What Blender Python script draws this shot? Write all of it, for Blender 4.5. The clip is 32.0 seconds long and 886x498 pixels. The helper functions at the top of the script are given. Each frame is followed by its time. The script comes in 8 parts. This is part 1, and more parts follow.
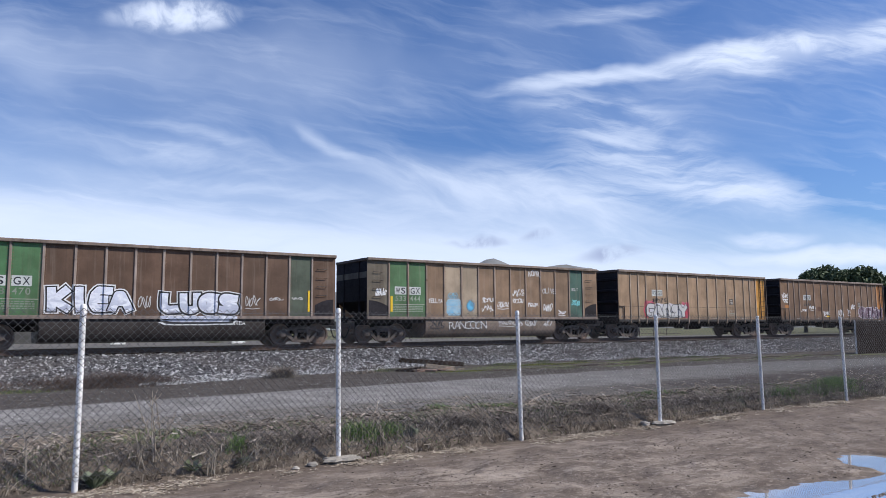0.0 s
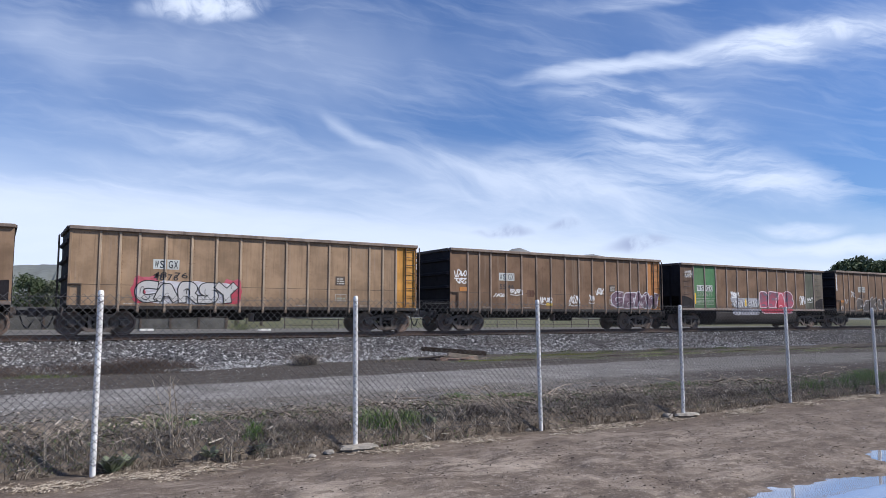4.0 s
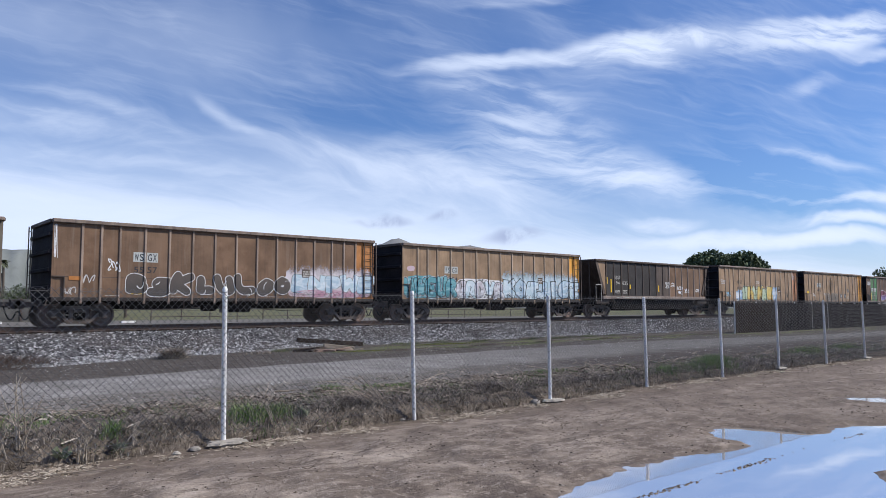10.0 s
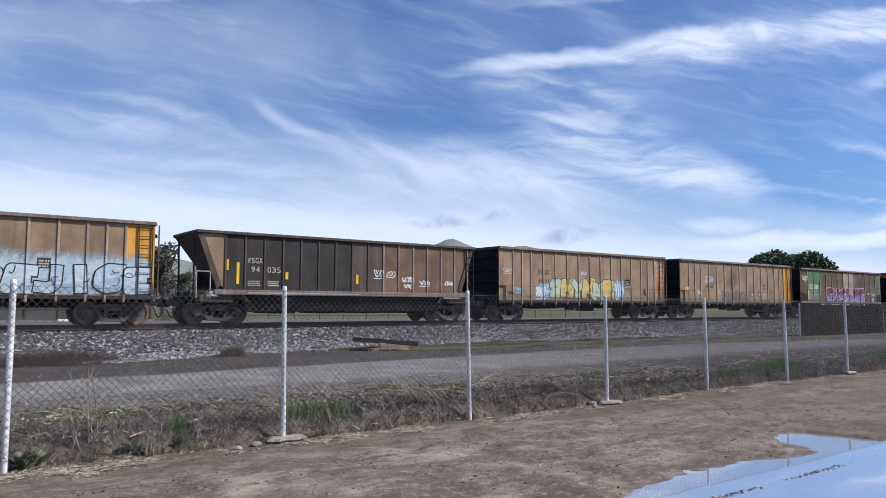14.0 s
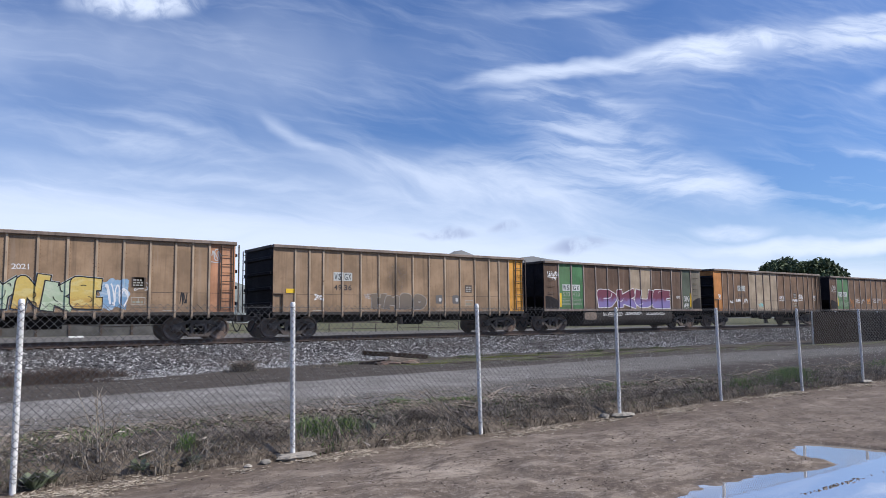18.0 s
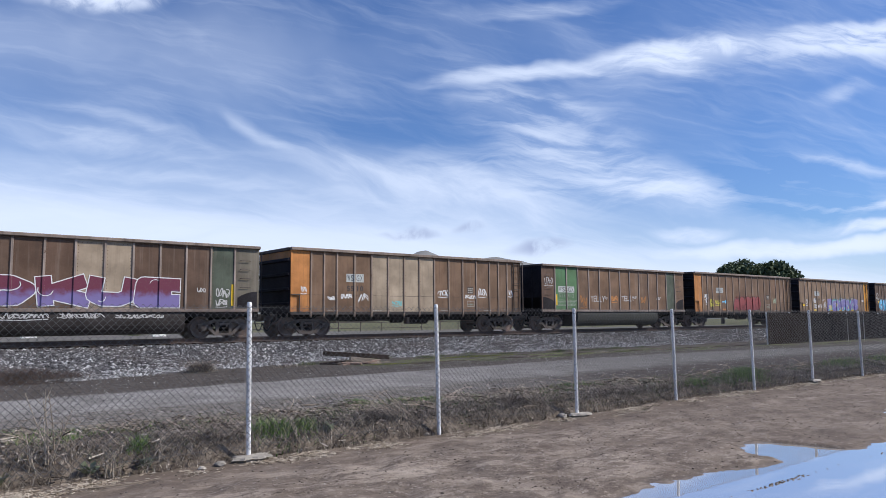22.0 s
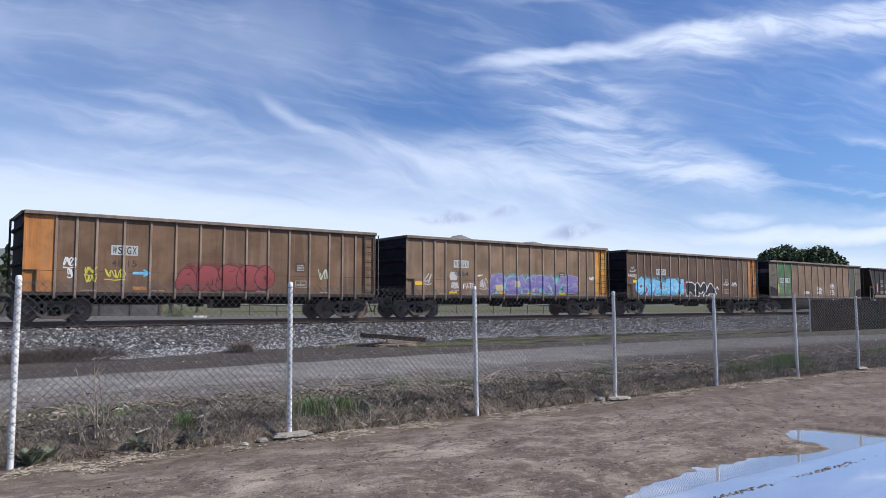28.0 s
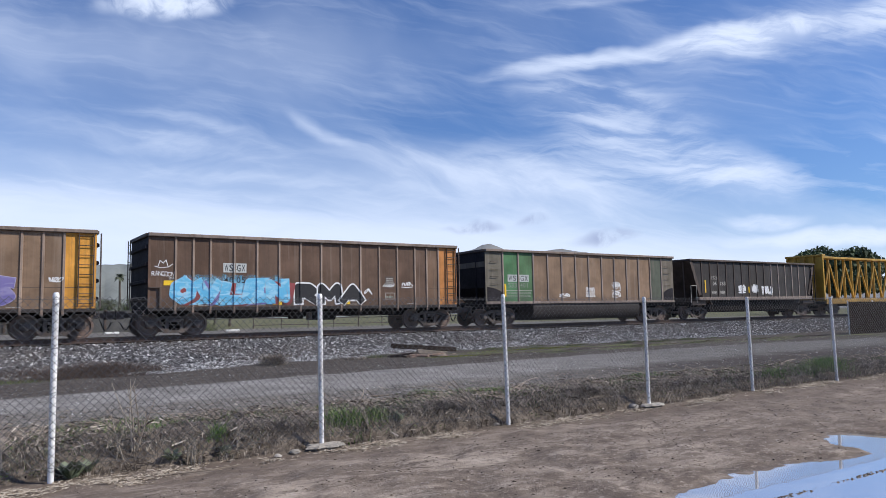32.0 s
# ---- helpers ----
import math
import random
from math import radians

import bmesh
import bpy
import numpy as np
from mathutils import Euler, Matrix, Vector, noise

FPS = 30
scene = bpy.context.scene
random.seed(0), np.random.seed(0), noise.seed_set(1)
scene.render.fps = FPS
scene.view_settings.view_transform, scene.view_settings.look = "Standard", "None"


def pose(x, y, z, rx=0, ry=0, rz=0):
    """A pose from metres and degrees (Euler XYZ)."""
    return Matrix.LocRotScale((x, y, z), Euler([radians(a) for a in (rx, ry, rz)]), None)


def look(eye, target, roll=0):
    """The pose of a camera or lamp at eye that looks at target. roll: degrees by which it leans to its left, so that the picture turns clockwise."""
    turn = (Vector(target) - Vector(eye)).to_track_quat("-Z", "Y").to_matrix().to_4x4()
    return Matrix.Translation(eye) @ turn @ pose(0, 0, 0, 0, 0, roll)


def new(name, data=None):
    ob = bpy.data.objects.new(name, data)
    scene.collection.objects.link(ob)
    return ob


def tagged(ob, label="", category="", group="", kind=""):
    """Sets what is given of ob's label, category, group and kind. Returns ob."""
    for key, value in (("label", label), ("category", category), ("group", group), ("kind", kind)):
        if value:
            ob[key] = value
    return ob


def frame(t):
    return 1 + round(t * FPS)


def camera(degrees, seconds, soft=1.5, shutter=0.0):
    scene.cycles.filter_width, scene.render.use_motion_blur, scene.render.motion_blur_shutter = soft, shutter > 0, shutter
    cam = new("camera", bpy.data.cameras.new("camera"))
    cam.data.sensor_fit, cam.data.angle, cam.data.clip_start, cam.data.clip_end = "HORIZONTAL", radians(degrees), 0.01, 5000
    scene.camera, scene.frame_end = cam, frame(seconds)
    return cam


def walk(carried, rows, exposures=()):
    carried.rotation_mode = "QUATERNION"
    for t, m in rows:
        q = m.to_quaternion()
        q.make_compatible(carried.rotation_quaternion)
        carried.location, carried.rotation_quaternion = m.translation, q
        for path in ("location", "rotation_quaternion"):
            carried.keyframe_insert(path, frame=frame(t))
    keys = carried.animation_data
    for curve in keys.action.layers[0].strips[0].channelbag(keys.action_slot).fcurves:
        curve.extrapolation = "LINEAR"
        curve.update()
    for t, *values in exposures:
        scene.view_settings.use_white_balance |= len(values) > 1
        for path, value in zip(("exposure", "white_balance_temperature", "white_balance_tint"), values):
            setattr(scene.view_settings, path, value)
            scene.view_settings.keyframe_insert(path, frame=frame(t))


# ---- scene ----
cam = camera(62.9, 32.0, soft=0.65)
PATH = [
    (0, (-0.168, -0.025, 1.604), (0.932, 1.632, 1.822), -0.2),
    (0.5, (-0.173, -0.023, 1.601), (0.917, 1.639, 1.829), -0.4),
    (1, (-0.174, -0.021, 1.599), (0.917, 1.638, 1.835), -0.6),
    (1.5, (-0.192, -0.022, 1.596), (0.907, 1.631, 1.837), -0.7),
    (2, (-0.197, -0.015, 1.594), (0.897, 1.641, 1.833), -0.8),
    (2.5, (-0.150, -0.018, 1.593), (0.922, 1.655, 1.824), -0.5),
    (3, (-0.056, -0.012, 1.593), (0.998, 1.674, 1.811), -0.2),
    (3.5, (-0.029, 0.001, 1.595), (1.020, 1.690, 1.797), 0.0),
    (5.5, (-0.006, 0.044, 1.603), (1.004, 1.763, 1.763), 0.8),
    (6, (-0.006, 0.011, 1.605), (1.031, 1.714, 1.757), 0.9),
    (6.5, (-0.007, -0.018, 1.608), (1.095, 1.645, 1.749), 0.9),
    (7, (0.017, -0.036, 1.611), (1.209, 1.565, 1.746), 0.9),
    (7.5, (0.031, -0.022, 1.610), (1.310, 1.511, 1.743), 1.0),
    (8, (0.029, -0.012, 1.610), (1.366, 1.470, 1.747), 0.7),
    (8.5, (0.028, -0.026, 1.613), (1.383, 1.440, 1.759), 0.4),
    (9, (0.024, -0.028, 1.616), (1.369, 1.444, 1.770), 0.2),
    (9.5, (0.031, -0.030, 1.613), (1.359, 1.458, 1.773), -0.0),
    (10, (0.015, -0.027, 1.610), (1.325, 1.475, 1.772), -0.0),
    (10.5, (0.006, -0.036, 1.608), (1.303, 1.478, 1.771), -0.0),
    (11, (0.008, -0.020, 1.606), (1.294, 1.503, 1.769), -0.1),
    (11.5, (0.016, 0.007, 1.604), (1.290, 1.539, 1.767), -0.0),
    (12, (0.006, 0.010, 1.603), (1.266, 1.555, 1.765), 0.0),
    (12.5, (0.001, 0.002, 1.600), (1.240, 1.564, 1.760), 0.1),
    (13, (0.003, 0.010, 1.595), (1.222, 1.588, 1.753), 0.4),
    (13.5, (0.003, -0.016, 1.597), (1.206, 1.573, 1.756), 0.4),
    (14, (-0.008, -0.026, 1.599), (1.186, 1.570, 1.762), 0.3),
    (14.5, (-0.012, -0.030, 1.603), (1.176, 1.571, 1.774), 0.2),
    (16.5, (-0.004, 0.053, 1.625), (1.160, 1.667, 1.825), 0.1),
    (17, (-0.004, 0.052, 1.626), (1.165, 1.661, 1.830), -0.1),
    (17.5, (0.017, 0.014, 1.629), (1.187, 1.625, 1.831), -0.4),
    (18, (0.026, 0.021, 1.629), (1.200, 1.629, 1.824), -0.4),
    (18.5, (0.016, 0.045, 1.630), (1.199, 1.647, 1.819), -0.2),
    (19, (0.010, 0.038, 1.633), (1.195, 1.639, 1.818), 0.1),
    (19.5, (0.027, 0.004, 1.638), (1.216, 1.602, 1.822), 0.3),
    (20, (-0.014, -0.012, 1.638), (1.183, 1.578, 1.823), 0.4),
    (20.5, (-0.050, -0.026, 1.639), (1.164, 1.555, 1.819), 0.4),
    (21, (0.018, 0.004, 1.636), (1.254, 1.568, 1.818), 0.2),
    (21.5, (0.064, -0.000, 1.634), (1.313, 1.550, 1.821), -0.1),
    (22, (0.073, -0.036, 1.632), (1.325, 1.512, 1.827), -0.3),
    (22.5, (0.059, -0.054, 1.630), (1.307, 1.495, 1.827), -0.3),
    (23, (0.064, -0.020, 1.626), (1.302, 1.539, 1.819), 0.1),
    (23.5, (0.065, 0.011, 1.623), (1.287, 1.584, 1.806), 0.3),
    (24, (0.053, 0.013, 1.623), (1.258, 1.601, 1.792), 0.6),
    (24.5, (0.058, 0.032, 1.624), (1.251, 1.630, 1.776), 0.8),
    (25, (0.061, 0.033, 1.626), (1.247, 1.637, 1.768), 0.8),
    (25.5, (0.048, 0.014, 1.626), (1.232, 1.620, 1.763), 0.8),
    (27.5, (0.055, 0.001, 1.600), (1.236, 1.608, 1.753), 0.4),
    (28, (0.046, 0.012, 1.594), (1.223, 1.622, 1.746), 0.2),
    (28.5, (0.057, -0.004, 1.594), (1.223, 1.614, 1.746), -0.1),
    (29, (0.065, 0.001, 1.593), (1.220, 1.627, 1.751), -0.2),
    (29.5, (0.054, 0.016, 1.591), (1.196, 1.648, 1.758), -0.2),
    (30, (0.040, 0.019, 1.588), (1.175, 1.656, 1.764), -0.4),
    (30.5, (0.052, 0.028, 1.587), (1.183, 1.667, 1.768), -0.4),
    (31, (0.036, 0.036, 1.587), (1.169, 1.674, 1.767), -0.5),
    (31.5, (0.050, 0.041, 1.586), (1.180, 1.682, 1.763), -0.6),
    (32, (0.054, -0.008, 1.586), (1.165, 1.646, 1.765), -0.9),
]
walk(cam, [(t, look(eye, target, roll)) for t, eye, target, roll in PATH])

# ---- world, sun, exposure ----
SUN_AZ, SUN_EL = radians(128), radians(42)      # the sun stands behind the camera, to its right


def sky_world():
    w = bpy.data.worlds.new("sky")
    w.use_nodes = True
    nt = w.node_tree
    nt.nodes.clear()
    N, L = nt.nodes.new, nt.links.new
    out, bg = N("ShaderNodeOutputWorld"), N("ShaderNodeBackground")
    L(bg.outputs[0], out.inputs[0])
    sky = N("ShaderNodeTexSky")
    sky.sky_type, sky.sun_disc = "NISHITA", False
    sky.sun_elevation, sky.sun_rotation = SUN_EL, SUN_AZ
    sky.air_density, sky.dust_density, sky.ozone_density, sky.altitude = 1.0, 0.6, 3.0, 50
    geo = N("ShaderNodeTexCoord")
    a0 = radians(30)

    def math_(op, a, b=None, clamp=False):
        n = N("ShaderNodeMath")
        n.operation, n.use_clamp = op, clamp
        for i, s in enumerate((a, b)):
            if s is None:
                continue
            if isinstance(s, (int, float)):
                n.inputs[i].default_value = s
            else:
                L(s, n.inputs[i])
        return n.outputs[0]

    def dot(v):
        n = N("ShaderNodeVectorMath")
        n.operation = "DOT_PRODUCT"
        L(geo.outputs["Generated"], n.inputs[0])
        n.inputs[1].default_value = v
        return n.outputs["Value"]

    fwd = math_("MAXIMUM", dot((math.sin(a0), math.cos(a0), 0)), 0.12)
    u = math_("DIVIDE", dot((math.cos(a0), -math.sin(a0), 0)), fwd)
    v = math_("DIVIDE", dot((0, 0, 1)), fwd)
    comb = N("ShaderNodeCombineXYZ")
    L(u, comb.inputs[0]), L(v, comb.inputs[1])

    def noise_(vec, scale, detail, rough, dist=0.0):
        n = N("ShaderNodeTexNoise")
        n.inputs["Scale"].default_value, n.inputs["Detail"].default_value = scale, detail
        n.inputs["Roughness"].default_value, n.inputs["Distortion"].default_value = rough, dist
        L(vec, n.inputs["Vector"])
        return n

    def mapped(vec, loc, rot, scale, kind="TEXTURE"):
        n = N("ShaderNodeMapping")
        n.vector_type = kind
        n.inputs["Location"].default_value = (*loc, 0)
        n.inputs["Rotation"].default_value = (0, 0, radians(rot))
        n.inputs["Scale"].default_value = (*scale, 1)
        L(vec, n.inputs["Vector"])
        return n.outputs[0]

    def ramp(val, a, b, lo=0.0, hi=1.0):
        n = N("ShaderNodeMapRange")
        n.interpolation_type = "SMOOTHSTEP"
        L(val, n.inputs[0])
        for i, x in enumerate((a, b, lo, hi)):
            n.inputs[i + 1].default_value = x
        return n.outputs[0]

    # the wind pulls the cloud edges about
    warp = noise_(comb.outputs[0], 5.0, 4, 0.55)
    sub = N("ShaderNodeVectorMath")
    sub.operation = "SUBTRACT"
    L(warp.outputs["Color"], sub.inputs[0])
    sub.inputs[1].default_value = (0.5, 0.5, 0.5)
    mul = N("ShaderNodeVectorMath")
    mul.operation = "SCALE"
    L(sub.outputs[0], mul.inputs[0])
    mul.inputs["Scale"].default_value = 0.062
    add = N("ShaderNodeVectorMath")
    L(comb.outputs[0], add.inputs[0]), L(mul.outputs[0], add.inputs[1])
    uv = add.outputs[0]
    # fibres of ice cloud: noise drawn out along the wind
    fib = noise_(mapped(uv, (0, 0), -22, (0.42, 0.10)), 2.2, 8, 0.58, 0.4).outputs["Fac"]
    fib2 = noise_(mapped(uv, (0.3, 0.1), 4, (0.42, 0.08)), 2.2, 8, 0.60, 0.5).outputs["Fac"]
    fib3 = noise_(mapped(uv, (0.1, 0.4), -8, (0.50, 0.035)), 2.0, 9, 0.60, 0.3).outputs["Fac"]
    fib2 = math_("ADD", fib2, math_("MULTIPLY", math_("SUBTRACT", fib3, 0.5), 0.45))
    veil = noise_(mapped(uv, (0.7, 0.2), -10, (0.55, 0.3)), 1.6, 4, 0.5, 0.2).outputs["Fac"]
    lump = noise_(uv, 26.0, 6, 0.6, 0.4).outputs["Fac"]
    total = None

    def streak(x, y, rot, length, width, strength, tex=None, base=0.35, soft=0.0):
        nonlocal total
        d = N("ShaderNodeVectorMath")
        d.operation = "LENGTH"
        L(mapped(uv, (x, y), rot, (length, width)), d.inputs[0])
        m = ramp(d.outputs["Value"], soft, 1.0, strength, 0.0)
        if tex is not None:
            m = math_("MULTIPLY", m, ramp(tex, 0.34, 0.68, base, 1.25))
        total = m if total is None else math_("ADD", total, m)

    for row in MAIN_STREAK + MID_CLOUDS + WISPS:
        x, y, rot, length, width, strength, which, base = row
        streak(x, y, rot, length, width, strength, (None, fib, fib2, veil, lump)[which], base)
    thin = math_("MULTIPLY", ramp(fib, 0.44, 0.78), 0.10)
    thin2 = math_("MULTIPLY", ramp(veil, 0.42, 0.78), 0.10)
    thin3 = math_("MULTIPLY", ramp(fib3, 0.45, 0.80), 0.10)
    total = math_("ADD", total, math_("ADD", math_("ADD", thin, thin2), thin3))
    # milky air towards the horizon
    tilt = math_("ADD", v, math_("MULTIPLY", u, 0.09))
    ragged = math_("ADD", tilt, math_("MULTIPLY", math_("SUBTRACT", fib3, 0.5), 0.06))
    low = math_("MULTIPLY", ramp(ragged, 0.095, 0.160, 1.0, 0.0), ramp(fib2, 0.2, 0.7, 0.70, 1.0))
    total = math_("ADD", total, math_("MULTIPLY", low, 1.15))
    total = math_("ADD", total, ramp(ragged, 0.08, 0.27, 0.45, 0.0))
    # the clear gap low on the right
    d = N("ShaderNodeVectorMath")
    d.operation = "LENGTH"
    L(mapped(uv, (0.70, 0.190), -8, (0.20, 0.070)), d.inputs[0])
    total = math_("SUBTRACT", total, math_("MULTIPLY", ramp(d.outputs["Value"], 0.0, 1.0, 0.34, 0.0), ramp(fib2, 0.35, 0.62, 1.0, 0.0)))
    total = math_("MAXIMUM", total, 0.0)
    fac = math_("SUBTRACT", 1.0, math_("POWER", 2.718, math_("MULTIPLY", total, -1.35)))
    # small grey clouds near the horizon
    grey = None
    for x, y, l, wd, s in ((0.112, 0.124, 0.055, 0.008, 1.0), (0.20, 0.133, 0.035, 0.009, 0.9), (0.30, 0.101, 0.062, 0.014, 1.0)):
        d = N("ShaderNodeVectorMath")
        d.operation = "LENGTH"
        L(mapped(uv, (x, y), 4, (l, wd)), d.inputs[0])
        g = ramp(d.outputs["Value"], 0.0, 1.0, s, 0.0)
        grey = g if grey is None else math_("ADD", grey, g)
    grey = math_("MULTIPLY", grey, ramp(lump, 0.36, 0.58, 0.15, 1.0), True)
    sc = N("ShaderNodeVectorMath")
    sc.operation = "MULTIPLY"
    L(sky.outputs[0], sc.inputs[0])
    sc.inputs[1].default_value = SKY_TINT
    mix = N("ShaderNodeMix")
    mix.data_type = "RGBA"
    L(fac, mix.inputs[0]), L(sc.outputs[0], mix.inputs[6])
    mix.inputs[7].default_value = (*CLOUD, 1)
    mix2 = N("ShaderNodeMix")
    mix2.data_type = "RGBA"
    L(grey, mix2.inputs[0]), L(mix.outputs[2], mix2.inputs[6])
    mix2.inputs[7].default_value = (*[c * k for c, k in zip(CLOUD, (0.48, 0.51, 0.62))], 1)
    L(mix2.outputs[2], bg.inputs[0])
    bg.inputs[1].default_value = 0.1
    scene.world = w


SKY_TINT = (0.68, 0.88, 1.25)
CLOUD = (8.25, 9.3, 11.5)
# the cloud streaks: place and turn on the sky, length, width, density, grain, least density
MAIN_STREAK = (
    (0.30, 0.368, 9, 0.24, 0.018, 0.9, 2, 0.5),
    (0.53, 0.397, 5, 0.19, 0.034, 2.0, 2, 0.25),
    (0.60, 0.410, 4, 0.07, 0.018, 0.8, 4, 0.2),
    (0.62, 0.400, 8, 0.36, 0.060, 0.35, 2, 0.3),
    (0.83, 0.449, 11, 0.20, 0.038, 1.9, 2, 0.15),
    (0.91, 0.424, 6, 0.10, 0.014, 0.45, 2, 0.2),
    (0.30, 0.462, 8, 0.17, 0.018, 0.32, 2, 0.4),
    (-0.315, 0.443, 5, 0.115, 0.030, 1.9, 4, 0.2),
    (-0.105, 0.256, -31, 0.075, 0.015, 0.45, 1, 0.6),
    (0.16, 0.180, -13, 0.33, 0.062, 0.72, 1, 0.35),
)
MID_CLOUDS = (
    (0.05, 0.150, -8, 0.42, 0.040, 0.35, 2, 0.4),
    (-0.25, 0.256, -15, 0.16, 0.015, 0.25, 2, 0.4),
    (-0.30, 0.236, -8, 0.30, 0.030, 0.34, 2, 0.4),
    (-0.30, 0.196, -5, 0.26, 0.022, 0.25, 2, 0.4),
    (-0.45, 0.385, -8, 0.30, 0.050, 0.16, 3, 0.5),
    (0.40, 0.222, -13, 0.24, 0.055, 0.65, 2, 0.25),
    (0.50, 0.190, -7, 0.15, 0.036, 0.75, 2, 0.3),
    (0.33, 0.285, -10, 0.20, 0.080, 0.36, 2, 0.1),
    (0.365, 0.313, -28, 0.080, 0.026, 0.18, 2, 0.3),
    (0.24, 0.320, -30, 0.13, 0.06, 0.24, 2, 0.2),
    (0.53, 0.129, -1, 0.09, 0.015, 0.9, 2, 0.3),
)
WISPS = (
    (0.76, 0.108, 1, 0.40, 0.017, 1.8, 2, 0.5),
    (0.88, 0.139, 3, 0.20, 0.014, 1.4, 2, 0.3),
    (0.88, 0.170, 5, 0.15, 0.011, 0.9, 2, 0.2),
    (1.00, 0.184, 6, 0.12, 0.034, 1.0, 2, 0.3),
    (1.12, 0.150, 5, 0.20, 0.060, 1.7, 2, 0.6),
    (0.80, 0.357, 24, 0.08, 0.022, 0.32, 2, 0.3),
    (0.80, 0.235, -12, 0.18, 0.016, 0.38, 2, 0.3),
    (0.28, 0.195, -8, 0.26, 0.055, 0.45, 2, 0.1),
    (-0.38, 0.36, -4, 0.55, 0.14, 0.21, 3, 0.6),
    (1.00, 0.250, -6, 0.12, 0.05, 0.45, 2, 0.4),
)
sky_world()
sun = new("sun", bpy.data.lights.new("sun", "SUN"))
sun.data.energy, sun.data.angle, sun.data.color = 4.9, radians(3.0), (1.0, 0.94, 0.86)
sun.matrix_world = look((0, 0, 60), Vector((0, 0, 60)) - Vector((math.sin(SUN_AZ) * math.cos(SUN_EL), math.cos(SUN_AZ) * math.cos(SUN_EL), math.sin(SUN_EL))))
scene.view_settings.exposure = 0.0

# ---- materials ----


class Nodes:
    """A small builder of node materials."""

    def __init__(self, name):
        self.m = bpy.data.materials.new(name)
        self.m.use_nodes = True
        self.nt = self.m.node_tree
        self.bsdf = self.nt.nodes["Principled BSDF"]
        self.tc = self.nt.nodes.new("ShaderNodeTexCoord")
        self.oi = self.nt.nodes.new("ShaderNodeObjectInfo")

    def link(self, a, b):
        self.nt.links.new(a, b)

    def put(self, sock, val):
        if isinstance(val, bpy.types.NodeSocket):
            self.link(val, sock)
        else:
            sock.default_value = val

    def math(self, op, a, b=0.0, clamp=False):
        n = self.nt.nodes.new("ShaderNodeMath")
        n.operation, n.use_clamp = op, clamp
        self.put(n.inputs[0], a), self.put(n.inputs[1], b)
        return n.outputs[0]

    def coords(self, scale=(1, 1, 1), world=False, shift=True):
        mp = self.nt.nodes.new("ShaderNodeMapping")
        mp.inputs["Scale"].default_value = scale
        if world:
            g = self.nt.nodes.new("ShaderNodeNewGeometry")
            self.link(g.outputs["Position"], mp.inputs["Vector"])
        else:
            self.link(self.tc.outputs["Object"], mp.inputs["Vector"])
            if shift:
                k = self.nt.nodes.new("ShaderNodeVectorMath")
                k.operation = "SCALE"
                k.inputs[0].default_value = (37.0, 11.0, 23.0)
                self.link(self.oi.outputs["Random"], k.inputs["Scale"])
                self.link(k.outputs[0], mp.inputs["Location"])
        return mp.outputs[0]

    def noise(self, vec, scale, detail=4, rough=0.55, dist=0.0):
        n = self.nt.nodes.new("ShaderNodeTexNoise")
        self.link(vec, n.inputs["Vector"])
        for k, x in (("Scale", scale), ("Detail", detail), ("Roughness", rough), ("Distortion", dist)):
            n.inputs[k].default_value = x
        return n.outputs["Fac"]

    def voronoi(self, vec, scale, out="Distance"):
        n = self.nt.nodes.new("ShaderNodeTexVoronoi")
        self.link(vec, n.inputs["Vector"])
        n.inputs["Scale"].default_value = scale
        return n.outputs[out]

    def ramp(self, val, a, b, lo=0.0, hi=1.0):
        n = self.nt.nodes.new("ShaderNodeMapRange")
        n.interpolation_type = "SMOOTHSTEP"
        self.put(n.inputs[0], val)
        for i, x in enumerate((a, b, lo, hi)):
            n.inputs[i + 1].default_value = x
        return n.outputs[0]

    def mix(self, fac, a, b):
        n = self.nt.nodes.new("ShaderNodeMix")
        n.data_type = "RGBA"
        self.put(n.inputs[0], fac)
        for i, c in ((6, a), (7, b)):
            self.put(n.inputs[i], (*c, 1) if isinstance(c, tuple) else c)
        return n.outputs[2]

    def xyz(self, world=False):
        n = self.nt.nodes.new("ShaderNodeSeparateXYZ")
        if world:
            g = self.nt.nodes.new("ShaderNodeNewGeometry")
            self.link(g.outputs["Position"], n.inputs[0])
        else:
            self.link(self.tc.outputs["Object"], n.inputs[0])
        return n.outputs

    def island(self):
        return self.nt.nodes.new("ShaderNodeNewGeometry").outputs["Random Per Island"]

    def done(self, colour, rough=0.8, metal=0.0, height=None, depth=0.01, spec=0.5):
        self.put(self.bsdf.inputs["Base Color"], (*colour, 1) if isinstance(colour, tuple) else colour)
        self.put(self.bsdf.inputs["Roughness"], rough)
        self.put(self.bsdf.inputs["Metallic"], metal)
        self.put(self.bsdf.inputs["Specular IOR Level"], spec)
        if height is not None:
            b = self.nt.nodes.new("ShaderNodeBump")
            b.inputs["Strength"].default_value, b.inputs["Distance"].default_value = 1.0, depth
            self.link(height, b.inputs["Height"])
            self.link(b.outputs[0], self.bsdf.inputs["Normal"])
        return self.m


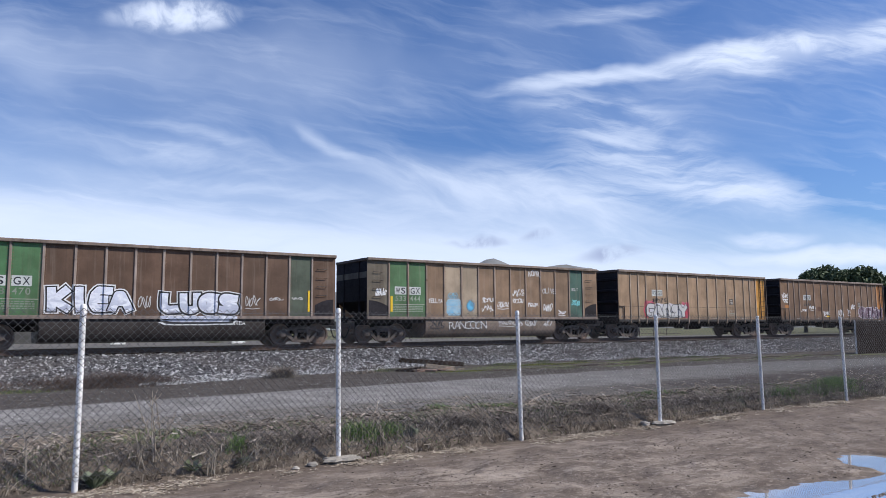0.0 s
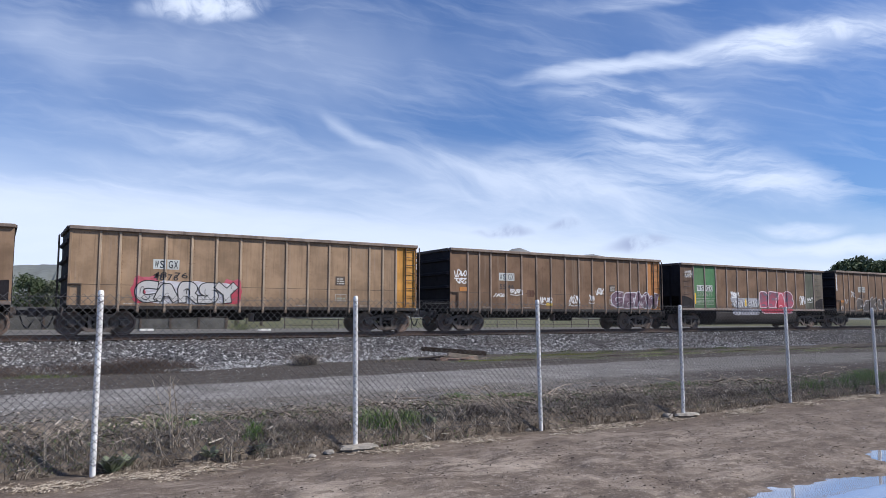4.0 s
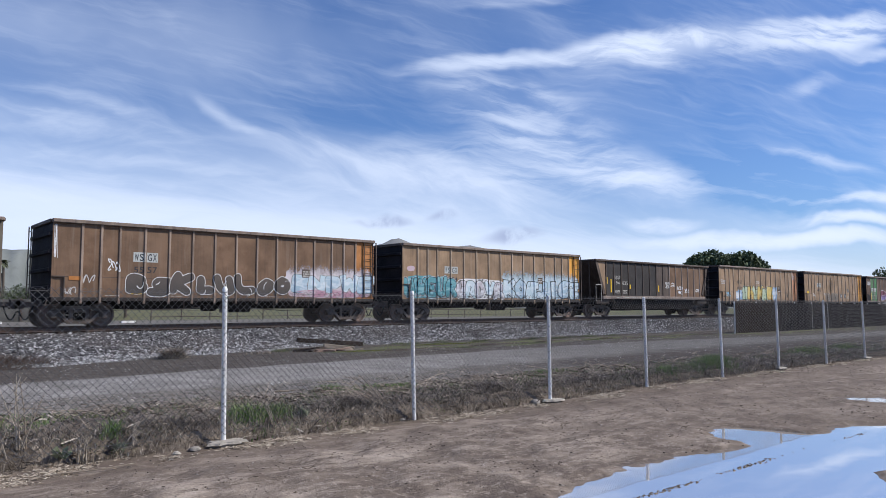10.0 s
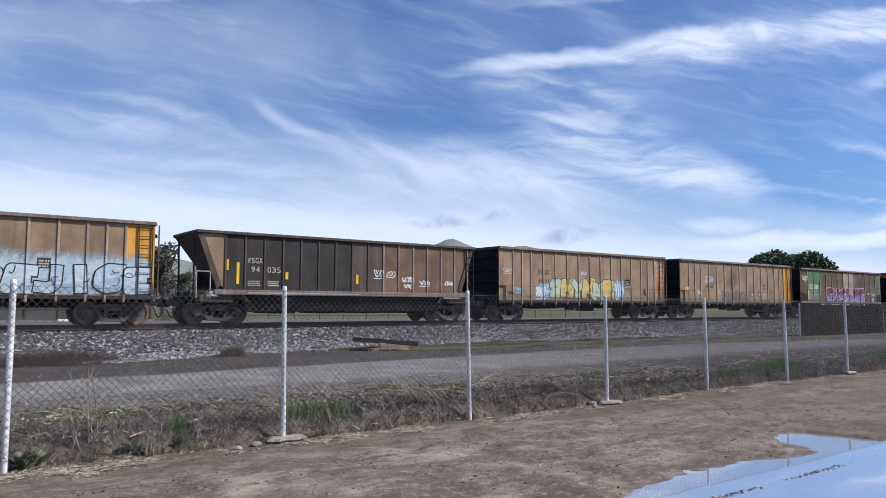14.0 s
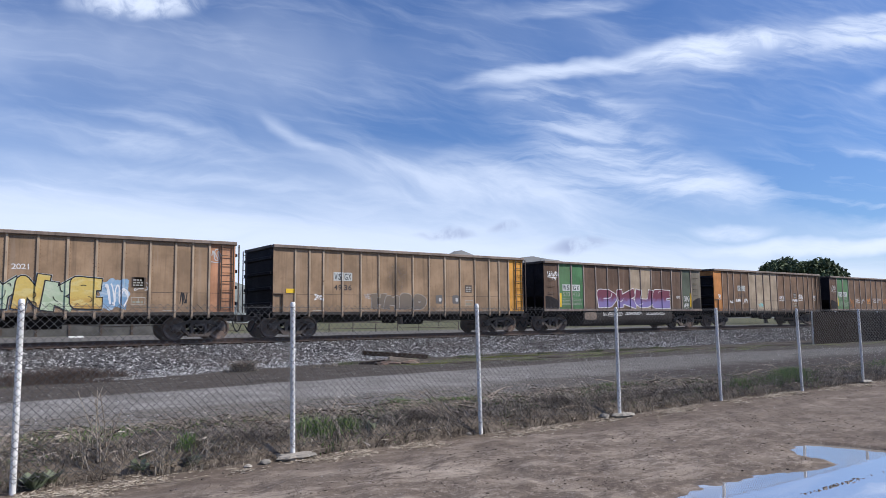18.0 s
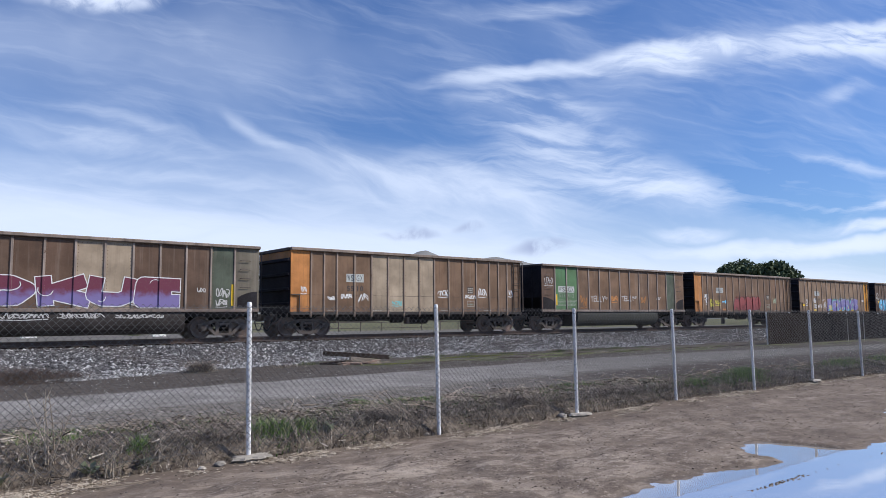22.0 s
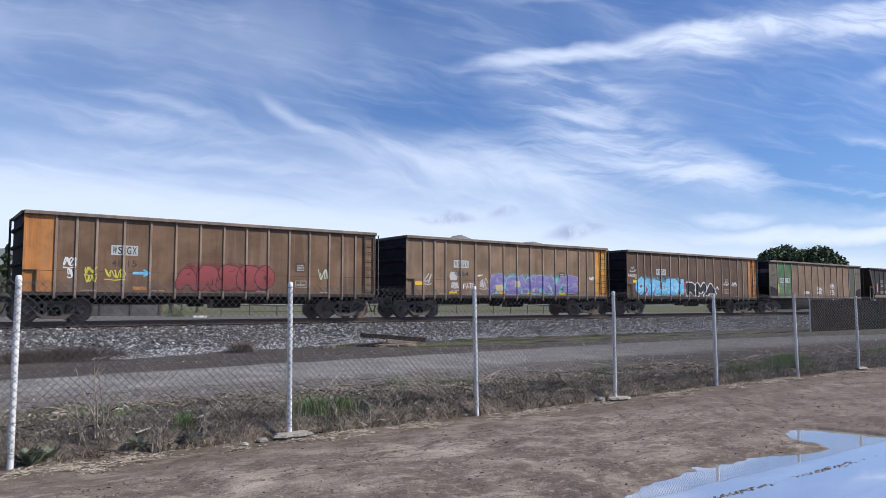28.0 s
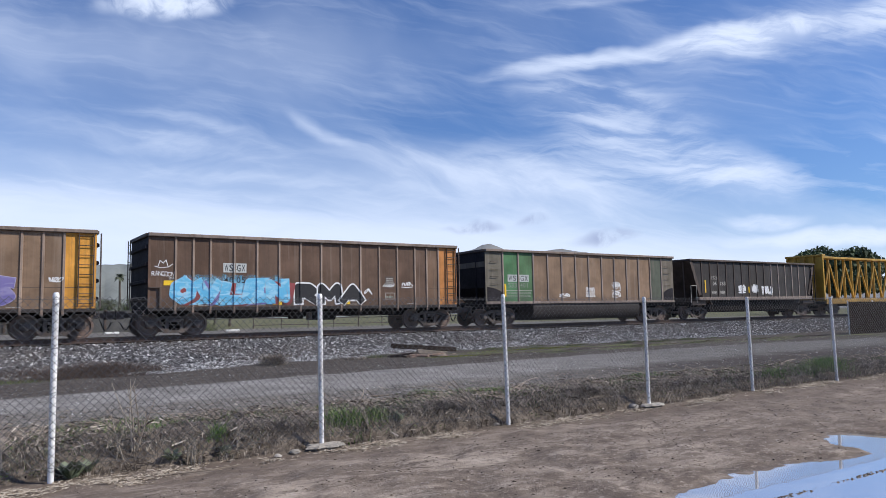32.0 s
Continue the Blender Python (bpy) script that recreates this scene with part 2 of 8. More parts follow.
def paint(name, col, dirt=0.5, rust=0.35, rough=0.62):
    """Old wagon paint: faded in patches, streaked by rain, rusty and dusty below."""
    k = Nodes(name)
    p = k.coords()
    big, fine = k.noise(p, 0.9, 5, 0.6), k.noise(p, 14, 4, 0.6)
    streak = k.noise(k.coords((9, 9, 0.45)), 1.0, 4, 0.6)
    c = k.mix(k.ramp(big, 0.3, 0.72), tuple(x * 0.72 for x in col), tuple(min(1, x * 1.20 + 0.012) for x in col))
    lum = min(1.0, sum(col) / 0.30)
    c = k.mix(k.ramp(k.oi.outputs["Random"], 0, 1, 0.0, 0.22), c, (0.15 * lum, 0.105 * lum, 0.075 * lum))
    c = k.mix(k.math("MULTIPLY", k.ramp(streak, 0.50, 0.78), 0.45 * dirt), c, (0.05, 0.04, 0.034))
    run = k.noise(k.coords((4, 4, 0.16)), 1.0, 6, 0.68, 0.3)
    c = k.mix(k.math("MULTIPLY", k.ramp(run, 0.54, 0.66), 0.42 * dirt), c, (0.34 * lum, 0.28 * lum, 0.23 * lum))
    c = k.mix(k.math("MULTIPLY", k.ramp(run, 0.46, 0.34), 0.50 * dirt), c, (0.06 * lum, 0.042 * lum, 0.034 * lum))
    c = k.mix(k.math("MULTIPLY", k.ramp(fine, 0.56, 0.75), 0.30 * dirt), c, (0.30 * lum, 0.26 * lum, 0.22 * lum))
    rusty = k.math("MULTIPLY", k.ramp(k.noise(p, 3.3, 7, 0.68, 0.4), 0.60, 0.74), rust)
    c = k.mix(rusty, c, (0.10 * lum, 0.045 * lum, 0.022 * lum))
    z = k.xyz()[2]
    dust = k.math("MULTIPLY", k.ramp(k.math("ADD", z, k.math("MULTIPLY", big, 0.7)), 1.2, 2.3, 0.55 * dirt, 0.0), k.ramp(fine, 0.3, 0.7, 0.5, 1.0))
    c = k.mix(dust, c, (0.075 * lum, 0.055 * lum, 0.046 * lum))
    return k.done(c, k.ramp(fine, 0.3, 0.7, rough - 0.1, rough + 0.15), 0.0, k.math("ADD", k.math("MULTIPLY", big, 1.6), k.math("MULTIPLY", fine, 0.12)), 0.012, 0.28)


def plain(name, col, rough=0.8, var=0.25, scale=4.0, metal=0.0, depth=0.004, world=False, second=None):
    """A worn surface of one colour, with variation at two scales."""
    k = Nodes(name)
    p = k.coords(world=world)
    big, fine = k.noise(p, scale * 0.25, 4), k.noise(p, scale * 5, 4, 0.6)
    c = k.mix(k.ramp(big, 0.3, 0.7), tuple(x * (1 - var) for x in col), tuple(min(1, x * (1 + var)) for x in col))
    c = k.mix(k.math("MULTIPLY", k.ramp(fine, 0.5, 0.75), 0.4), c, second or tuple(x * 0.55 for x in col))
    return k.done(c, k.ramp(fine, 0.3, 0.7, max(0.05, rough - 0.12), min(1, rough + 0.12)), metal, fine, depth)


def spray(name, low, high=None, patch=None, z0=1.3, z1=2.3, fade=None, spot=None):
    """Sprayed paint that fades from one colour to another up its height, with loose strokes of a third."""
    k = Nodes(name)
    z, p = k.xyz()[2], k.coords(shift=False)
    n = k.noise(p, 2.6, 5, 0.6, 0.5)
    f = k.ramp(k.math("ADD", z, k.math("MULTIPLY", k.math("SUBTRACT", n, 0.5), 0.7)), z0, z1)
    c = k.mix(f, low, high or low)
    if patch:
        c = k.mix(k.ramp(k.noise(k.coords((1.0, 1.0, 2.4), shift=False), 1.9, 4, 0.55, 1.0), 0.44, 0.64), c, patch)
    fine = k.noise(p, 22, 4, 0.6)
    c = k.mix(k.math("MULTIPLY", k.ramp(fine, 0.52, 0.75), 0.30), c, (0.16, 0.12, 0.09))
    if fade:
        # the mist thins out upwards
        m = k.noise(k.coords((1.0, 1.0, 0.5), shift=False), 4.5, 5, 0.65)
        k.put(k.bsdf.inputs["Alpha"], k.ramp(k.math("ADD", z, k.math("MULTIPLY", k.math("SUBTRACT", m, 0.5), 0.9)), *fade, 1.0, 0.0))
    if spot:
        # a round burst, thick in its middle
        cx, cz, rx, rz, most = spot
        dx = k.math("DIVIDE", k.math("SUBTRACT", k.xyz()[0], cx), rx)
        dz = k.math("DIVIDE", k.math("SUBTRACT", z, cz), rz)
        d = k.math("ADD", k.math("MULTIPLY", dx, dx), k.math("MULTIPLY", dz, dz))
        k.put(k.bsdf.inputs["Alpha"], k.math("MULTIPLY", k.ramp(d, 0.0, 1.0, most, 0.0), k.ramp(n, 0.3, 0.6, 0.5, 1.0)))
    return k.done(c, 0.6)


def screening():
    """Woven privacy screen: panels of differing age, dark grey to faded brown."""
    k = Nodes("dark_privacy_mesh")
    p = k.coords(world=True)
    c = k.mix(k.ramp(k.oi.outputs["Random"], 0.35, 0.75), (0.010, 0.009, 0.011), (0.020, 0.014, 0.012))
    c = k.mix(k.math("MULTIPLY", k.ramp(k.noise(p, 0.9, 5, 0.6), 0.4, 0.7), 0.5), c, (0.026, 0.023, 0.022))
    c = k.mix(k.math("MULTIPLY", k.ramp(k.noise(k.coords((1, 1, 14), world=True), 1.5, 2), 0.5, 0.7), 0.35), c, (0.008, 0.007, 0.007))
    return k.done(c, 0.95)


BROWN, BROWN_DARK, TAN = (0.180, 0.104, 0.060), (0.122, 0.070, 0.045), (0.335, 0.222, 0.135)
M = dict(
    brown=paint("brown_paint", BROWN), dark=paint("dark_brown_paint", BROWN_DARK), tan=paint("tan_paint", TAN, 0.55, 0.25),
    mid=paint("mid_brown_paint", (0.245, 0.158, 0.098)),
    orange=paint("orange_paint", (0.54, 0.215, 0.055), 0.6, 0.55), amber=paint("amber_paint", (0.68, 0.315, 0.050), 0.5, 0.4),
    pinkish=paint("faded_orange_paint", (0.57, 0.275, 0.150), 0.55, 0.3),
    green=paint("green_paint", (0.060, 0.185, 0.075), 0.4, 0.12), moss=paint("grey_green_paint", (0.075, 0.095, 0.068), 0.5, 0.25),
    teal=paint("teal_green_paint", (0.055, 0.115, 0.090), 0.5, 0.2), olive=paint("grey_olive_paint", (0.14, 0.125, 0.095), 0.6, 0.3),
    cream=paint("cream_primer", (0.40, 0.315, 0.225), 0.35, 0.10), rust=paint("rust_brown_paint", (0.12, 0.052, 0.030), 0.5, 0.5),
    coal=paint("sooty_black_paint", (0.034, 0.030, 0.029), 0.5, 0.3), black=paint("black_paint", (0.012, 0.010, 0.015), 0.2, 0.1, 0.8),
    umber=paint("umber_paint", (0.085, 0.062, 0.050), 0.6, 0.35), cap=paint("worn_cap_paint", (0.23, 0.180, 0.150), 1.0, 0.9),
    rib=paint("rib_paint", (0.33, 0.245, 0.19), 0.8, 0.95), ribdark=paint("dark_rib_paint", (0.33, 0.265, 0.228), 0.9, 0.95),
    ribtan=paint("tan_rib_paint", (0.44, 0.335, 0.24), 0.8, 0.85), tub=paint("tub_paint", (0.29, 0.225, 0.18), 0.8, 0.4),
    tubdark=paint("dark_tub_paint", (0.030, 0.025, 0.024), 0.5, 0.3), tubgreen=paint("green_black_tub_paint", (0.032, 0.042, 0.036), 0.6, 0.3),
    yellow=paint("railcar_yellow_paint", (0.50, 0.29, 0.04), 0.5, 0.25),
    iron=plain("dusty_cast_iron", (0.098, 0.078, 0.068), 0.85, 0.4, 6, 0.0, second=(0.085, 0.050, 0.034)), wheel=plain("brown_wheel_steel", (0.150, 0.105, 0.086), 0.7, 0.35, 6, 0.1, second=(0.10, 0.055, 0.04)),
    sill=plain("black_underframe", (0.016, 0.014, 0.014), 0.75, 0.4, 3), rubber=plain("black_hose_rubber", (0.02, 0.02, 0.02), 0.6),
    railm=plain("rusty_rail_steel", (0.078, 0.050, 0.040), 0.65, 0.12, 5, 0.3), tiem=plain("creosoted_wood", (0.055, 0.042, 0.034), 0.9, 0.4, 6, depth=0.012),
    zinc=plain("galvanised_steel", (0.82, 0.81, 0.80), 0.45, 0.16, 8, 0.05), wire=plain("galvanised_wire", (0.085, 0.085, 0.09), 0.65, 0.2, 8, 0.1),
    concrete=plain("rough_concrete", (0.36, 0.33, 0.29), 0.9, 0.3, 6, depth=0.015), screen=screening(),
    white=spray("white_spray", (0.72, 0.72, 0.72)), ink=spray("black_spray", (0.012, 0.012, 0.015)), chalk=spray("thin_white_spray", (0.50, 0.49, 0.48)),
    letter=plain("black_stencil_paint", (0.02, 0.022, 0.03), 0.6), plate=plain("pale_stencil_patch", (0.50, 0.52, 0.50), 0.6, 0.15),
    dimprint=plain("dim_stencil", (0.24, 0.27, 0.22), 0.7, 0.3),
    stencil=plain("faded_white_stencil", (0.42, 0.40, 0.36), 0.7, 0.25), signal=plain("yellow_reflector", (0.75, 0.48, 0.02), 0.5, 0.15),
    faded=plain("faded_dark_stencil", (0.085, 0.06, 0.045), 0.7, 0.2),
)
for key in ("screen", "sill", "tiem"):
    M[key].node_tree.nodes["Principled BSDF"].inputs["Specular IOR Level"].default_value = 0.05

# ---- mesh builder ----


class Shape:
    """Collects corners and faces of one mesh."""

    def __init__(self):
        self.v, self.f = [], []

    def add(self, verts, faces):
        n = len(self.v)
        self.v += [tuple(p) for p in verts]
        self.f += [tuple(n + i for i in f) for f in faces]
        return self

    def box(self, x0, x1, y0, y1, z0, z1, c=0.008):
        """A box with chamfered edges."""
        c = min(c, (x1 - x0) / 3, (y1 - y0) / 3, (z1 - z0) / 3)
        vs, idx = [], {}
        for sx in (0, 1):
            for sy in (0, 1):
                for sz in (0, 1):
                    p = [(x0, x1)[sx], (y0, y1)[sy], (z0, z1)[sz]]
                    q = [p[0] + (c, -c)[sx], p[1] + (c, -c)[sy], p[2] + (c, -c)[sz]]
                    for a in range(3):
                        idx[sx, sy, sz, a] = len(vs)
                        w = list(q)
                        w[a] = p[a]
                        vs.append(w)
        fs = []
        for a in range(3):
            b, d = (a + 1) % 3, (a + 2) % 3
            for s in (0, 1):
                ring = []
                for i, j in ((0, 0), (1, 0), (1, 1), (0, 1)):
                    k = [0, 0, 0]
                    k[a], k[b], k[d] = s, i, j
                    ring.append(idx[(*k, a)])
                fs.append(ring if s else ring[::-1])
            for i in (0, 1):
                for j in (0, 1):
                    k0, k1 = [0, 0, 0], [0, 0, 0]
                    k0[b] = k1[b] = i
                    k0[d] = k1[d] = j
                    k1[a] = 1
                    ring = [idx[(*k0, b)], idx[(*k1, b)], idx[(*k1, d)], idx[(*k0, d)]]
                    fs.append(ring if (i != j) else ring[::-1])
        for s in range(8):
            k = (s & 1, s >> 1 & 1, s >> 2 & 1)
            ring = [idx[(*k, a)] for a in range(3)]
            fs.append(ring if sum(k) % 2 else ring[::-1])
        return self.add(vs, fs)

    def tube(self, pts, r, n=6, close=True, r2=None):
        """A round bar along pts, from radius r to r2."""
        pts = [Vector(p) for p in pts]
        vs, fs, m = [], [], len(pts)
        for i, p in enumerate(pts):
            t = (pts[min(i + 1, m - 1)] - pts[max(i - 1, 0)]).normalized()
            a = t.orthogonal().normalized() if i == 0 else (a - t * a.dot(t)).normalized()
            b = t.cross(a)
            rr = r if r2 is None else r + (r2 - r) * i / max(1, m - 1)
            for k in range(n):
                w = 2 * math.pi * k / n
                vs.append(p + a * math.cos(w) * rr + b * math.sin(w) * rr)
        for i in range(m - 1):
            for k in range(n):
                k2 = (k + 1) % n
                fs.append((i * n + k, i * n + k2, (i + 1) * n + k2, (i + 1) * n + k))
        if close:
            fs.append(tuple(range(n))[::-1])
            fs.append(tuple((m - 1) * n + k for k in range(n)))
        return self.add(vs, fs)

    def lathe(self, profile, centre, n=24):
        """Rings of (y, radius) turned about the y axis through centre."""
        vs, fs, m = [], [], len(profile)
        for y, r in profile:
            for k in range(n):
                w = 2 * math.pi * k / n
                vs.append((centre[0] + r * math.cos(w), centre[1] + y, centre[2] + r * math.sin(w)))
        for i in range(m - 1):
            for k in range(n):
                k2 = (k + 1) % n
                fs.append((i * n + k, (i + 1) * n + k, (i + 1) * n + k2, i * n + k2))
        fs.append(tuple(range(n)))
        fs.append(tuple((m - 1) * n + k for k in range(n))[::-1])
        return self.add(vs, fs)

    def prism(self, poly, y0, y1):
        """A polygon of (x, z) drawn out from y0 to y1."""
        n = len(poly)
        vs = [(x, y0, z) for x, z in poly] + [(x, y1, z) for x, z in poly]
        fs = [tuple(range(n)), tuple(range(n, 2 * n))[::-1]]
        fs += [(i, (i + 1) % n + 0, (i + 1) % n + n, i + n) for i in range(n)]
        return self.add(vs, [f[::-1] for f in fs])

    def bar(self, p, q, w, y0, y1):
        """A flat bar from p to q in the (x, z) plane, w wide, from y0 to y1."""
        d = Vector((q[0] - p[0], q[1] - p[1])).normalized() * (w / 2)
        n = (-d.y, d.x)
        return self.prism([(p[0] + n[0], p[1] + n[1]), (p[0] - n[0], p[1] - n[1]), (q[0] - n[0], q[1] - n[1]), (q[0] + n[0], q[1] + n[1])], y0, y1)

    def mesh(self, name, tidy=True, smooth=False):
        me = bpy.data.meshes.new(name)
        me.from_pydata(self.v, [], self.f)
        if tidy:
            bm = bmesh.new()
            bm.from_mesh(me)
            bmesh.ops.recalc_face_normals(bm, faces=bm.faces)
            bm.to_mesh(me)
            bm.free()
        if smooth:
            me.shade_smooth()
        return me


def part(name, shape, material, parent=None, label="", smooth=False, tidy=True):
    """Links a shape as one mesh object under its thing."""
    me = shape.mesh(name, tidy, smooth) if isinstance(shape, Shape) else shape
    if material is not None:
        me.materials.clear()
        me.materials.append(material)
    ob = new(name, me)
    if parent is not None:
        ob.parent = parent
    return tagged(ob, label)


# ---- writing and sprayed paint on the wagon sides ----
GLYPHS = {}


def glyph(ch, offset, res=3):
    """The outline of one letter of the built-in font, 1 high, swollen by offset."""
    key = (ch, offset)
    if key not in GLYPHS:
        cu = bpy.data.curves.new("glyph", "FONT")
        cu.body, cu.offset, cu.resolution_u, cu.fill_mode = ch, offset, res, "FRONT"
        ob = bpy.data.objects.new("glyph", cu)
        me = bpy.data.meshes.new_from_object(ob)
        vs = [(v.co.x, v.co.y) for v in me.vertices]
        fs = [tuple(p.vertices) for p in me.polygons]
        bpy.data.objects.remove(ob), bpy.data.curves.remove(cu), bpy.data.meshes.remove(me)
        if offset and vs:
            # more corners along the outline, so that it can swell and lean
            bm = bmesh.new()
            new_v = [bm.verts.new((a, b, 0)) for a, b in vs]
            for f in fs:
                if len(set(f)) > 2:
                    bm.faces.new([new_v[i] for i in f])
            for k in range(1, 8):
                for co, no in (((0, k * 0.105 - 0.04, 0), (0, 1, 0)), ((k * 0.10 - 0.03, 0, 0), (1, 0, 0))):
                    bmesh.ops.bisect_plane(bm, geom=bm.verts[:] + bm.edges[:] + bm.faces[:], plane_co=co, plane_no=no)
            bm.verts.index_update()
            vs = [(v.co.x, v.co.y) for v in bm.verts]
            fs = [tuple(v.index for v in f.verts) for f in bm.faces]
            bm.free()
        xs = [v[0] for v in vs] or [0, 0.3]
        GLYPHS[key] = (vs, fs, min(xs), max(xs))
    return GLYPHS[key]


def drape(shape, profile):
    """Lays a flat (x, z) shape on a wagon side: cut at each rib's edges, the pieces on ribs set forward.
    profile: (ribs, y of the panels, y of the ribs, lift)."""
    ribs, y_panel, y_rib, lift = profile
    bm = bmesh.new()
    vs = [bm.verts.new(v) for v in shape.v]
    for f in shape.f:
        if len(set(f)) > 2:
            try:
                bm.faces.new([vs[i] for i in f])
            except ValueError:
                pass
    xs = [v.co.x for v in bm.verts]
    if not xs:
        return bpy.data.meshes.new("paint")
    near = [(a, b) for a, b in ribs if b > min(xs) and a < max(xs)]
    for a, b in near:
        for x in (a - 0.006, a, b, b + 0.006):
            bmesh.ops.bisect_plane(bm, geom=bm.verts[:] + bm.edges[:] + bm.faces[:], plane_co=(x, 0, 0), plane_no=(1, 0, 0))
    bm.normal_update()
    for f in bm.faces:
        if f.normal.y > 0:
            f.normal_flip()
    for v in bm.verts:
        y = y_rib if any(a - 1e-4 <= v.co.x <= b + 1e-4 for a, b in near) else y_panel
        v.co.y = y - lift - v.co.y
    me = bpy.data.meshes.new("paint")
    bm.to_mesh(me)
    bm.free()
    return me


def lettering(text, x0, x1, z0, z1, offset=0.0, wild=0.0, seed=0, squeeze=1.0, apart=False):
    """Letters that fill the box x0..x1, z0..z1. wild: how far each one leans, grows and sinks."""
    rnd = random.Random(seed)
    s = Shape()
    each = []
    n = len(text)
    step = (x1 - x0) / n
    for i, ch in enumerate(text):
        if ch == " ":
            continue
        vs, fs, a, b = glyph(ch, offset)
        h = (z1 - z0) / 0.72 * (1 + wild * rnd.uniform(-0.12, 0.10))
        wid = step * squeeze / max(0.12, b - a) * (1 + wild * rnd.uniform(0.0, 0.35))
        if ch in "I1J":
            wid = min(wid, step * squeeze / 0.42)
        lean, turn, dz = wild * rnd.uniform(-0.25, 0.30), wild * rnd.uniform(-0.14, 0.14), wild * rnd.uniform(-0.08, 0.08) * (z1 - z0)
        cx = x0 + (i + 0.5) * step
        swell, taper = rnd.uniform(-0.05, 0.28), rnd.uniform(-0.25, 0.45)
        out = []
        for x, z in vs:
            px, pz = (x - (a + b) / 2) * wid, z * h
            px += lean * (pz - h * 0.36) + turn * (pz - h * 0.36) * 0.4
            t = pz / h / 0.72
            px *= 1 + wild * (swell * math.sin(t * 3.1) + taper * (t - 0.5))
            pz += turn * px + wild * (z1 - z0) * (0.07 * math.sin((cx + px) * 5.1 + i) * (0.3 + t) + 0.05 * math.sin(px * 9 + i))
            px += wild * 0.05 * step * math.sin(t * 7 + i * 2.1)
            out.append((cx + px, 0.0007 * i if wild else 0.0, z0 + pz + dz))
        s.add(out, fs)
        if apart:
            each.append(s)
            s = Shape()
    return each if apart else s


def blob(x0, x1, z0, z1, seed=0, spikes=9, rough=0.22):
    """A cloud of sprayed paint with a lobed edge, flat at the bottom."""
    rnd = random.Random(seed)
    n = spikes * 6
    cx, cz, rx, rz = (x0 + x1) / 2, (z0 + z1) / 2, (x1 - x0) / 2, (z1 - z0) / 2
    amp = [rnd.uniform(0.3, 1) for _ in range(spikes)]
    pts = []
    for i in range(n):
        w = 2 * math.pi * i / n
        c, s = math.cos(w), math.sin(w)
        sq = 1 / max(abs(c), abs(s)) ** 0.72
        k = 1 - rough * amp[i * spikes // n] * abs(math.sin(i * math.pi / 6)) - rough * 0.3 * rnd.random()
        pts.append((cx + rx * c * sq * k, 0, max(z0, cz + rz * s * sq * k)))
    return Shape().add([(cx, 0, cz)] + pts, [(0, i + 1, (i + 1) % n + 1) for i in range(n)])


def stroke(s, pts, w):
    """A brush stroke along (x, z) points."""
    for a, b in zip(pts, pts[1:]):
        d = Vector((b[0] - a[0], b[1] - a[1]))
        if d.length < 1e-4:
            continue
        d.normalize()
        n = Vector((-d.y, d.x)) * (w / 2)
        e = d * (w * 0.35)
        y = 0.00006 * (len(s.v) // 4 % 60)      # each touch lies over the one before
        s.add([(a[0] + n.x - e.x, y, a[1] + n.y - e.y), (a[0] - n.x - e.x, y, a[1] - n.y - e.y), (b[0] - n.x + e.x, y, b[1] - n.y + e.y), (b[0] + n.x + e.x, y, b[1] + n.y + e.y)], [(0, 1, 2, 3)])


def scrawl(x0, x1, z0, z1, seed=0, w=0.022):
    """A quick scrawled tag: loops and hooks of thin spray line, with no letters to read."""
    rnd = random.Random(seed)
    s = Shape()
    n = max(2, round((x1 - x0) / 0.16))
    h = z1 - z0
    for i in range(n):
        a = x0 + (x1 - x0) * (i + 0.1) / n
        b = x0 + (x1 - x0) * (i + 1.05) / n
        lo, hi = z0 + h * rnd.uniform(0, 0.2), z1 - h * rnd.uniform(0, 0.25)
        cx, cz, rx, rz = (a + b) / 2, (lo + hi) / 2, (b - a) * rnd.uniform(0.42, 0.60), (hi - lo) * 0.5
        f1, f2, p1, p2 = rnd.choice((1.0, 1.5, 2.0)), rnd.choice((1.0, 2.0, 2.5)), rnd.uniform(0, 6.28), rnd.uniform(0, 6.28)
        pts = [(cx + rx * math.sin(t * f1 + p1), cz + rz * math.sin(t * f2 + p2)) for t in np.linspace(0, rnd.uniform(3.6, 5.6), 15)]
        stroke(s, pts, w)
    if rnd.random() < 0.5:
        stroke(s, [(x0, z0 - 0.04), ((x0 + x1) / 2, z0 - 0.07), (x1, z0 - 0.03)], w)
    return s


def bars(x0, x1, z0, z1, rows=2, seed=0):
    """Small print that cannot be read: plain bars of its size."""
    rnd = random.Random(seed)
    s = Shape()
    h = (z1 - z0) / rows
    for r in range(rows):
        x, z = x0, z0 + r * h
        while x < x1 - 0.03:
            l = min(rnd.uniform(0.05, 0.16), x1 - x)
            s.add([(x, 0, z), (x + l, 0, z), (x + l, 0, z + h * 0.55), (x, 0, z + h * 0.55)], [(0, 1, 2, 3)])
            x += l + 0.03
    return s


# ---- running gear ----
TRACK_Y, RAIL_Z, GRADE, SPEED, WHEEL_R = 30.90, 0.865, 0.0033, 7.363, 0.457
WHEELSETS, WAGONS = [], []


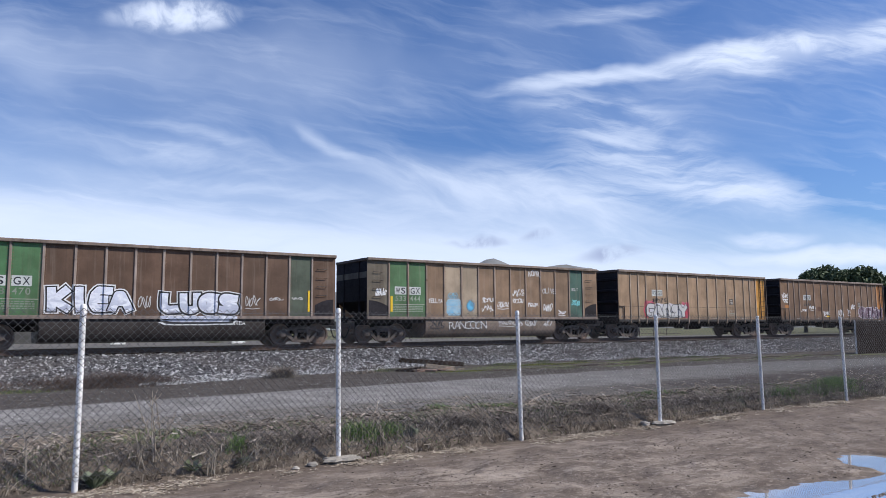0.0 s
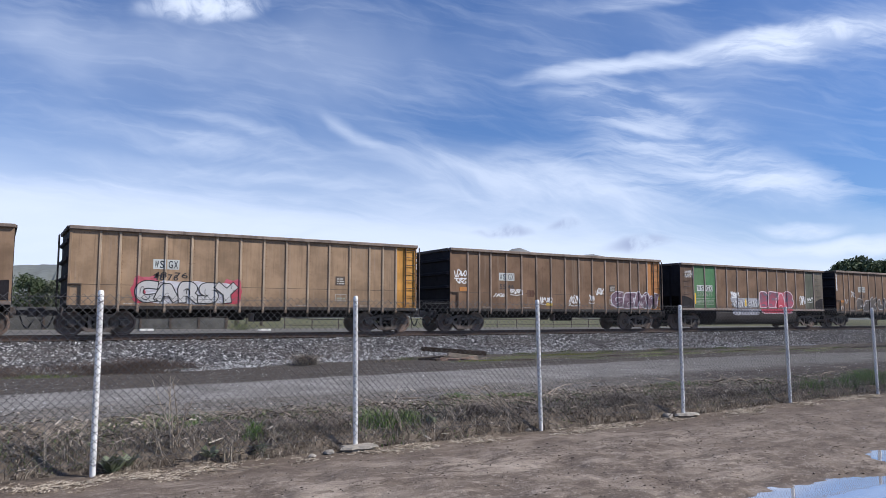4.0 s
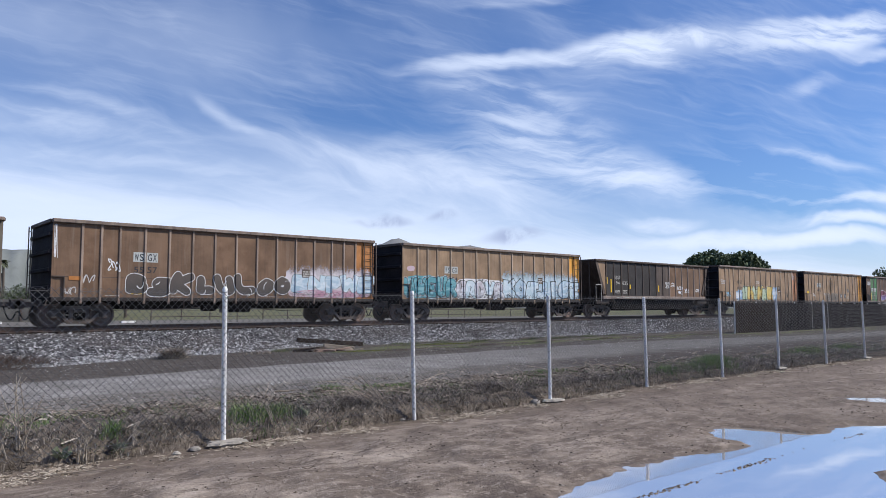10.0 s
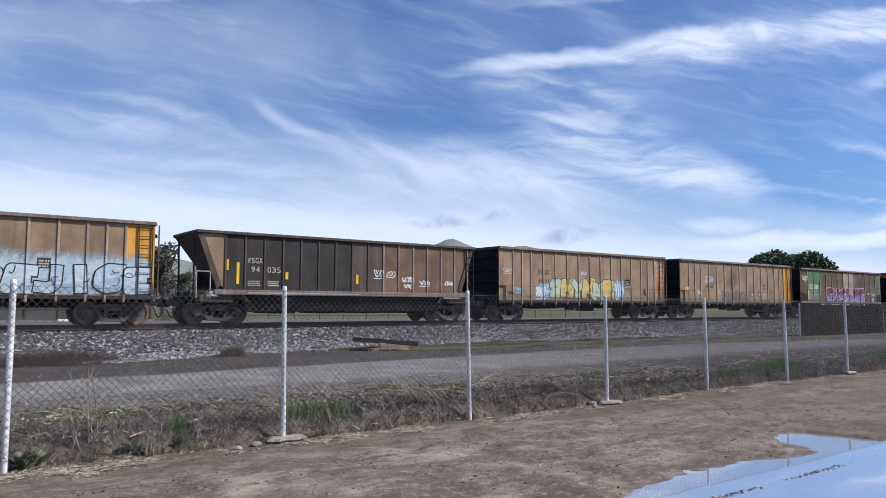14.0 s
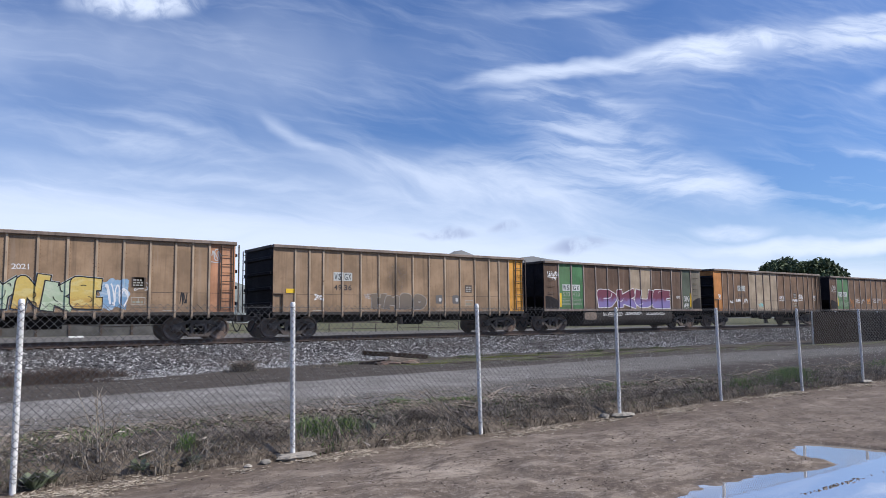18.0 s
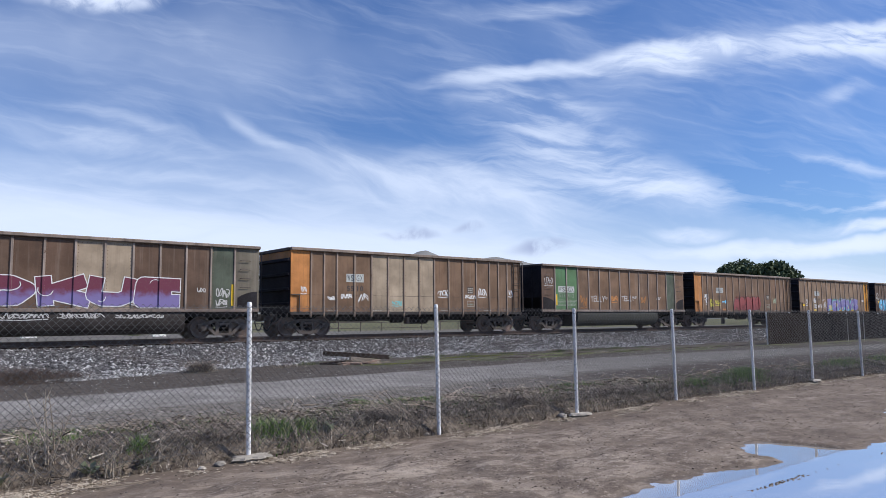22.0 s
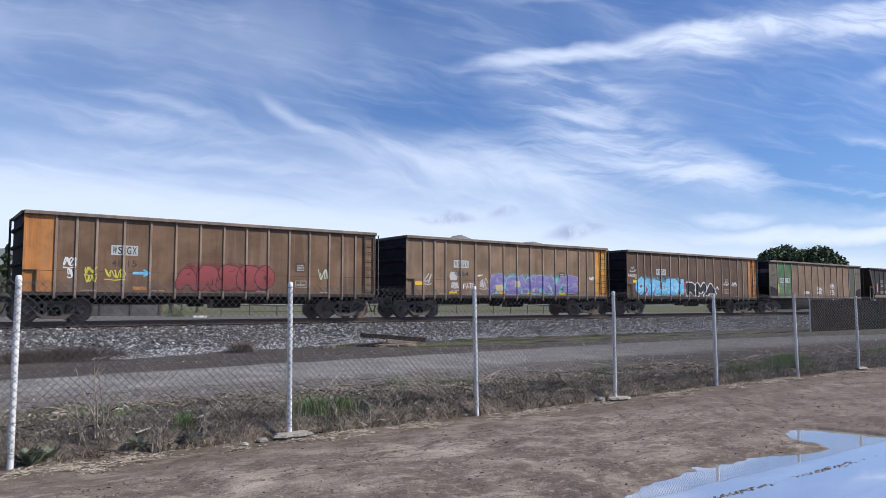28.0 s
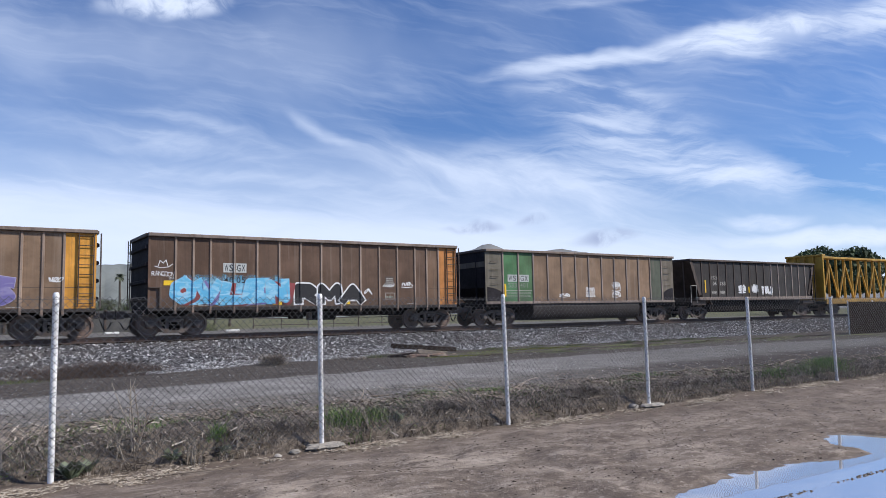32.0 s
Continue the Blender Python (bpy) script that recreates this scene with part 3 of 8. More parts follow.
def make_truck(wagon, x):
    """A two-axle truck: cast side frames, springs, bolster, turning wheelsets."""
    tr = new("truck")
    tr.parent, tr.location = wagon, (x, 0, 0)
    for sx in (-0.89, 0.89):
        s = Shape().tube([(0, -1.02, 0), (0, 1.02, 0)], 0.075, 10)
        for y in (-0.72, 0.72):
            o = math.copysign(1, y)
            s.lathe([(-0.07 * o + 0.0, 0.485), (-0.045 * o, 0.485), (-0.035 * o, WHEEL_R), (0.07 * o, WHEEL_R - 0.006), (0.07 * o, 0.385), (0.02 * o, 0.365), (0.015 * o, 0.17), (0.09 * o, 0.14), (0.09 * o, 0.05)], (0, y, 0), 28)
            for k in range(6):
                w = k * math.pi / 3
                s.tube([(0.26 * math.cos(w), y + 0.015 * o, 0.26 * math.sin(w)), (0.26 * math.cos(w), y + 0.03 * o, 0.26 * math.sin(w))], 0.028, 6)
        ws = part("wheelset", s, M["wheel"], tr)
        ws.location = (sx, 0, WHEEL_R)
        WHEELSETS.append(ws)
    for o in (-1, 1):
        y0, y1 = sorted((o * 0.93, o * 1.06))
        s = Shape()
        for m in (-1, 1):
            s.bar((m * 1.10, 0.52), (m * 0.38, 0.74), 0.13, y0, y1)
            s.bar((m * 0.70, 0.50), (m * 0.36, 0.19), 0.13, y0, y1)
            s.bar((m * 0.28, 0.74), (m * 0.28, 0.18), 0.12, y0 + 0.004, y1 - 0.004)
            s.box(m * 0.89 - 0.17, m * 0.89 + 0.17, y0 - 0.02, y1 + 0.02, 0.36, 0.60, 0.02)
            s.lathe([(-0.03, 0.10), (0.0, 0.12), (0.05, 0.12), (0.06, 0.06)] if o > 0 else [(0.03, 0.10), (0.0, 0.12), (-0.05, 0.12), (-0.06, 0.06)], (m * 0.89, o * 1.07, WHEEL_R), 12)
        s.bar((-0.42, 0.735), (0.42, 0.735), 0.12, y0 - 0.002, y1 + 0.002)
        s.bar((-0.42, 0.18), (0.42, 0.18), 0.11, y0 - 0.002, y1 + 0.002)
        part("side_frame", s, M["iron"], tr)
        s = Shape()
        for k in (-0.16, 0.0, 0.16):
            for j in range(7):
                z = 0.25 + j * 0.042
                s.box(k - 0.06, k + 0.06, y0 + 0.02, y1 - 0.02, z, z + 0.024, 0.006)
        part("spring", s, M["sill"], tr)
        s = Shape().box(-0.22, 0.22, o * 1.0 - 0.14, o * 1.0 + 0.14, 0.545, 0.66, 0.02)
        part("bolster_end", s, M["iron"], tr)
    part("bolster", Shape().box(-0.20, 0.20, -0.86, 0.86, 0.48, 0.82, 0.03), M["sill"], tr)
    s = Shape()
    for m in (-1, 1):
        s.box(m * 0.36 - 0.05, m * 0.36 + 0.05, -0.82, 0.82, 0.30, 0.40, 0.01)
        s.tube([(m * 0.36, 0, 0.35), (m * 0.12, 0, 0.75)], 0.03, 6)
    part("brake_beam", s, M["sill"], tr)
    return tr


def make_couplers(wagon, x0, x1):
    for x, o in ((x0, -1), (x1, 1)):
        s = Shape()
        s.box(min(x, x + o * 0.62), max(x, x + o * 0.62), -0.10, 0.10, 0.74, 0.95, 0.02)
        k = x + o * 0.72
        s.prism([(k - 0.16, 0.68), (k + 0.16, 0.70), (k + 0.17, 1.0), (k - 0.15, 1.02)], -0.17, 0.13)
        s.box(min(x, x + o * 0.12), max(x, x + o * 0.12), -0.28, 0.28, 0.66, 1.04, 0.02)
        part("coupler", s, M["iron"], wagon)
        pts = [(x + o * (0.30 + 0.50 * t), -0.38 + 0.1 * t, 0.80 - 0.52 * math.sin(min(1, t * 1.15) * math.pi * 0.86)) for t in np.linspace(0, 1, 10)]
        part("air_hose", Shape().tube(pts, 0.026, 7), M["rubber"], wagon, smooth=True)
        s = Shape().tube([(x + o * 0.10, -1.45, 1.05), (x + o * 0.14, -1.45, 0.80), (x + o * 0.16, -0.5, 0.82), (x + o * 0.22, 0.0, 1.08)], 0.018, 5)
        part("uncoupling_lever", s, M["iron"], wagon)


def underframe(wagon, length, deep=0.95):
    s = Shape().box(0.1, length - 0.1, -0.26, 0.26, 0.66, 1.05, 0.02)
    part("centre_sill", s, M["sill"], wagon)
    for x, o in ((0.0, 1), (length, -1)):
        part("end_sill", Shape().box(min(x, x + o * 0.22), max(x, x + o * 0.22), -1.5, 1.5, 0.86, 1.12, 0.02), M["sill"], wagon)


def brake_rigging(wagon, length):
    mid = length / 2
    part("brake_reservoir", Shape().tube([(mid - 0.2, -0.75, 0.70), (mid + 0.95, -0.75, 0.70)], 0.20, 14), M["sill"], wagon, smooth=False)
    part("brake_cylinder", Shape().tube([(mid - 1.15, -0.6, 0.72), (mid - 0.55, -0.6, 0.72)], 0.16, 12), M["sill"], wagon)
    part("valve", Shape().box(mid - 0.38, mid - 0.20, -0.92, -0.62, 0.50, 0.86, 0.03), M["iron"], wagon)
    s = Shape().tube([(2.0, -0.55, 0.62), (mid - 2.2, -0.55, 0.66), (mid - 1.2, -0.6, 0.72)], 0.018, 5)
    part("brake_rod", s, M["iron"], wagon)
    part("brake_rod", Shape().tube([(mid + 1.0, -0.75, 0.70), (mid + 2.6, -0.6, 0.58), (length - 2.2, -0.55, 0.60)], 0.018, 5), M["iron"], wagon)
    for x in (2.9, mid - 1.9, mid + 2.3, length - 3.1):
        part("rod_hanger", Shape().tube([(x, -0.55, 0.60), (x, -0.55, 1.0)], 0.022, 5), M["iron"], wagon)


def wagon_base(name, x, label, category):
    e = new(name)
    e.location = (x, TRACK_Y, RAIL_Z + GRADE * x)
    tagged(e, label, category, "wagons of the train")
    WAGONS.append((e, x))
    return e


def ladder(wagon, x0, x1, z0, z1, y, rungs, material, kind="ladder"):
    s = Shape()
    for x in (x0, x1):
        s.box(x - 0.02, x + 0.02, y - 0.03, y + 0.03, z0, z1, 0.006)
    for i in range(rungs):
        z = z0 + 0.12 + (z1 - z0 - 0.2) * i / (rungs - 1)
        s.tube([(x0, y - 0.012, z), (x1, y - 0.012, z)], 0.014, 6)
    part(kind, s, material, wagon)


def rivets(wagon, ribs, z0, z1, y, length):
    """Rows of bolt heads beside the ribs and under the cap."""
    s = Shape()

    def head(x, z):
        r = 0.014
        s.add([(x - r, y, z - r), (x + r, y, z - r), (x + r, y, z + r), (x - r, y, z + r), (x, y - 0.012, z)], [(0, 1, 4), (1, 2, 4), (2, 3, 4), (3, 0, 4)])
    for a, b in ribs[1:-1]:
        for i in range(19):
            head(a - 0.045, z0 + 0.1 + (z1 - z0 - 0.2) * i / 18)
            head(b + 0.04, z0 + 0.1 + (z1 - z0 - 0.2) * i / 18)
    n = round(length / 0.16)
    for i in range(1, n):
        x = length * i / n
        if not any(a - 0.06 < x < b + 0.03 for a, b in ribs):
            head(x, z1 - 0.10)
    return tagged(part("riveting", s, M["brown"], wagon, tidy=False), kind="stuff")


Y_PANEL, Y_RIB = -1.50, -1.540
GON_RIBS = [1.03, 1.71, 2.39] + [2.39 + 0.965 * i for i in range(1, 11)] + [12.71, 13.38]
TUB_RIBS = [1.14 + 1.031 * i for i in range(13)]
GON_L, TUB_L = 14.46, 14.62


def spans(xs, w):
    return [(x - w / 2, x + w / 2) for x in xs]


def side_wall(wagon, length, xs, colours, z0, z1, rib_low, rib_mat, rib_w=0.10):
    """The near side: one sheet between each two ribs, and the ribs proud of them. Returns the rib spans."""
    edges = [0.0] + xs + [length]
    for i, (a, b) in enumerate(zip(edges, edges[1:])):
        part("panel", Shape().box(a + (0.001 if i else 0), b - 0.001, Y_PANEL, Y_PANEL + 0.02, z0, z1, 0.003), M[colours[i]], wagon)
    for x in xs:
        h = rib_w / 2
        s = Shape()
        s.add([(x - h, Y_PANEL, rib_low), (x - h * 0.72, Y_RIB, rib_low + 0.05), (x + h * 0.72, Y_RIB, rib_low + 0.05), (x + h, Y_PANEL, rib_low),
               (x - h, Y_PANEL, z1), (x - h * 0.72, Y_RIB, z1), (x + h * 0.72, Y_RIB, z1), (x + h, Y_PANEL, z1)],
              [(0, 1, 5, 4), (1, 2, 6, 5), (2, 3, 7, 6), (0, 3, 2, 1), (4, 5, 6, 7), (0, 4, 7, 3)])
        part("rib", s, M[rib_mat], wagon)
    part("far_side", Shape().box(0, length, 1.68, 1.76, z0, z1, 0.01), M["brown"], wagon)
    return spans(xs, rib_w * 0.72)


def end_wall(wagon, x, o, z0, z1, top="black", low="black"):
    """An end sheet with level stiffeners; o: the way that it faces."""
    s = Shape().box(min(x, x - o * 0.05), max(x, x - o * 0.05), -1.49, 1.67, z0, z1, 0.006)
    part("end_sheet", s, M[low], wagon)
    for k in range(4):
        z = z0 + 0.35 + (z1 - z0 - 0.5) * k / 3.4
        q = Shape().prism([(x, z - 0.09), (x + o * 0.10, z - 0.05), (x + o * 0.10, z + 0.05), (x, z + 0.09)][::1], -1.46, 1.64)
        part("end_stiffener", q, M[low], wagon)
    if top != low:
        part("end_top_band", Shape().box(min(x + o * 0.002, x + o * 0.012), max(x + o * 0.002, x + o * 0.012), -1.48, 1.66, z1 - 0.42, z1 - 0.02, 0.002), M[top], wagon)


def gondola(i, x, colours, text, rib="rib", label="", number_mat="letter", plate=True, end_top="black", dx=0.0):
    w = wagon_base("gondola_wagon", x, label, "gondola wagon")
    z0, z1 = 1.12, 3.88
    ribs = side_wall(w, GON_L, GON_RIBS, colours, z0, z1, 0.86, rib)
    part("top_chord", Shape().box(-0.02, GON_L + 0.02, -1.62, -1.44, z1, 4.02, 0.02), M["cap"], w)
    part("far_chord", Shape().box(-0.02, GON_L + 0.02, 1.64, 1.80, z1, 4.02, 0.02), M["cap"], w)
    for xe, o in ((0.0, -1), (GON_L, 1)):
        part("end_chord", Shape().box(xe - 0.09, xe + 0.09, -1.44, 1.64, z1 - 0.01, 4.01, 0.02), M["umber"], w)
        end_wall(w, xe, o, z0, z1, end_top if o < 0 else "black")
    part("floor", Shape().box(0.05, GON_L - 0.05, -1.49, 1.67, 1.00, 1.09, 0.01), M["sill"], w)
    part("side_sill", Shape().box(0.02, GON_L - 0.02, Y_PANEL - 0.03, Y_PANEL + 0.08, 0.98, 1.118, 0.01), M["coal"], w)
    part("corner_post", Shape().box(0.0, 0.09, Y_PANEL - 0.025, Y_PANEL - 0.001, z0, z1, 0.005), M[colours[0]], w)
    part("weld_seam", Shape().box(0.1, GON_L - 0.1, Y_PANEL - 0.0035, Y_PANEL + 0.003, 1.875, 1.892, 0.0), M["umber"], w)
    # the step box at the leading corner
    s = Shape().box(0.02, 0.46, -1.58, -1.525, 1.86, 1.91, 0.008)
    s.box(0.41, 0.46, -1.58, -1.525, 1.12, 1.86, 0.008)
    part("step_frame", s, M["umber"], w)
    underframe(w, GON_L), brake_rigging(w, GON_L), make_couplers(w, 0.0, GON_L)
    make_truck(w, 1.12), make_truck(w, GON_L - 1.30)
    ladder(w, 13.86, 14.36, 1.18, 3.86, -1.56, 8, M["umber"])
    s = Shape()
    for yy in (1.62, 1.17):
        s.box(-0.17, -0.13, yy - 0.02, yy + 0.02, 1.1, 3.95, 0.006)
    for k in range(8):
        s.tube([(-0.15, 1.17, 1.3 + k * 0.35), (-0.15, 1.62, 1.3 + k * 0.35)], 0.014, 5)
    part("end_ladder", s, M["iron"], w)
    part("grab_post", Shape().box(GON_L + 0.12, GON_L + 0.17, -1.54, -1.49, 1.1, 3.9, 0.006), M["iron"], w)
    rivets(w, spans(GON_RIBS, 0.10), z0, z1, Y_PANEL, GON_L)
    prof = (ribs, Y_PANEL, Y_RIB, 0.004)
    if text:
        mark(w, text[0], 2.93, 3.32, 3.44, 3.83, 2.55, 2.86, text[1], 2.10, 2.34, prof, plate, number_mat)
    for x0 in (1.9, 4.4, 8.6, 11.6):
        on_side(w, bars(x0, x0 + 0.5, 1.17, 1.22, 1, i + int(x0)), M["stencil"], prof)
    patch(w, prof, (10.42, 10.86, 2.08, 2.46), "umber")
    on_side(w, bars(10.47, 10.82, 2.12, 2.42, 3, i), M["stencil"], prof, lift=0.018)
    boxed(w, prof, (10.42, 10.92, 1.40, 1.68))
    on_side(w, bars(10.47, 10.88, 1.46, 1.60, 1, i + 3), M["dimprint"], prof)
    return w, prof


def tub_gondola(i, x, colours, text, tub="tubdark", label="", band=False):
    w = wagon_base("tub_gondola_wagon", x, label, "gondola wagon")
    z0, z1 = 1.24, 3.81
    ribs = side_wall(w, TUB_L, TUB_RIBS, colours, z0, z1, 1.20, "ribdark" if tub != "tub" else "rib")
    part("top_chord", Shape().box(-0.02, TUB_L + 0.02, -1.62, -1.44, z1, 3.94, 0.02), M["cap"], w)
    part("far_chord", Shape().box(-0.02, TUB_L + 0.02, 1.64, 1.80, z1, 3.94, 0.02), M["cap"], w)
    part("side_sill", Shape().box(0.0, TUB_L, Y_RIB - 0.02, Y_PANEL + 0.06, 1.11, 1.238, 0.012), M["ribdark"], w)
    for xe, o in ((0.0, -1), (TUB_L, 1)):
        part("end_chord", Shape().box(xe - 0.08, xe + 0.08, -1.44, 1.64, z1 - 0.01, 3.93, 0.02), M["umber"], w)
        s = Shape().box(min(xe, xe - o * 0.05), max(xe, xe - o * 0.05), -1.49, 1.67, 1.95, z1, 0.006)
        part("end_sheet", s, M["black"], w)
        s = Shape().prism([(xe, 1.95), (xe - o * 0.06, 1.95), (xe - o * 1.10, 1.20), (xe - o * 1.04, 1.18)], -1.47, 1.65)
        part("slope_sheet", s, M["black"], w)
        for yy in (-1.47, -0.75, 0.85, 1.58):
            part("end_post", Shape().box(xe - o * 0.02 - 0.05, xe - o * 0.02 + 0.05, yy, yy + 0.07, 1.12, 1.95 if abs(yy) > 1 else 3.8, 0.01), M["black"], w)
        if band:
            part("end_band", Shape().box(min(xe + o * 0.002, xe + o * 0.01), max(xe + o * 0.002, xe + o * 0.01), -1.47, 1.65, 3.02, 3.30, 0.002), M["olive"], w)
    for o, xe in ((-1, 0.0), (1, TUB_L)):
        # the shaded open lower corner is only a black arched plate laid on the panel
        a, b = (0.10, 1.08) if o < 0 else (TUB_L - 0.96, TUB_L - 0.08)
        arch = [(a + (b - a) * t, 1.98 - 0.26 * t * t) for t in np.linspace(0, 1, 6)]
        if o > 0:
            arch = [(b - (b - a) * t, 1.98 - 0.26 * t * t) for t in np.linspace(0, 1, 6)]
        low = [(b, 1.26), (a, 1.26)] if o < 0 else [(a, 1.26), (b, 1.26)]
        part("corner_recess", Shape().prism(arch + low, Y_PANEL - 0.006, Y_PANEL + 0.012), M["black"], w, "black plate standing in for the shaded open corner above the end sill")
    a0, a1 = 3.15, 11.45
    prof_pts = [(-1.46, 1.12), (-1.50, 0.95), (-1.50, 0.75), (-1.47, 0.57), (-1.40, 0.42), (-1.28, 0.30), (-1.08, 0.23), (1.08, 0.23), (1.28, 0.30), (1.42, 0.45), (1.49, 0.75), (1.46, 1.12)]
    s = Shape()
    m = len(prof_pts)
    xs = [a0, a0 + 0.03, a1 - 0.03, a1]
    vs = [(xx, y * (0.985 if k in (0, 3) else 1), z) for k, xx in enumerate(xs) for y, z in prof_pts]
    fs = [(k * m + j, k * m + j + 1, (k + 1) * m + j + 1, (k + 1) * m + j) for k in range(3) for j in range(m - 1)]
    fs += [tuple(range(m)), tuple(3 * m + j for j in range(m))[::-1]]
    part("tub", s.add(vs, fs), M[tub], w)
    for a, b in ((0.05, 3.15), (11.45, TUB_L - 0.05)):
        part("body_bolster", Shape().box(a, b, -1.40, 1.40, 0.93, 1.22, 0.02), M["sill"], w)
    underframe(w, TUB_L), make_couplers(w, 0.0, TUB_L)
    make_truck(w, 1.12), make_truck(w, TUB_L - 1.35)
    for k in range(4):
        z = 2.15 + k * 0.38
        for a in (0.55, 13.98):
            s = Shape().tube([(a - 0.22, Y_PANEL, z), (a - 0.22, Y_PANEL - 0.07, z), (a + 0.22, Y_PANEL - 0.07, z), (a + 0.22, Y_PANEL, z)], 0.013, 5)
            part("grab_iron", s, M["iron"], w)
    rivets(w, spans(TUB_RIBS, 0.10), z0, z1, Y_PANEL, TUB_L)
    prof = (ribs, Y_PANEL, Y_RIB, 0.004)
    mark(w, text[0], 1.48, 2.05, 2.28, 2.85, 2.30, 2.60, text[1], 1.97, 2.22, prof, True, "dimprint")
    on_side(w, bars(1.35, 3.0, 1.46, 1.78, 4, i), M["dimprint"], prof)
    s = Shape().add([(1.22, 0, 1.80), (3.1, 0, 1.80), (3.1, 0, 1.825), (1.22, 0, 1.825)], [(0, 1, 2, 3)])
    on_side(w, s, M["stencil"], prof)
    return w, prof


def hopper(i, x, colours, text, label="", tri="tan"):
    """A hopper with sloped ends and side posts."""
    w = wagon_base("hopper_wagon", x, label, "hopper wagon")
    L_, z0, z1 = 14.5, 1.42, 3.72
    xs = [1.22 + 0.857 * k for k in range(16)]
    for k, (a, b) in enumerate(zip(xs, xs[1:])):
        part("panel", Shape().box(a + 0.001, b - 0.001, Y_PANEL, Y_PANEL + 0.02, z0, z1, 0.003), M[colours[k]], w)
    for k, xx in enumerate(xs):
        h = 0.05
        s = Shape().add([(xx - h, Y_PANEL, z0), (xx - h * 0.7, Y_RIB, z0 + 0.02), (xx + h * 0.7, Y_RIB, z0 + 0.02), (xx + h, Y_PANEL, z0), (xx - h, Y_PANEL, z1), (xx - h * 0.7, Y_RIB, z1), (xx + h * 0.7, Y_RIB, z1), (xx + h, Y_PANEL, z1)],
                        [(0, 1, 5, 4), (1, 2, 6, 5), (2, 3, 7, 6), (0, 3, 2, 1), (4, 5, 6, 7), (0, 4, 7, 3)])
        part("rib", s, M["ribdark" if k > 8 else "umber"], w)
    for o, xe, xi in ((-1, 0.0, xs[0]), (1, L_, xs[-1])):
        part("corner_sheet", Shape().prism([(xe - o * 0.25, z1), (xi, z1), (xi, z0), (xe - o * 1.02, z0 + 0.2)], Y_PANEL, Y_PANEL + 0.02), M[tri if o < 0 else "umber"], w)
        part("slope_sheet", Shape().prism([(xe, z1), (xe - o * 0.06, z1), (xe - o * 2.3, 0.95), (xe - o * 2.2, 0.90)], -1.48, 1.46), M["umber"], w)
        part("corner_brace", Shape().prism([(xe - o * 0.02, z1), (xe - o * 0.27, z1), (xe - o * 1.05, z0 + 0.2), (xe - o * 0.86, z0 + 0.05)], Y_PANEL - 0.05, Y_PANEL - 0.002), M["umber"], w)
        part("end_chord", Shape().box(xe - 0.07, xe + 0.07, -1.44, 1.44, z1, 3.84, 0.02), M["umber"], w)
        for yy in (-1.0, 1.0):
            part("end_post", Shape().tube([(xe - o * 0.1, yy, 1.1), (xe - o * 0.05, yy, 3.7)], 0.04, 6), M["umber"], w)
        part("end_platform", Shape().box(min(xe, xe - o * 1.6), max(xe, xe - o * 1.6), -1.45, 1.45, 0.90, 1.14, 0.01), M["umber"], w)
    part("top_chord", Shape().box(-0.03, L_ + 0.03, -1.62, -1.44, z1, 3.85, 0.02), M["umber"], w)
    part("far_chord", Shape().box(-0.03, L_ + 0.03, 1.44, 1.60, z1, 3.85, 0.02), M["umber"], w)
    part("far_side", Shape().box(1.0, L_ - 1.0, 1.48, 1.54, z0, z1, 0.01), M["umber"], w)
    part("side_sill", Shape().box(0.75, L_ - 0.65, -1.62, -1.46, 1.21, 1.418, 0.015), M["ribdark"], w)
    s = Shape()
    for k in range(4):
        a = 3.0 + k * 2.25
        s.prism([(a, 1.25), (a + 2.1, 1.25), (a + 1.45, 0.42), (a + 0.65, 0.42)], -1.25, 1.25)
    part("hopper_chutes", s, M["sill"], w)
    part("deep_sill", Shape().box(2.1, L_ - 2.1, -1.35, 1.35, 0.50, 1.20, 0.03), M["sill"], w)
    s = Shape()
    for a in (0.02, 0.58):
        s.tube([(a, -1.56, 1.05), (a, -1.56, 2.15)], 0.022, 6)
    s.tube([(0.02, -1.56, 2.15), (0.58, -1.56, 2.15)], 0.022, 6)
    part("side_rail", s, M["stencil"], w)
    ladder(w, L_ - 0.55, L_ - 0.08, 1.1, 3.75, -1.56, 8, M["black"])
    underframe(w, L_), make_couplers(w, 0.0, L_)
    make_truck(w, 1.15), make_truck(w, L_ - 1.3)
    prof = (spans(xs, 0.07), Y_PANEL, Y_RIB, 0.004)
    on_side(w, lettering("WSGX", 2.16, 2.85, 2.56, 2.80, 0.005, squeeze=0.8), M["stencil"], prof, "lettering")
    on_side(w, lettering(text[0], 2.32, 2.75, 2.18, 2.43, 0.005, squeeze=0.78), M["stencil"], prof, "lettering")
    on_side(w, lettering(text[1], 3.04, 3.70, 2.18, 2.43, 0.005, squeeze=0.78), M["stencil"], prof, "lettering")
    on_side(w, bars(2.2, 2.75, 1.6, 1.85, 3, i), M["stencil"], prof)
    on_side(w, bars(3.1, 3.6, 1.6, 1.85, 3, i + 1), M["stencil"], prof)
    return w, prof


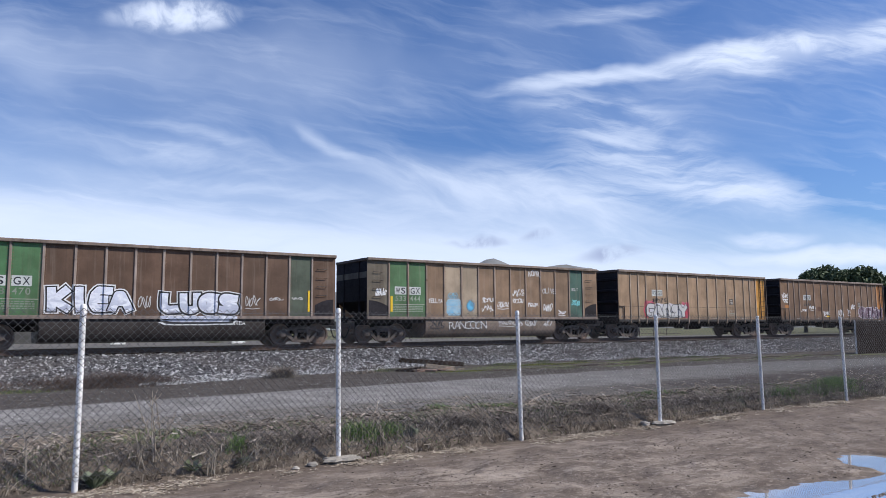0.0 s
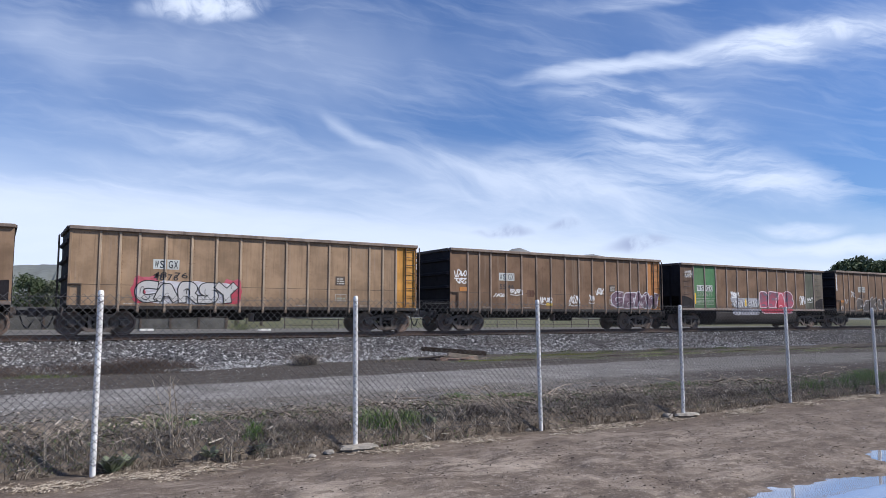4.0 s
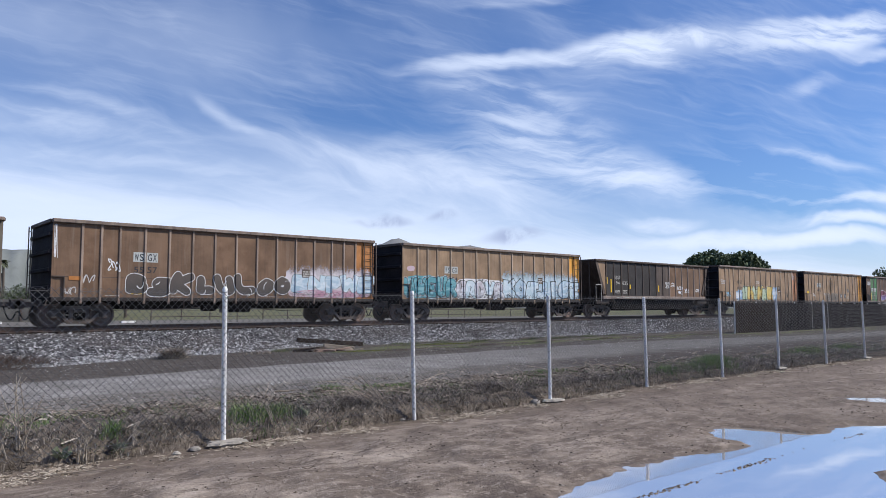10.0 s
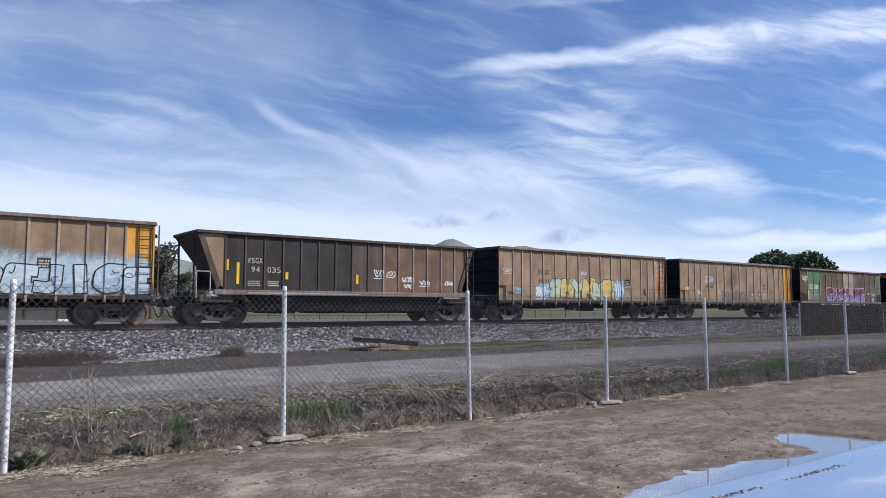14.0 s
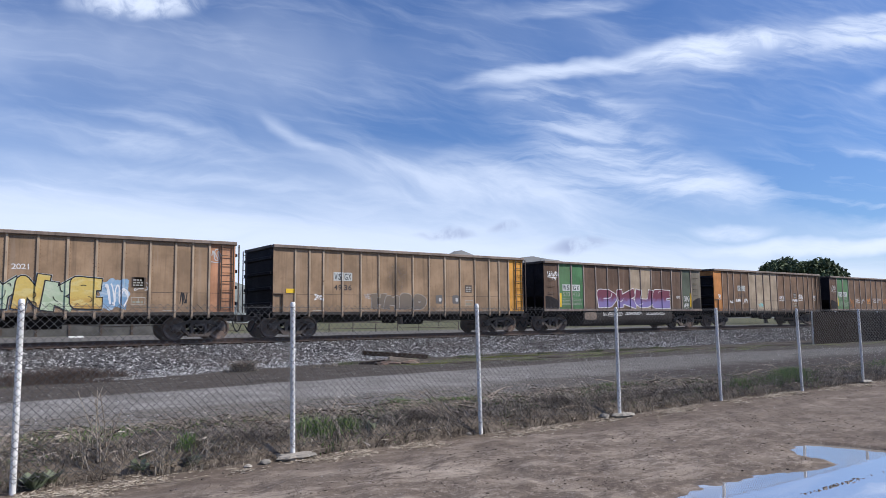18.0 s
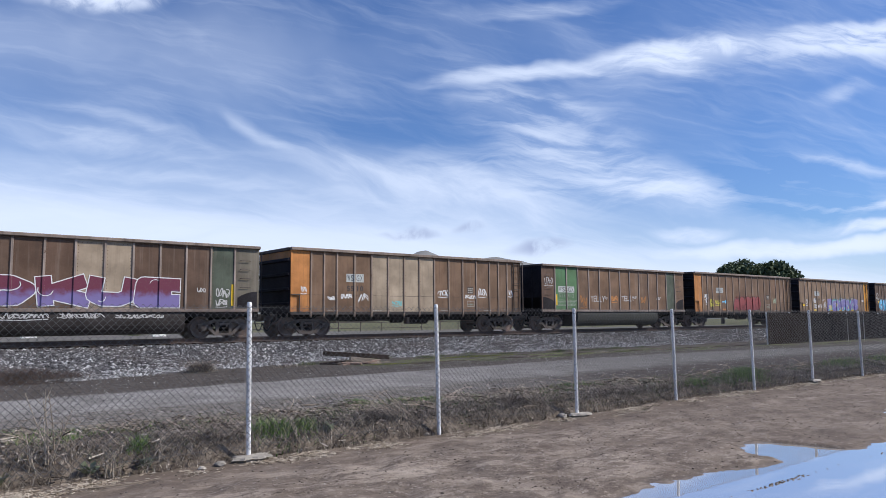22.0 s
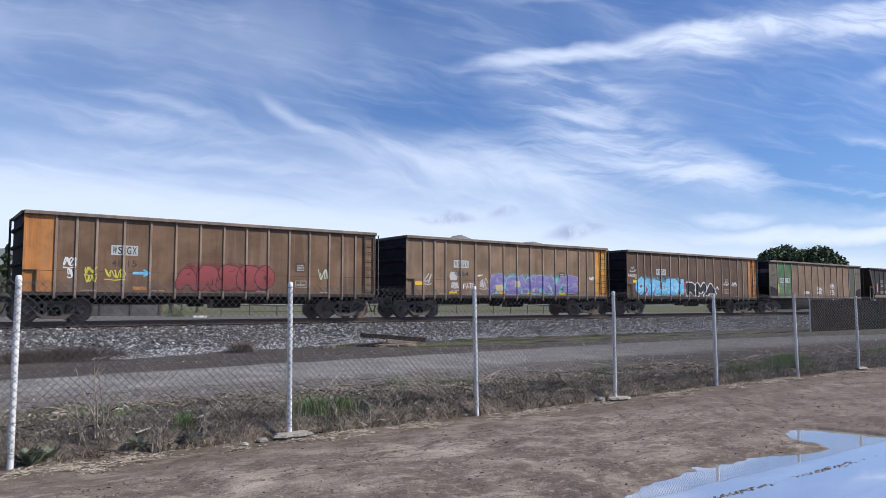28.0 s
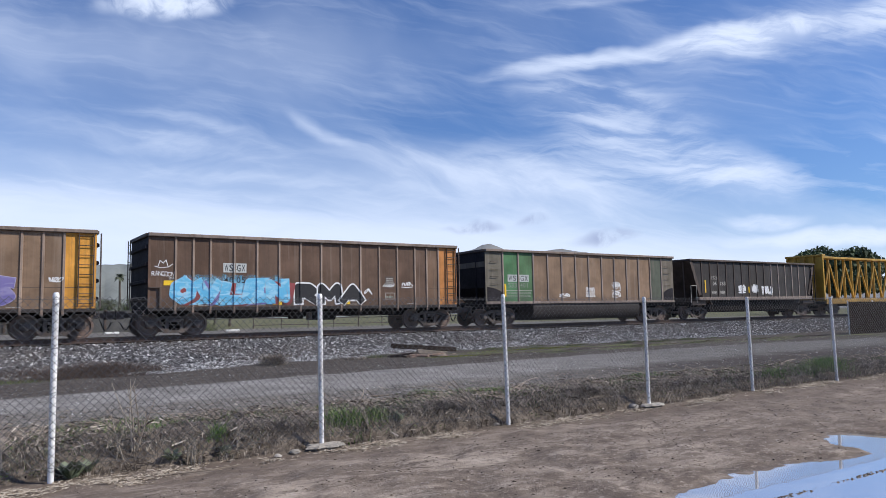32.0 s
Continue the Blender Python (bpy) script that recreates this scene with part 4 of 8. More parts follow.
def centerbeam(x, label=""):
    """A flat wagon with end walls and a trussed middle beam."""
    w = wagon_base("centerbeam_flat_wagon", x, label, "flat wagon")
    L_, z0, z1 = 21.0, 1.15, 4.55
    y = M["yellow"]
    part("deck", Shape().box(0, L_, -1.45, 1.45, 1.0, z0, 0.02), y, w)
    part("side_sill", Shape().box(0, L_, -1.52, -1.40, 0.85, 1.25, 0.02), y, w)
    for xe, o in ((0.0, -1), (L_, 1)):
        part("bulkhead", Shape().box(min(xe, xe - o * 0.06), max(xe, xe - o * 0.06), -1.42, 1.42, z0, z1, 0.01), y, w)
        for yy in (-1.42, -0.72, 0.0, 0.72, 1.36):
            part("bulkhead_post", Shape().box(min(xe, xe + o * 0.16), max(xe, xe + o * 0.16), yy - 0.06, yy + 0.06, z0, z1 - 0.08, 0.01), y, w)
        part("bulkhead_top", Shape().box(min(xe + o * 0.18, xe - o * 0.25), max(xe + o * 0.18, xe - o * 0.25), -1.5, 1.5, z1 - 0.08, z1 + 0.06, 0.02), y, w)
    part("top_beam", Shape().box(0.1, L_ - 0.1, -0.42, 0.42, z1 - 0.12, z1 + 0.05, 0.02), y, w)
    n = 17
    for k in range(n + 1):
        xx = 0.5 + (L_ - 1.0) * k / n
        part("post", Shape().box(xx - 0.045, xx + 0.045, -0.34, -0.16, z0, z1 - 0.12, 0.01), y, w)
    for k in range(n):
        a, b = 0.5 + (L_ - 1.0) * k / n, 0.5 + (L_ - 1.0) * (k + 1) / n
        s = Shape().bar((a, z0 + 0.1) if k % 2 else (a, z1 - 0.5), (b, z1 - 0.5) if k % 2 else (b, z0 + 0.1), 0.10, -0.40, -0.30)
        part("brace", s, y, w)
    underframe(w, L_), make_couplers(w, 0.0, L_)
    make_truck(w, 1.6), make_truck(w, L_ - 1.6)
    return w


def on_side(w, shape, material, prof, name="marking", lift=None, label=""):
    p = prof if lift is None else (*prof[:3], lift)
    ob = part(name, drape(shape, p), material, w, label)
    if name in ("small_print", "marking", "sprayed_tag"):
        tagged(ob, label, kind="stuff")
    return ob


def mark(w, letters, a0, a1, b0, b1, z0, z1, number, n0, n1, prof, plate, num_mat):
    """The owner's letters on their pale patches, and the wagon's number below."""
    if plate:
        for p, q in ((a0, a1), (b0, b1)):
            on_side(w, Shape().add([(p - 0.03, 0, z0 - 0.03), (q + 0.03, 0, z0 - 0.03), (q + 0.03, 0, z1 + 0.04), (p - 0.03, 0, z1 + 0.04)], [(0, 1, 2, 3)]), M["plate"], prof, "letter_patch", 0.003)
    on_side(w, lettering(letters[0], a0, a1, z0 + 0.02, z1, 0.012, squeeze=0.80), M["letter"], prof, "lettering", 0.007)
    on_side(w, lettering(letters[1], b0, b1, z0 + 0.02, z1, 0.012, squeeze=0.80), M["letter"], prof, "lettering", 0.007)
    on_side(w, lettering(number[0], a0 - 0.02, a1 + 0.02, n0, n1, 0.008, squeeze=0.8), M[num_mat], prof, "wagon_number", 0.006)
    on_side(w, lettering(number[1], b0 - 0.02, b1 + 0.02, n0, n1, 0.008, squeeze=0.8), M[num_mat], prof, "wagon_number", 0.006)


def throwup(w, prof, text, box, fill, line=None, halo=None, seed=0, fat=0.035, label="", inner=0, edge=0.070, wild=1.0):
    """A big sprayed piece: halo, outline and fill of swollen letters."""
    x0, x1, z0, z1 = box
    k = 0.006
    for mat_, off in ((halo, fat + 0.115), (line, fat + edge), (fill, fat)):
        if mat_ is None:
            continue
        off_n = off / max(0.3, (z1 - z0) / 0.72) * 0.9
        for one in lettering(text, x0, x1, z0, z1, round(off_n, 4), wild, seed, 1.12, True):
            one.v = [(a, b, max(c, z0 - 0.06)) for a, b, c in one.v]
            on_side(w, one, mat_, prof, "sprayed_letter", k, label)
        k += 0.006
    if line is not None and inner:
        # loose lines inside the letters
        rnd = random.Random(seed + 7)
        step = (x1 - x0) / len(text)
        for i in range(len(text)):
            s = Shape()
            for _ in range(inner):
                cx, cz = x0 + (i + rnd.uniform(0.15, 0.85)) * step, z0 + (z1 - z0) * rnd.uniform(0.15, 0.85)
                rx, rz, a0 = step * rnd.uniform(0.08, 0.25), (z1 - z0) * rnd.uniform(0.08, 0.28), rnd.uniform(0, 6.28)
                stroke(s, [(cx + rx * math.cos(a), cz + rz * math.sin(a)) for a in np.linspace(a0, a0 + rnd.uniform(1.2, 3.6), 7)], rnd.uniform(0.018, 0.04))
            tagged(on_side(w, s, line, prof, "sprayed_detail", k + 0.004), kind="stuff")


LETTERS = {
    "A": ("08,10 45,90 90,10", "25,38 70,38"), "B": ("15,10 15,90 60,90 76,72 60,52 20,52", "60,52 86,32 66,10 15,10"),
    "C": ("88,84 42,90 15,70 15,30 42,10 88,16",), "D": ("15,10 15,90 55,88 86,55 60,12 15,10",), "E": ("88,88 18,90 14,10 88,12", "16,50 70,50"),
    "G": ("86,84 42,90 15,70 15,30 42,10 84,14 84,44 54,44",), "H": ("15,10 15,90", "85,10 85,90", "15,50 85,50"), "I": ("50,10 50,90",),
    "J": ("70,90 70,30 48,10 12,18",), "K": ("16,10 16,90", "84,90 26,46 88,10"), "L": ("20,90 18,12 86,12",), "M": ("10,10 15,90 50,35 85,90 90,10",),
    "N": ("14,10 16,88 82,12 84,90",), "O": ("50,90 18,68 18,32 50,10 82,32 82,68 50,90",), "P": ("16,08 15,90 68,88 82,66 60,46 20,46",),
    "R": ("15,08 15,90 64,90 82,70 62,50 20,48", "48,48 90,08"), "S": ("86,84 30,90 14,72 30,53 72,47 88,28 70,10 12,14",), "T": ("08,88 92,88", "50,88 50,10"),
    "U": ("15,90 15,28 32,10 68,10 85,28 85,90",), "V": ("10,90 48,10 90,90",), "W": ("08,90 25,10 50,70 75,10 92,90",), "Y": ("10,90 50,50 90,90", "50,50 48,10"),
    "i": ("50,10 50,56", "50,84 50,90"),
}


def skeleton(ch, rounded):
    """The pen lines of a letter in a unit box, with their corners rounded off."""
    out = []
    for line in LETTERS[ch]:
        pts = [tuple(int(c) / 100 for c in q.split(",")) for q in line.split()]
        for _ in range(rounded):
            cut = [pts[0]]
            for (ax, az), (bx, bz) in zip(pts, pts[1:]):
                cut += [(ax * 0.75 + bx * 0.25, az * 0.75 + bz * 0.25), (ax * 0.25 + bx * 0.75, az * 0.25 + bz * 0.75)]
            pts = cut + [pts[-1]]
        out.append(pts)
    return out


def brush(s, pts, w, blunt=False, first=0):
    """A broad line along (x, z) points; round joints, and blunt or round ends. first: the layer on which it begins."""
    step = 0.00003
    for i, (a, b) in enumerate(zip(pts, pts[1:])):
        d = Vector((b[0] - a[0], b[1] - a[1]))
        if d.length < 1e-5:
            continue
        d.normalize()
        n = Vector((-d.y, d.x)) * (w / 2)
        e0 = d * (w * 0.42) if blunt and i == 0 else d * 0
        e1 = d * (w * 0.42) if blunt and i == len(pts) - 2 else d * 0
        y = step * (first + i)
        s.add([(a[0] + n.x - e0.x, y, a[1] + n.y - e0.y), (a[0] - n.x - e0.x, y, a[1] - n.y - e0.y), (b[0] - n.x + e1.x, y, b[1] - n.y + e1.y), (b[0] + n.x + e1.x, y, b[1] + n.y + e1.y)], [(0, 1, 2, 3)])
    for i, (x, z) in enumerate(pts):
        if blunt and i in (0, len(pts) - 1):
            continue
        y = step * (first + len(pts) + i)
        s.add([(x + w / 2 * math.cos(k * 0.6283), y, z + w / 2 * math.sin(k * 0.6283)) for k in range(10)], [tuple(range(10))])


def piece(w, prof, text, box, fills, line=None, halo=None, seed=0, weight=0.30, edge=0.05, glow=0.10, rounded=1, blunt=True, wild=0.6, wide=1.10, label="", lift=0.006, inner=0):
    """A sprayed word in freehand letters: an outer glow, then each letter's outline and fill, each letter over the one before it."""
    x0, x1, z0, z1 = box
    rnd = random.Random(seed)
    h, step = z1 - z0, (x1 - x0) / len(text)
    low = z0 - 0.05
    for i, ch in enumerate(text):
        lean, turn, grow, dz = wild * rnd.uniform(-0.20, 0.28), wild * rnd.uniform(-0.10, 0.10), 1 + wild * rnd.uniform(-0.10, 0.12), wild * rnd.uniform(-0.06, 0.06) * h
        bend = wild * rnd.uniform(-0.10, 0.10)
        pw = weight * min(h, step * 1.15)
        lines = []
        for pts in skeleton(ch, rounded):
            out = []
            for px, pz in pts:
                qx = (px - 0.5) * (step * wide - pw * 0.55) + lean * (pz - 0.5) * step + bend * step * math.sin(pz * 3.1)
                qz = pw * 0.42 + pz * (h * grow - pw * 0.84) + turn * (px - 0.5) * h + dz
                out.append((x0 + (i + 0.5) * step + qx, z0 + qz))
            lines.append(out)
        fill = fills[i % len(fills)] if isinstance(fills, (list, tuple)) else fills
        for k, (mat_, wd) in enumerate(((halo, pw + 2 * edge + 2 * glow), (line, pw + 2 * edge), (fill, pw))):
            if mat_ is None:
                continue
            s = Shape()
            first = 0
            for pts in lines:
                brush(s, pts, wd, blunt, first)
                first += 2 * len(pts)
            s.v = [(a, b, max(c, low)) for a, b, c in s.v]
            on_side(w, s, mat_, prof, "sprayed_letter", lift if k == 0 else lift + 0.003 + 0.0034 * i + 0.0017 * k, label)
        if inner and line is not None:
            # loose lines over the letter
            s = Shape()
            cx = x0 + (i + 0.5) * step
            for j in range(inner):
                ax, az = cx + step * rnd.uniform(-0.34, 0.34), z0 + h * rnd.uniform(0.15, 0.85)
                rx, rz, a0 = step * rnd.uniform(0.08, 0.24), h * rnd.uniform(0.08, 0.26), rnd.uniform(0, 6.28)
                brush(s, [(ax + rx * math.cos(a), az + rz * math.sin(a)) for a in np.linspace(a0, a0 + rnd.uniform(1.2, 3.4), 7)], rnd.uniform(0.016, 0.036), False, 16 * j)
            tagged(on_side(w, s, line, prof, "sprayed_detail", lift + 0.006 + 0.0034 * len(text) + 0.002), kind="stuff")


def across_sill(w, x0, x1, material):
    """Paint that runs over the side sill of a tub wagon."""
    on_side(w, Shape().add([(x0, 0, 1.115), (x1, 0, 1.115), (x1, 0, 1.235), (x0, 0, 1.235)], [(0, 1, 2, 3)]), material, ([], Y_RIB - 0.021, Y_RIB - 0.021, 0.003), "sprayed_sill", 0.003)


def boxed(w, prof, box, material="stencil"):
    """A stencilled frame of two fields."""
    x0, x1, z0, z1 = box
    s = Shape()
    for p in (((x0, z0), (x1, z0)), ((x0, z1), (x1, z1)), ((x0, z0), (x0, z1)), ((x1, z0), (x1, z1)), (((x0 + x1) / 2, z0), ((x0 + x1) / 2, z1))):
        stroke(s, list(p), 0.022)
    tagged(on_side(w, s, M[material], prof, "stencil_frame", 0.006), kind="stuff")


def tag(w, prof, box, material="white", seed=0, wd=0.022):
    on_side(w, scrawl(*box, seed, wd), M[material] if isinstance(material, str) else material, prof, "sprayed_tag", 0.005)


def patch(w, prof, box, material):
    x0, x1, z0, z1 = box
    on_side(w, Shape().add([(x0, 0, z0), (x1, 0, z0), (x1, 0, z1), (x0, 0, z1)], [(0, 1, 2, 3)]), M[material] if isinstance(material, str) else material, prof, "painted_mark", 0.014)

# ---- the ground ----
WATER_Z = -0.028


def smooth(a, b, x):
    t = np.clip((x - a) / (b - a), 0, 1)
    return t * t * (3 - 2 * t)


def lumps(x, y, scale, seed):
    """Cheap smooth noise from crossing waves, -1 to 1."""
    r = np.random.RandomState(seed)
    out = 0
    for _ in range(7):
        a, k, p = r.uniform(0, 6.3), r.uniform(0.6, 1.9) / scale, r.uniform(0, 6.3)
        out = out + np.sin((x * np.cos(a) + y * np.sin(a)) * k * 6.28 + p)
    return out / 4.2


def toe(x):
    """Where the ballast meets the ground."""
    return 21.2 + 4.0 * smooth(3, 18, x) + 0.25 * np.sin(x * 0.9) + 0.15 * np.sin(x * 2.3 + 1)


def ground_z(x, y):
    x, y = np.asarray(x, float), np.asarray(y, float)
    dirt = 0.014 * lumps(x, y, 1.9, 3) + 0.009 * lumps(x, y, 0.5, 4) + 0.004 * lumps(x, y, 0.16, 14) + 0.016 * lumps(x, y, 0.9, 8) * smooth(3.0, 5.0, y)
    # the hollow that holds the puddle: a band between two edges, with a lobe and a tongue
    top = np.interp(x, (4.35, 4.98, 5.6, 6.6, 7.3, 7.8, 8.2, 8.55, 8.72, 9.0, 9.4, 9.7, 9.85, 9.95, 10.2, 10.64, 11.14, 11.55, 12.5, 13.2, 13.9), (3.1, 4.20, 4.36, 4.40, 4.35, 4.27, 4.17, 4.16, 4.72, 4.96, 5.06, 4.95, 4.40, 4.0, 3.95, 4.02, 3.90, 3.58, 3.60, 3.5, 2.9))
    low = np.interp(x, (4.2, 4.8, 6.4, 7.0, 7.74, 8.15, 8.55, 9.2, 10.5, 12.0, 13.9), (3.1, 1.55, 1.75, 2.14, 2.45, 2.72, 2.48, 2.35, 2.40, 2.50, 2.9))
    wet = np.minimum(top - y, y - low) + 0.030 * lumps(x, y, 0.45, 9) + 0.020 * lumps(x, y, 0.15, 10)
    c, s = math.cos(radians(-55)), math.sin(radians(-55))
    u, v = ((x - 14.5) * c + (y - 4.68) * s) / 0.62, (-(x - 14.5) * s + (y - 4.68) * c) / 0.42
    wet = np.maximum(wet, 0.16 * (1.0 - (u * u + v * v)) + 0.04 * lumps(x, y, 0.3, 11))
    basin = 0.080 * smooth(-0.26, 0.26, wet)
    ridge = 0.050 * np.exp(-((y - 3.69 - 0.012 * np.sin(x * 3.0)) / 0.035) ** 2) * (smooth(5.1, 5.4, x) * (1 - smooth(6.35, 6.5, x)) + smooth(6.8, 7.0, x) * (1 - smooth(7.9, 8.3, x))) * (0.45 + 0.7 * lumps(x, y, 0.3, 12))
    dirt = dirt * (1 - 0.75 * smooth(-0.1, 0.2, wet)) + 0.014 - basin + np.maximum(ridge, 0) * 1.25
    bank = (0.15 * smooth(8.66, 8.86, y + 0.06 * lumps(x, y, 0.8, 7)) + 0.06 * smooth(8.8, 10.0, y)) * (1 - 0.65 * smooth(10.2, 14.0, y)) + 0.05 * lumps(x, y, 1.3, 5) * smooth(8.7, 9.6, y) * (1 - smooth(12.6, 14.2, y))
    road = 0.012 * lumps(x, y, 3.0, 6) * smooth(13.5, 15, y)
    far = 0.44 * smooth(33.5, 55, y)
    # the yard falls a hand's breadth towards the fence
    bank = bank - np.interp(x, (-6, 0, 2.5, 8, 10.5, 13.5), (0.03, 0.045, 0.08, 0.08, 0.06, 0.0)) * smooth(6.3, 8.2, y) * (1 - smooth(8.68, 8.98, y))
    return np.where(y < 8.5, dirt * (1 - smooth(7.8, 8.5, y)), 0) + bank + road + far


def ground_material():
    k = Nodes("ground")
    o = k.xyz(True)
    p = k.coords(world=True)
    x, y = o[0], o[1]
    n1, n2, n3 = k.noise(p, 0.9, 5, 0.6), k.noise(p, 6.0, 5, 0.65), k.noise(p, 45, 3, 0.6)
    wob = k.math("MULTIPLY", k.math("SUBTRACT", n1, 0.5), 1.8)
    yy = k.math("ADD", y, wob)
    # packed damp dirt
    pale = k.noise(p, 0.7, 7, 0.66, 0.6)
    dirt = k.mix(k.ramp(pale, 0.36, 0.64), (0.145, 0.113, 0.090), (0.315, 0.260, 0.212))
    long = k.coords((0.42, 1.0, 1), world=True)
    dirt = k.mix(k.math("MULTIPLY", k.ramp(k.noise(long, 1.3, 6, 0.62, 0.8), 0.50, 0.555), 0.72), dirt, (0.112, 0.086, 0.069))
    dirt = k.mix(k.math("MULTIPLY", k.ramp(k.noise(long, 2.3, 7, 0.68, 0.3), 0.52, 0.66), 0.60), dirt, (0.400, 0.338, 0.282))
    dirt = k.mix(k.math("MULTIPLY", k.ramp(k.noise(long, 5.0, 7, 0.75, 0.6), 0.51, 0.57), 0.62), dirt, (0.105, 0.080, 0.064))
    dirt = k.mix(k.math("MULTIPLY", k.ramp(k.noise(p, 11, 6, 0.78), 0.53, 0.62), 0.50), dirt, (0.42, 0.36, 0.305))
    dirt = k.mix(k.math("MULTIPLY", k.ramp(n3, 0.52, 0.64), 0.35), dirt, (0.085, 0.066, 0.053))
    dirt = k.mix(k.ramp(k.voronoi(p, 9), 0.0, 0.05, 0.5, 0.0), dirt, (0.060, 0.046, 0.036))
    dirt = k.mix(k.ramp(k.voronoi(p, 17), 0.0, 0.10, 0.6, 0.0), dirt, (0.46, 0.42, 0.37))
    # trodden dark soil along the fence
    foot = k.math("MULTIPLY", k.ramp(k.math("ADD", y, k.math("MULTIPLY", wob, 0.9)), 6.9, 8.1), k.ramp(k.noise(long, 1.7, 6, 0.66, 0.5), 0.40, 0.58, 0.35, 0.85))
    dirt = k.mix(foot, dirt, (0.120, 0.092, 0.074))
    # damp ground round the puddles
    damp = k.math("MULTIPLY", k.ramp(x, 6.5, 12.0), k.ramp(k.noise(p, 0.8, 6, 0.65, 0.7), 0.40, 0.54, 0.25, 0.75))
    dirt = k.mix(k.math("MULTIPLY", damp, 0.8), dirt, (0.150, 0.118, 0.096))
    # wet margin of the puddles lies low
    z = k.math("ADD", o[2], k.math("MULTIPLY", k.math("SUBTRACT", n2, 0.5), 0.03))
    wet = k.math("MULTIPLY", k.ramp(z, -0.045, 0.004, 1.0, 0.0), k.ramp(y, 5.5, 6.2, 1.0, 0.0))
    dirt = k.mix(k.math("MULTIPLY", wet, 0.55), dirt, (0.055, 0.041, 0.031))
    # litter and soil under the weeds
    soil = k.mix(k.ramp(n2, 0.35, 0.7), (0.072, 0.057, 0.045), (0.225, 0.185, 0.148))
    soil = k.mix(k.math("MULTIPLY", k.ramp(n3, 0.55, 0.75), 0.5), soil, (0.20, 0.17, 0.135))
    # gravel washed down from the track
    wash = k.mix(k.ramp(n2, 0.35, 0.7), (0.090, 0.080, 0.071), (0.190, 0.176, 0.160))
    wash = k.mix(k.math("MULTIPLY", k.ramp(k.voronoi(p, 30, "Color"), 0.4, 0.9), 0.6), wash, (0.30, 0.285, 0.265))
    soil = k.mix(k.ramp(k.math("ADD", y, k.math("MULTIPLY", wob, 0.6)), 10.2, 11.4, 0.0, 0.85), soil, wash)
    soil = k.mix(k.ramp(x, 9.0, 18.0, 0.0, 0.85), soil, (0.050, 0.039, 0.033))
    # the gravel track
    road = k.mix(k.ramp(n1, 0.3, 0.7), (0.195, 0.185, 0.175), (0.325, 0.312, 0.296))
    road = k.mix(k.math("MULTIPLY", k.ramp(k.voronoi(p, 34, "Color"), 0.30, 0.8), 0.50), road, (0.10, 0.092, 0.085))
    road = k.mix(k.ramp(x, 10.0, 24.0, 0.0, 0.75), road, (0.125, 0.118, 0.110))
    # dark cinders between the track and the ballast
    cind = k.mix(k.ramp(n2, 0.35, 0.7), (0.040, 0.032, 0.027), (0.095, 0.080, 0.067))
    cind = k.mix(k.math("MULTIPLY", k.ramp(n3, 0.56, 0.70), 0.6), cind, (0.26, 0.24, 0.22))
    rut = k.noise(k.coords((0.16, 1.7, 1), world=True), 1.0, 6, 0.65, 0.3)
    cind = k.mix(k.ramp(rut, 0.52, 0.64, 0.0, 0.65), cind, (0.105, 0.094, 0.083))
    cind = k.mix(k.ramp(rut, 0.44, 0.36, 0.0, 0.6), cind, (0.034, 0.028, 0.023))
    grass = k.mix(k.ramp(n2, 0.3, 0.7), (0.070, 0.090, 0.024), (0.150, 0.165, 0.055))
    rx = k.math("SUBTRACT", k.ramp(x, 2.0, 28.0, 0.0, 1.9), k.math("ADD", k.ramp(x, -2.0, 9.0, 0.9, 0.0), k.ramp(x, 28.0, 45.0, 0.0, 1.8)))
    c = k.mix(k.ramp(k.math("ADD", y, k.math("MULTIPLY", wob, 0.25)), 8.35, 8.75), dirt, soil)
    c = k.mix(k.ramp(k.math("SUBTRACT", yy, k.ramp(x, 8.0, 30.0, 0.0, 0.9)), 13.0, 14.6), c, road)
    e = k.math("SUBTRACT", k.math("ADD", y, k.math("MULTIPLY", wob, 0.22)), rx)
    c = k.mix(k.ramp(e, 17.1, 17.5), c, cind)
    moss = k.math("MULTIPLY", k.ramp(k.noise(k.coords((0.25, 1.2, 1), world=True), 1.0, 5, 0.65), 0.50, 0.58), k.math("MULTIPLY", k.ramp(x, 12, 19), k.math("MULTIPLY", k.ramp(e, 18.3, 19.2), k.ramp(e, 21.8, 23.0, 1.0, 0.0))))
    c = k.mix(k.math("MULTIPLY", moss, 0.75), c, grass)
    dust = k.mix(k.ramp(n1, 0.3, 0.7), (0.115, 0.108, 0.097), (0.165, 0.153, 0.138))
    c = k.mix(k.ramp(yy, 33, 36), c, dust)
    field = k.mix(k.ramp(n1, 0.35, 0.7), (0.085, 0.092, 0.040), (0.155, 0.142, 0.080))
    c = k.mix(k.ramp(k.math("ADD", y, k.math("MULTIPLY", wob, 3.0)), 62, 72), c, field)
    h = k.math("ADD", k.math("MULTIPLY", n2, 1.0), k.math("MULTIPLY", n3, 0.55))
    return k.done(c, k.ramp(wet, 0, 1, 0.95, 0.5), 0.0, h, 0.022, 0.25)


